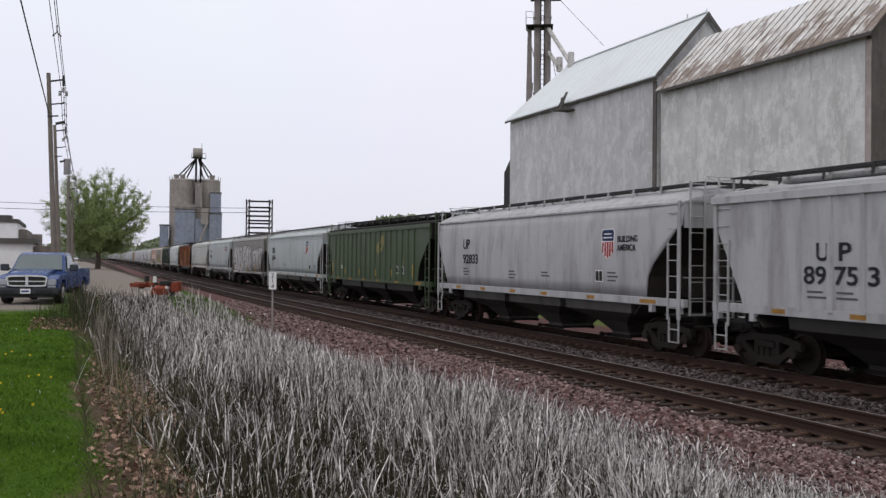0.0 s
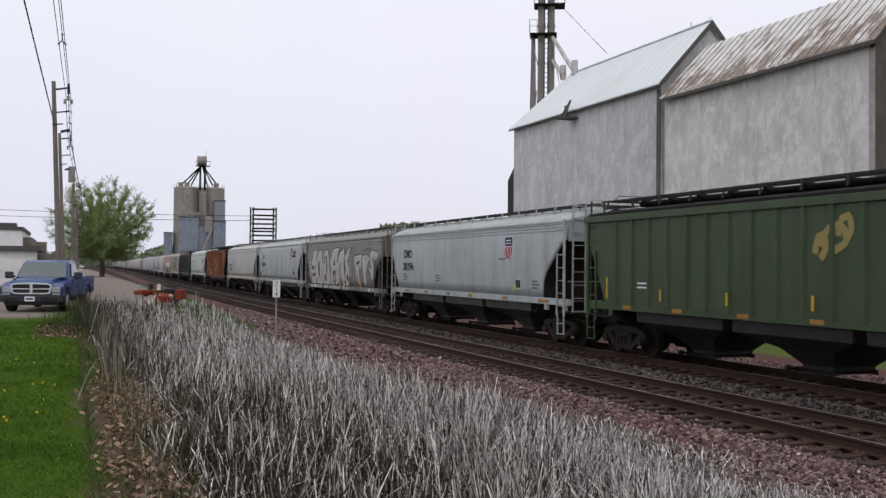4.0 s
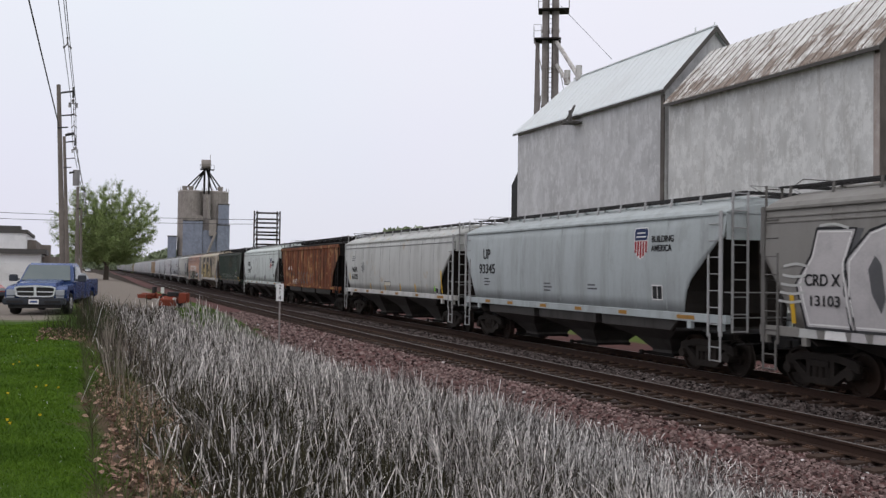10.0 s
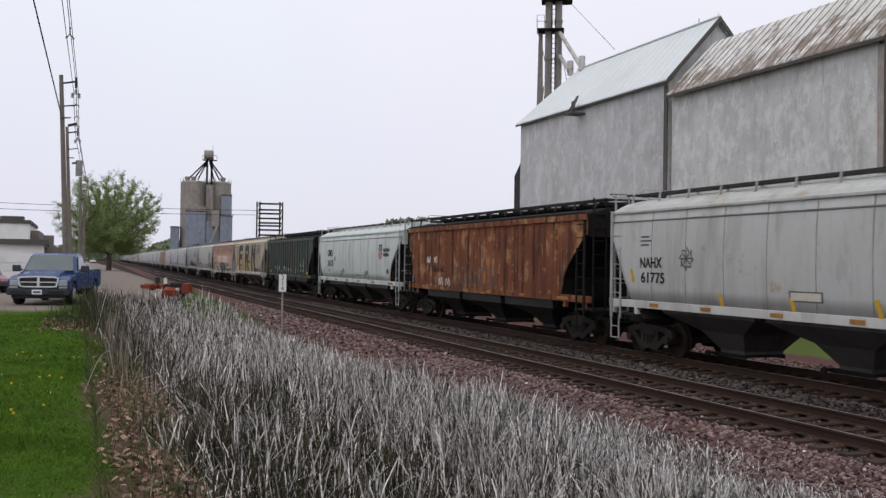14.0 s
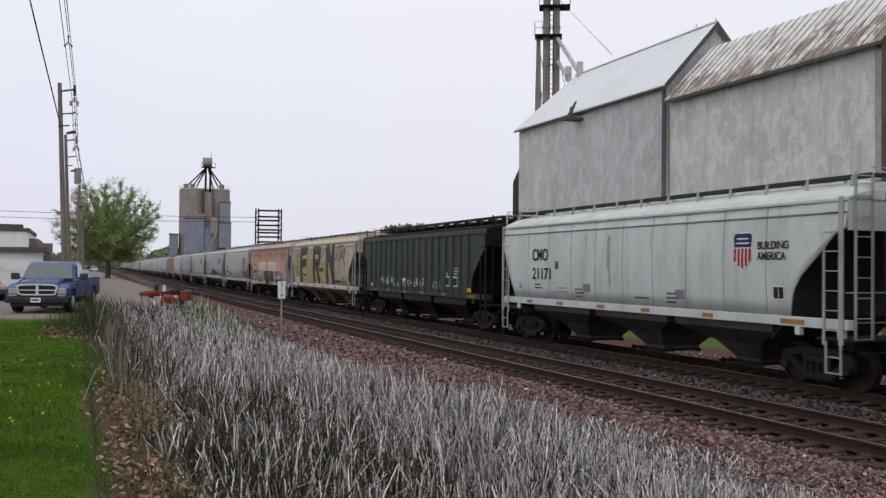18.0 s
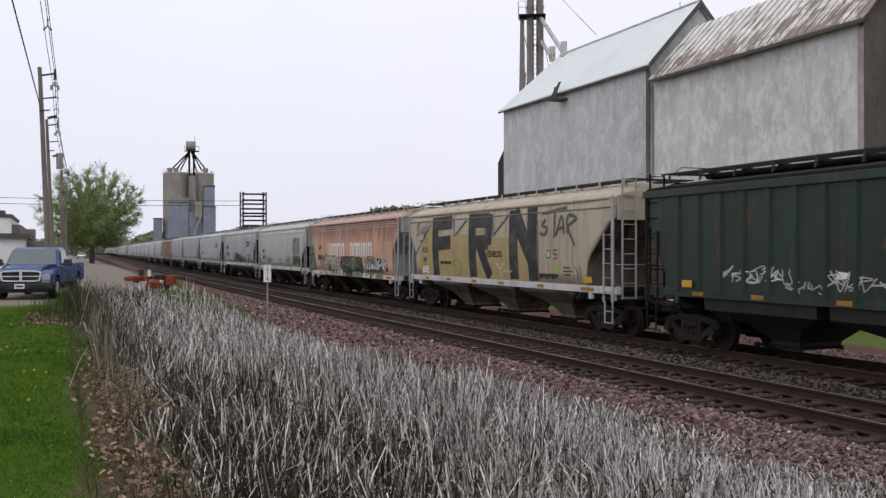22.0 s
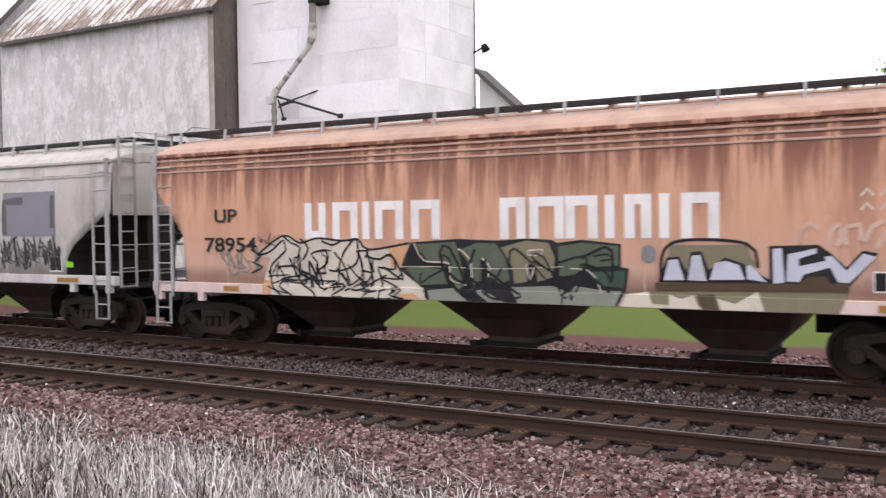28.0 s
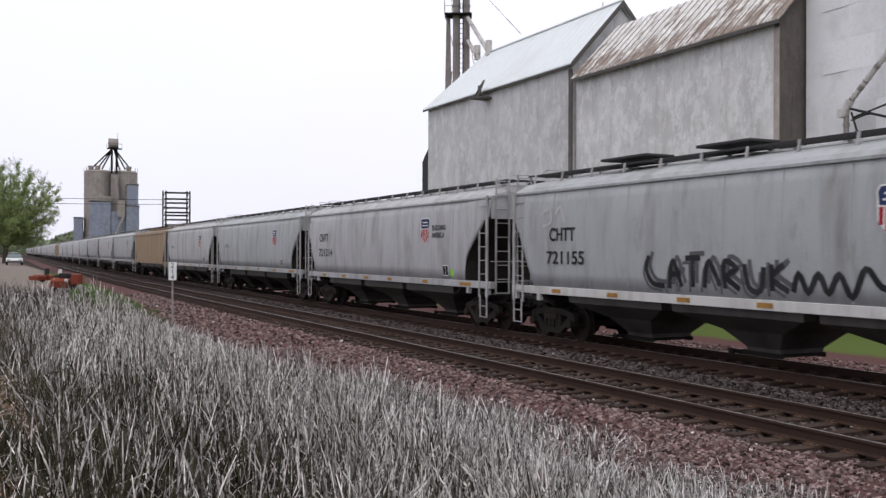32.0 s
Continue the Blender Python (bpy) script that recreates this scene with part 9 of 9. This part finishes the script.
def reed_field():
    rng = np.random.default_rng(5)
    xs, ys, ws = [], [], []
    for y0, y1, dens, w in ((-5, 3, 420, 0.012), (3, 10, 500, 0.0175), (10, 16, 360, 0.020), (16, 26, 190, 0.021), (26, 40, 90, 0.030), (40, 50, 45, 0.035)):
        k = int((y1 - y0) * 9.1 * dens)
        x, y = rng.uniform(0.5, 9.6, k), rng.uniform(y0, y1, k)
        xs.append(x), ys.append(y), ws.append(np.full(k, w))
    x, y, w = np.concatenate(xs), np.concatenate(ys), np.concatenate(ws)
    clump = 0.5 + 0.5 * np.sin(x * 3.1 + 1.7 * np.sin(y * 0.9)) * np.sin(y * 2.3 + 1.3 * np.sin(x * 1.9))
    left = 1.25 + 0.45 * np.sin(y * 0.55) + 0.3 * np.sin(y * 1.7) + np.clip((y - 16) * 0.02, 0, 0.5)
    left = np.where(y > 27, left - 0.9, left) - np.where(y < 14, 0.2, 0.45)
    right = np.interp(y, [-5, 5, 8, 12, 18, 21, 25, 40], [9.2, 9.0, 9.2, 9.1, 8.6, 7.9, 7.2, 7.3]) + 0.18 * np.sin(y * 1.1) + 0.12 * np.sin(y * 2.9)
    p_keep = np.clip((x - left) / 0.5, 0, 1) * np.clip((right + 0.2 - x) / 0.4, 0, 1) * (0.45 + 0.55 * clump) * np.clip((48 - y) / 6, 0, 1) * np.where((x > 7.7) & (y > 3.8) & (y < 7.8), 0.55, 1.0)
    keep = rng.uniform(0, 1, len(x)) < p_keep
    x, y, w, clump = x[keep], y[keep], w[keep], clump[keep]
    right = right[keep]
    z = ground_zs(x, y)
    tall = 0.15 + 0.71 * np.clip((right - x) / np.where(y < 13, 3.6, 1.6), 0, 1) * np.clip((x - 0.6) / 1.2, 0.35, 1)
    tall *= 0.72 + 0.35 * clump
    tall *= np.where(y < 3.5, 0.62, 1.0)
    k = len(x)
    length = tall * rng.uniform(0.45, 1.15, k)
    lean = rng.normal(0.0, 0.37, k) * np.where((x > right - 2.5) & (y < 13), 1.7, 1.0) + (rng.uniform(0, 1, k) < 0.16) * rng.uniform(0.3, 1.1, k)
    curl = np.abs(rng.normal(0.03, 0.10, k)) + (rng.uniform(0, 1, k) < 0.26) * rng.uniform(0.3, 1.3, k)
    turn = rng.normal(2.6, 2.2, k)
    dead = rng.uniform(0, 1, k) < np.clip(0.45 - 0.10 * ((x > 3.4) & (x < 6.6) & (y > 7) & (y < 12.5)) + 0.20 * np.sin(x * 1.3 + 0.7 * y) * np.sin(y * 0.9 - x * 0.6) + np.clip((x - 4.0) * 0.22, -0.12, 0.55) * np.where(y < 14, 1.0, 0.7) + np.clip((y - 16) * 0.05, 0, 0.3) - np.clip((2.6 - x) * 0.22, 0, 0.28), 0.14, 0.95)
    mats = (island_mix("dead_reed", [(0.0, (0.022, 0.016, 0.013)), (0.40, (0.072, 0.054, 0.045)), (0.64, (0.25, 0.206, 0.185)), (0.84, (0.74, 0.66, 0.62)), (1.0, (0.98, 0.92, 0.88))], mottle=True),
            # Green shoots, coloured extra dark to fill in the shadowed gaps among reeds.
            island_mix("shaded_green_shoot", [(0.0, (0.015, 0.013, 0.008)), (0.5, (0.036, 0.034, 0.019)), (0.8, (0.060, 0.070, 0.028)), (1.0, (0.105, 0.095, 0.055))]))
    pale = dead & (x > right - 3.4) & (y < 15)
    dead &= ~pale
    stubble = island_mix("pale_reed_stubble", [(0.0, (0.030, 0.022, 0.018)), (0.38, (0.105, 0.082, 0.072)), (0.62, (0.38, 0.328, 0.306)), (0.85, (0.88, 0.82, 0.79)), (1.0, (0.98, 0.94, 0.915))], mottle=True)
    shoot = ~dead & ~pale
    for name, sel, mat, f, label in (("reed_stubble", pale, stubble, 1.0, "short pale broken reeds beside the ballast"), ("dead_reeds", dead, mats[0], 1.0, "dense bed of grey dead reeds in the ditch"), ("reed_shoots", shoot, mats[1], 0.86, "dark green shoots and shaded gaps between the dead reeds")):
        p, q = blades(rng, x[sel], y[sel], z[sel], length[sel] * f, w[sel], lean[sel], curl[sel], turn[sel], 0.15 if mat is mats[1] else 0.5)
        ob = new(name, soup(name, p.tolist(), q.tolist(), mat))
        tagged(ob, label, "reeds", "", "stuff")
    # flattened litter at the foot
    k = 17000
    lx, ly = rng.uniform(0.9, 9.0, k), rng.uniform(-5, 18, k)
    p, q = blades(rng, lx, ly, ground_zs(lx, ly) + rng.uniform(0.01, 0.10, k), rng.uniform(0.2, 0.6, k), np.full(k, 0.010), rng.uniform(1.2, 1.55, k), rng.uniform(-0.05, 0.1, k))
    tagged(new("reed_litter", soup("reed_litter", p.tolist(), q.tolist(), mats[0])), "fallen dead reed stalks on the ditch floor", "reeds", "", "stuff")
    # dry grass on the bank
    k = 9000
    lx, ly = np.clip(rng.normal(0.72, 0.40, k), 0.20, 2.0), rng.uniform(3, 22, k)
    p, q = blades(rng, lx, ly, ground_zs(lx, ly), rng.uniform(0.06, 0.30, k), rng.uniform(0.004, 0.009, k), np.abs(rng.normal(0.6, 0.5, k)), rng.uniform(0, 0.4, k))
    tagged(new("bank_grass", soup("bank_grass", p.tolist(), q.tolist(), island_mix("bank_straw", [(0.0, (0.09, 0.07, 0.045)), (0.5, (0.30, 0.25, 0.18)), (0.75, (0.45, 0.40, 0.32)), (1.0, (0.10, 0.16, 0.04))]))), "dry straw and thin grass on the bank", "grass", "", "stuff")
    # dark weed stems along the lawn
    k = 900
    wy = rng.uniform(4, 34, k)
    wx = 0.50 + np.abs(rng.normal(0.25, 0.62, k)) - np.clip((wy - 24) * 0.03, 0, 0.4)
    p, q = blades(rng, wx, wy, ground_zs(wx, wy), rng.uniform(0.25, 0.85, k) * np.clip((wy - 4) / 12, 0.45, 1.15), rng.uniform(0.006, 0.012, k) * np.clip(wy / 12, 1, 2), np.abs(rng.normal(0, 0.25, k)), rng.uniform(0, 0.15, k))
    tagged(new("weed_stems", soup("weed_stems", p.tolist(), q.tolist(), island_mix("weed_stem", [(0.0, (0.030, 0.021, 0.016)), (0.35, (0.085, 0.060, 0.046)), (0.6, (0.16, 0.125, 0.098)), (0.85, (0.36, 0.30, 0.25)), (1.0, (0.40, 0.35, 0.29))]))), "dark dry weed stems at the lawn's edge", "weeds", "", "stuff")

    # a tangle of tall dry weeds where the lawn meets the lot
    k = 1200
    wy = rng.uniform(22, 33, k)
    wx = rng.normal(0.65, 0.40, k) - np.where((wy > 23) & (wy < 27.5), rng.uniform(0, 1.1, k), 0)
    p, q = blades(rng, wx, wy, ground_zs(wx, wy), rng.uniform(0.15, 1.25, k) * np.where(wx < 0.1, 0.5, 1.0), rng.uniform(0.006, 0.014, k), np.abs(rng.normal(0, 0.42, k)), rng.uniform(-0.1, 0.35, k))
    tagged(new("dry_weeds", soup("dry_weeds", p.tolist(), q.tolist(), island_mix("dry_weed", [(0.0, (0.045, 0.032, 0.025)), (0.35, (0.13, 0.092, 0.070)), (0.5, (0.26, 0.21, 0.17)), (0.62, (0.030, 0.052, 0.016)), (1.0, (0.052, 0.082, 0.026))]))), "tangle of tall dry brown weeds at the lawn's end", "weeds", "", "stuff")
    # one long pale stalk that has bent over
    bm = bmesh.new()
    pts = [Vector((0.12, 12.6, ground_z(0.12, 12.6))) + Vector((0.30 * i / 9, 0.1 * i / 9, 0.50 * math.sin(i / 9 * 1.7))) for i in range(10)]
    loft(bm, [[tuple(p + Vector((0.005 * math.cos(k), 0.005 * math.sin(k), 0.004 * math.cos(k)))) for k in (0, 1.26, 2.51, 3.77, 5.03)] for p in pts], closed=True, caps=True)
    mesh_thing("bent_stalk", bm, island_mix("pale_stalk", [(0.0, (0.5, 0.48, 0.44)), (1.0, (0.6, 0.58, 0.52))]), "single pale dry stalk arching over the lawn", "stalk")


def lawn():
    rng = np.random.default_rng(8)
    xs, ys, ws, ls = [], [], [], []
    for y0, y1, dens, w, ln in ((5, 9.5, 6500, 0.0075, 0.055), (9.5, 16, 3000, 0.011, 0.055), (16, 33, 800, 0.022, 0.065)):
        k = int((y1 - y0) * 4.2 * dens)
        xs.append(rng.uniform(-3.4, 0.8, k)), ys.append(rng.uniform(y0, y1, k)), ws.append(np.full(k, w)), ls.append(np.full(k, ln))
    x, y, w, ln = (np.concatenate(a) for a in (xs, ys, ws, ls))
    edge = np.interp(y, [5, 9.7, 11, 12.2, 13.3, 14.5, 17, 20, 22, 23.5, 27, 28.5, 31], [0.30, 0.24, 0.12, -0.06, 0.02, 0.36, 0.48, 0.40, 0.05, -0.50, -0.55, -0.1, -0.3]) + 0.06 * np.sin(y * 4.1)
    inview = x > -0.075 * y - 0.5
    keep = (rng.uniform(0, 1, len(x)) < np.clip((edge - x) / 0.25 + 0.5, 0, 1)) & inview & (y < 31 + x * 1.2)
    x, y, w, ln = x[keep], y[keep], w[keep], ln[keep]
    k = len(x)
    tuft = 0.85 + 0.25 * np.sin(x * 2.2 + y * 0.7) * np.sin(y * 1.1)
    p, q = blades(rng, x, y, ground_zs(x, y), ln * rng.uniform(0.6, 1.3, k) * tuft, w, np.abs(rng.normal(0, 0.4, k)), np.full(k, 0.25))
    mat = island_mix("lawn_blade", [(0.0, (0.084, 0.168, 0.011)), (0.6, (0.096, 0.184, 0.014)), (1.0, (0.118, 0.202, 0.024))], patch=(0.054, 0.112, 0.010))
    tagged(new("lawn_grass", soup("lawn_grass", p.tolist(), q.tolist(), mat)), "fresh green mown lawn grass", "grass", "", "stuff")
    # rough green verge by the lane
    k = 6000
    vx, vy = rng.uniform(4.6, 6.4, k), rng.uniform(36, 47, k)
    p, q = blades(rng, vx, vy, ground_zs(vx, vy), rng.uniform(0.12, 0.32, k), np.full(k, 0.03), np.abs(rng.normal(0, 0.4, k)), np.full(k, 0.2))
    tagged(new("verge_grass", soup("verge_grass", p.tolist(), q.tolist(), mat)), "bright green verge grass beside the lane", "grass", "", "stuff")


def litter():
    """Brown leaves on the bare bank."""
    rng = np.random.default_rng(12)
    verts, faces = [], []
    for i in range(7500):
        y = rng.uniform(4.5, 17)
        x = rng.normal(0.82, 0.36) + 0.012 * y
        if i > 6900:                                                          # a brown heap at the lawn's end
            x, y = rng.uniform(-0.75, 0.3), rng.uniform(22.6, 27)
        elif x < 0.30 + 0.08 * math.sin(y * 1.3) - 0.25 * (11 < y < 13.2):
            continue
        z = ground_z(x, y) + rng.uniform(0.005, 0.05)
        s = rng.uniform(0.014, 0.048)
        a, tilt = rng.uniform(0, 6.28), rng.normal(0, 0.45)
        ring = [(1.1, 0, 0.1), (0.5, 0.62, 0.38), (-0.5, 0.55, 0.30), (-1.0, 0, 0.05), (-0.5, -0.55, 0.34), (0.5, -0.62, 0.28)]
        m = Matrix.Translation((x, y, z)) @ Euler((tilt, rng.normal(0, 0.4), a)).to_matrix().to_4x4()
        b = len(verts)
        verts += [tuple(m @ Vector((p[0] * s, p[1] * s, p[2] * s))) for p in ring]
        faces += [(b, b + 1, b + 2, b + 3), (b, b + 3, b + 4, b + 5)]
    mat = island_mix("dry_leaf", [(0.0, (0.07, 0.034, 0.024)), (0.45, (0.21, 0.088, 0.050)), (0.8, (0.40, 0.205, 0.125)), (1.0, (0.60, 0.40, 0.30))])
    tagged(new("leaf_litter", soup("leaf_litter", verts, faces, mat)), "brown dry leaves scattered on the bank", "leaves", "", "stuff")


def stones():
    rng = np.random.default_rng(21)
    xs, ys, ss = [], [], []
    for x0, x1, y0, y1, dens, s in ((7.6, 10.1, -6, 12, 380, 0.031), (7.6, 10.1, 12, 26, 190, 0.038), (7.2, 10.1, 26, 60, 55, 0.055), (10.1, 12.95, -6, 14, 210, 0.030), (10.1, 12.95, 14, 34, 90, 0.042),
                                    (12.95, 14.6, -5, 14, 330, 0.030), (12.95, 14.6, 14, 32, 150, 0.040), (12.95, 14.6, 32, 60, 50, 0.055), (14.6, 17.2, -1, 20, 60, 0.035), (17.2, 21.5, -2, 30, 45, 0.05)):
        k = int((x1 - x0) * (y1 - y0) * dens)
        xs.append(rng.uniform(x0, x1, k)), ys.append(rng.uniform(y0, y1, k)), ss.append(s * rng.uniform(0.6, 1.35, k))
    x, y, s = (np.concatenate(a) for a in (xs, ys, ss))
    rails = RAILS_NEAR + RAILS_FAR
    ok = np.all([np.abs(x - r) > 0.11 for r in rails], axis=0)
    ok &= (rng.uniform(0, 1, len(x)) < np.where((x > 10.1) & (x < 12.95), 0.8, 1.0)) & (rng.uniform(0, 1, len(x)) < np.clip((x - 7.2) / 0.9, 0.15, 1))
    x, y, s = x[ok], y[ok], s[ok]
    k = len(x)
    z = ground_zs(x, y) + s * 0.25
    corners = np.array([(a, b, c) for a in (-1, 1) for b in (-1, 1) for c in (-1, 1)], float)
    v = corners[None] * rng.uniform(0.45, 1.05, (k, 8, 3)) * (s[:, None, None] * np.array([1.0, 1.0, 0.75]) * 0.8)
    a, t = rng.uniform(0, 2 * np.pi, k), rng.normal(0, 0.7, k)
    ca, sa, ct, st = np.cos(a), np.sin(a), np.cos(t), np.sin(t)
    vx, vy, vz = v[..., 0], v[..., 1], v[..., 2]
    vy, vz = vy * ct[:, None] - vz * st[:, None], vy * st[:, None] + vz * ct[:, None]
    vx, vy = vx * ca[:, None] - vy * sa[:, None], vx * sa[:, None] + vy * ca[:, None]
    pts = np.stack([vx + x[:, None], vy + y[:, None], vz + z[:, None]], 2).reshape(-1, 3)
    q = np.array([(0, 1, 3, 2), (4, 6, 7, 5), (0, 4, 5, 1), (2, 3, 7, 6), (0, 2, 6, 4), (1, 5, 7, 3)])
    dark = (x > 10.35 + 0.25 * np.sin(y * 1.7)) & (x < 17.2)
    red = island_mix("pink_ballast", [(0.0, (0.028, 0.013, 0.0125)), (0.4, (0.108, 0.044, 0.041)), (0.8, (0.215, 0.100, 0.092)), (1.0, (0.43, 0.31, 0.29))], 0.9, 0.3)
    grey = island_mix("grimy_ballast", [(0.0, (0.006, 0.004, 0.0035)), (0.5, (0.017, 0.011, 0.0095)), (0.93, (0.040, 0.027, 0.023)), (1.0, (0.22, 0.18, 0.17))], 0.9, 0.3)
    for name, sel, mat, label in (("ballast_stones", ~dark, red, "crushed pink granite ballast stones"), ("grimy_ballast_stones", dark, grey, "grimy dark ballast stones between the tracks")):
        idx = np.repeat(sel, 8)
        n = int(sel.sum())
        f = ((np.arange(n) * 8)[:, None, None] + q[None]).reshape(-1, 4)
        tagged(new(name, soup(name, pts[idx].tolist(), f.tolist(), mat)), label, "ballast", "", "stuff")


def loose_stone(x, y, size, seed, mat, label):
    r = random.Random(seed)
    bm = bmesh.new()
    bmesh.ops.create_icosphere(bm, subdivisions=2, radius=size)
    for v in bm.verts:
        v.co = Vector((v.co.x * 1.25, v.co.y, v.co.z * 0.7)) * r.uniform(0.86, 1.12)
        v.co += Vector((x, y, ground_z(x, y) + size * 0.45))
    mesh_thing("stone", bm, mat, label, "stone")


loose_stone(8.45, 6.93, 0.10, 3, island_mix("pale_stone", [(0.0, (0.42, 0.36, 0.24)), (1.0, (0.50, 0.44, 0.31))], 0.9, 0.4), "pale yellowish field stone at the edge of the reeds")
loose_stone(8.3, 5.3, 0.09, 5, island_mix("grey_stone", [(0.0, (0.20, 0.19, 0.18)), (1.0, (0.26, 0.25, 0.24))], 0.9, 0.4), "grey field stone at the edge of the reeds")
reed_field()
lawn()
litter()
stones()

M["petal"] = plain("dandelion_petal", (0.75, 0.55, 0.02), 0.7)
M["stem"] = plain("flower_stem", (0.08, 0.14, 0.03), 0.7)


def dandelion(x, y, h):
    d = thing("dandelion", "yellow dandelion in flower on the lawn", "flower", pose(x, y, ground_z(x, y)), "dandelions on the lawn")
    part("stem", tube(bmesh.new(), (0, 0, 0), (0.01, 0, h), 0.004, 5), M["stem"], d)
    bm = bmesh.new()
    for i in range(14):
        a = i * 0.449
        sheet(bm, [(0.01, 0, h), (0.01 + 0.014 * math.cos(a - 0.2), 0.014 * math.sin(a - 0.2), h + 0.008), (0.01 + 0.017 * math.cos(a), 0.017 * math.sin(a), h + 0.012), (0.01 + 0.014 * math.cos(a + 0.2), 0.014 * math.sin(a + 0.2), h + 0.008)], (0, 0, 0.004))
    tube(bm, (0.01, 0, h - 0.005), (0.01, 0, h + 0.016), 0.013, 8, 0.008)
    part("flower_head", bm, M["petal"], d)


for x, y, h in ((-0.56, 10.2, 0.10), (-0.30, 10.6, 0.11), (-0.60, 10.5, 0.09), (-0.16, 12.9, 0.12), (-0.42, 13.1, 0.11), (-0.31, 13.3, 0.10), (-0.72, 12.6, 0.10), (-0.86, 16.3, 0.10), (-0.78, 16.5, 0.12), (-0.50, 16.0, 0.10)):
    dandelion(x, y, h)


# ---- movement ----
def lane_z(y):
    return ground_z(4.7, y)


def motions():
    """The train rolls past and its wheels turn."""
    times = [i * 0.5 for i in range(65)]
    for car, u in TRAIN:
        rows = []
        for t in times:
            y = u - travelled(t)
            rows.append((t, pose(FAR_MID + bend(y), y, 0, 0, 0, -swing(y))))
        walk(car, rows)
    walk(LANE_CAR, [(t, pose(4.7, 120 + 11.0 * (32 - t), lane_z(120 + 11.0 * (32 - t)), 0, 0, -2)) for t in (0, 4, 8, 12, 16, 20, 24, 28, 32)])
    steps = [2 * i / FPS for i in range(481)]
    for w, dy in WHEELS:
        walk(w, [(t, pose(0, dy, 0.457, math.degrees(travelled(t) / 0.457) % 360.0)) for t in steps])


motions()
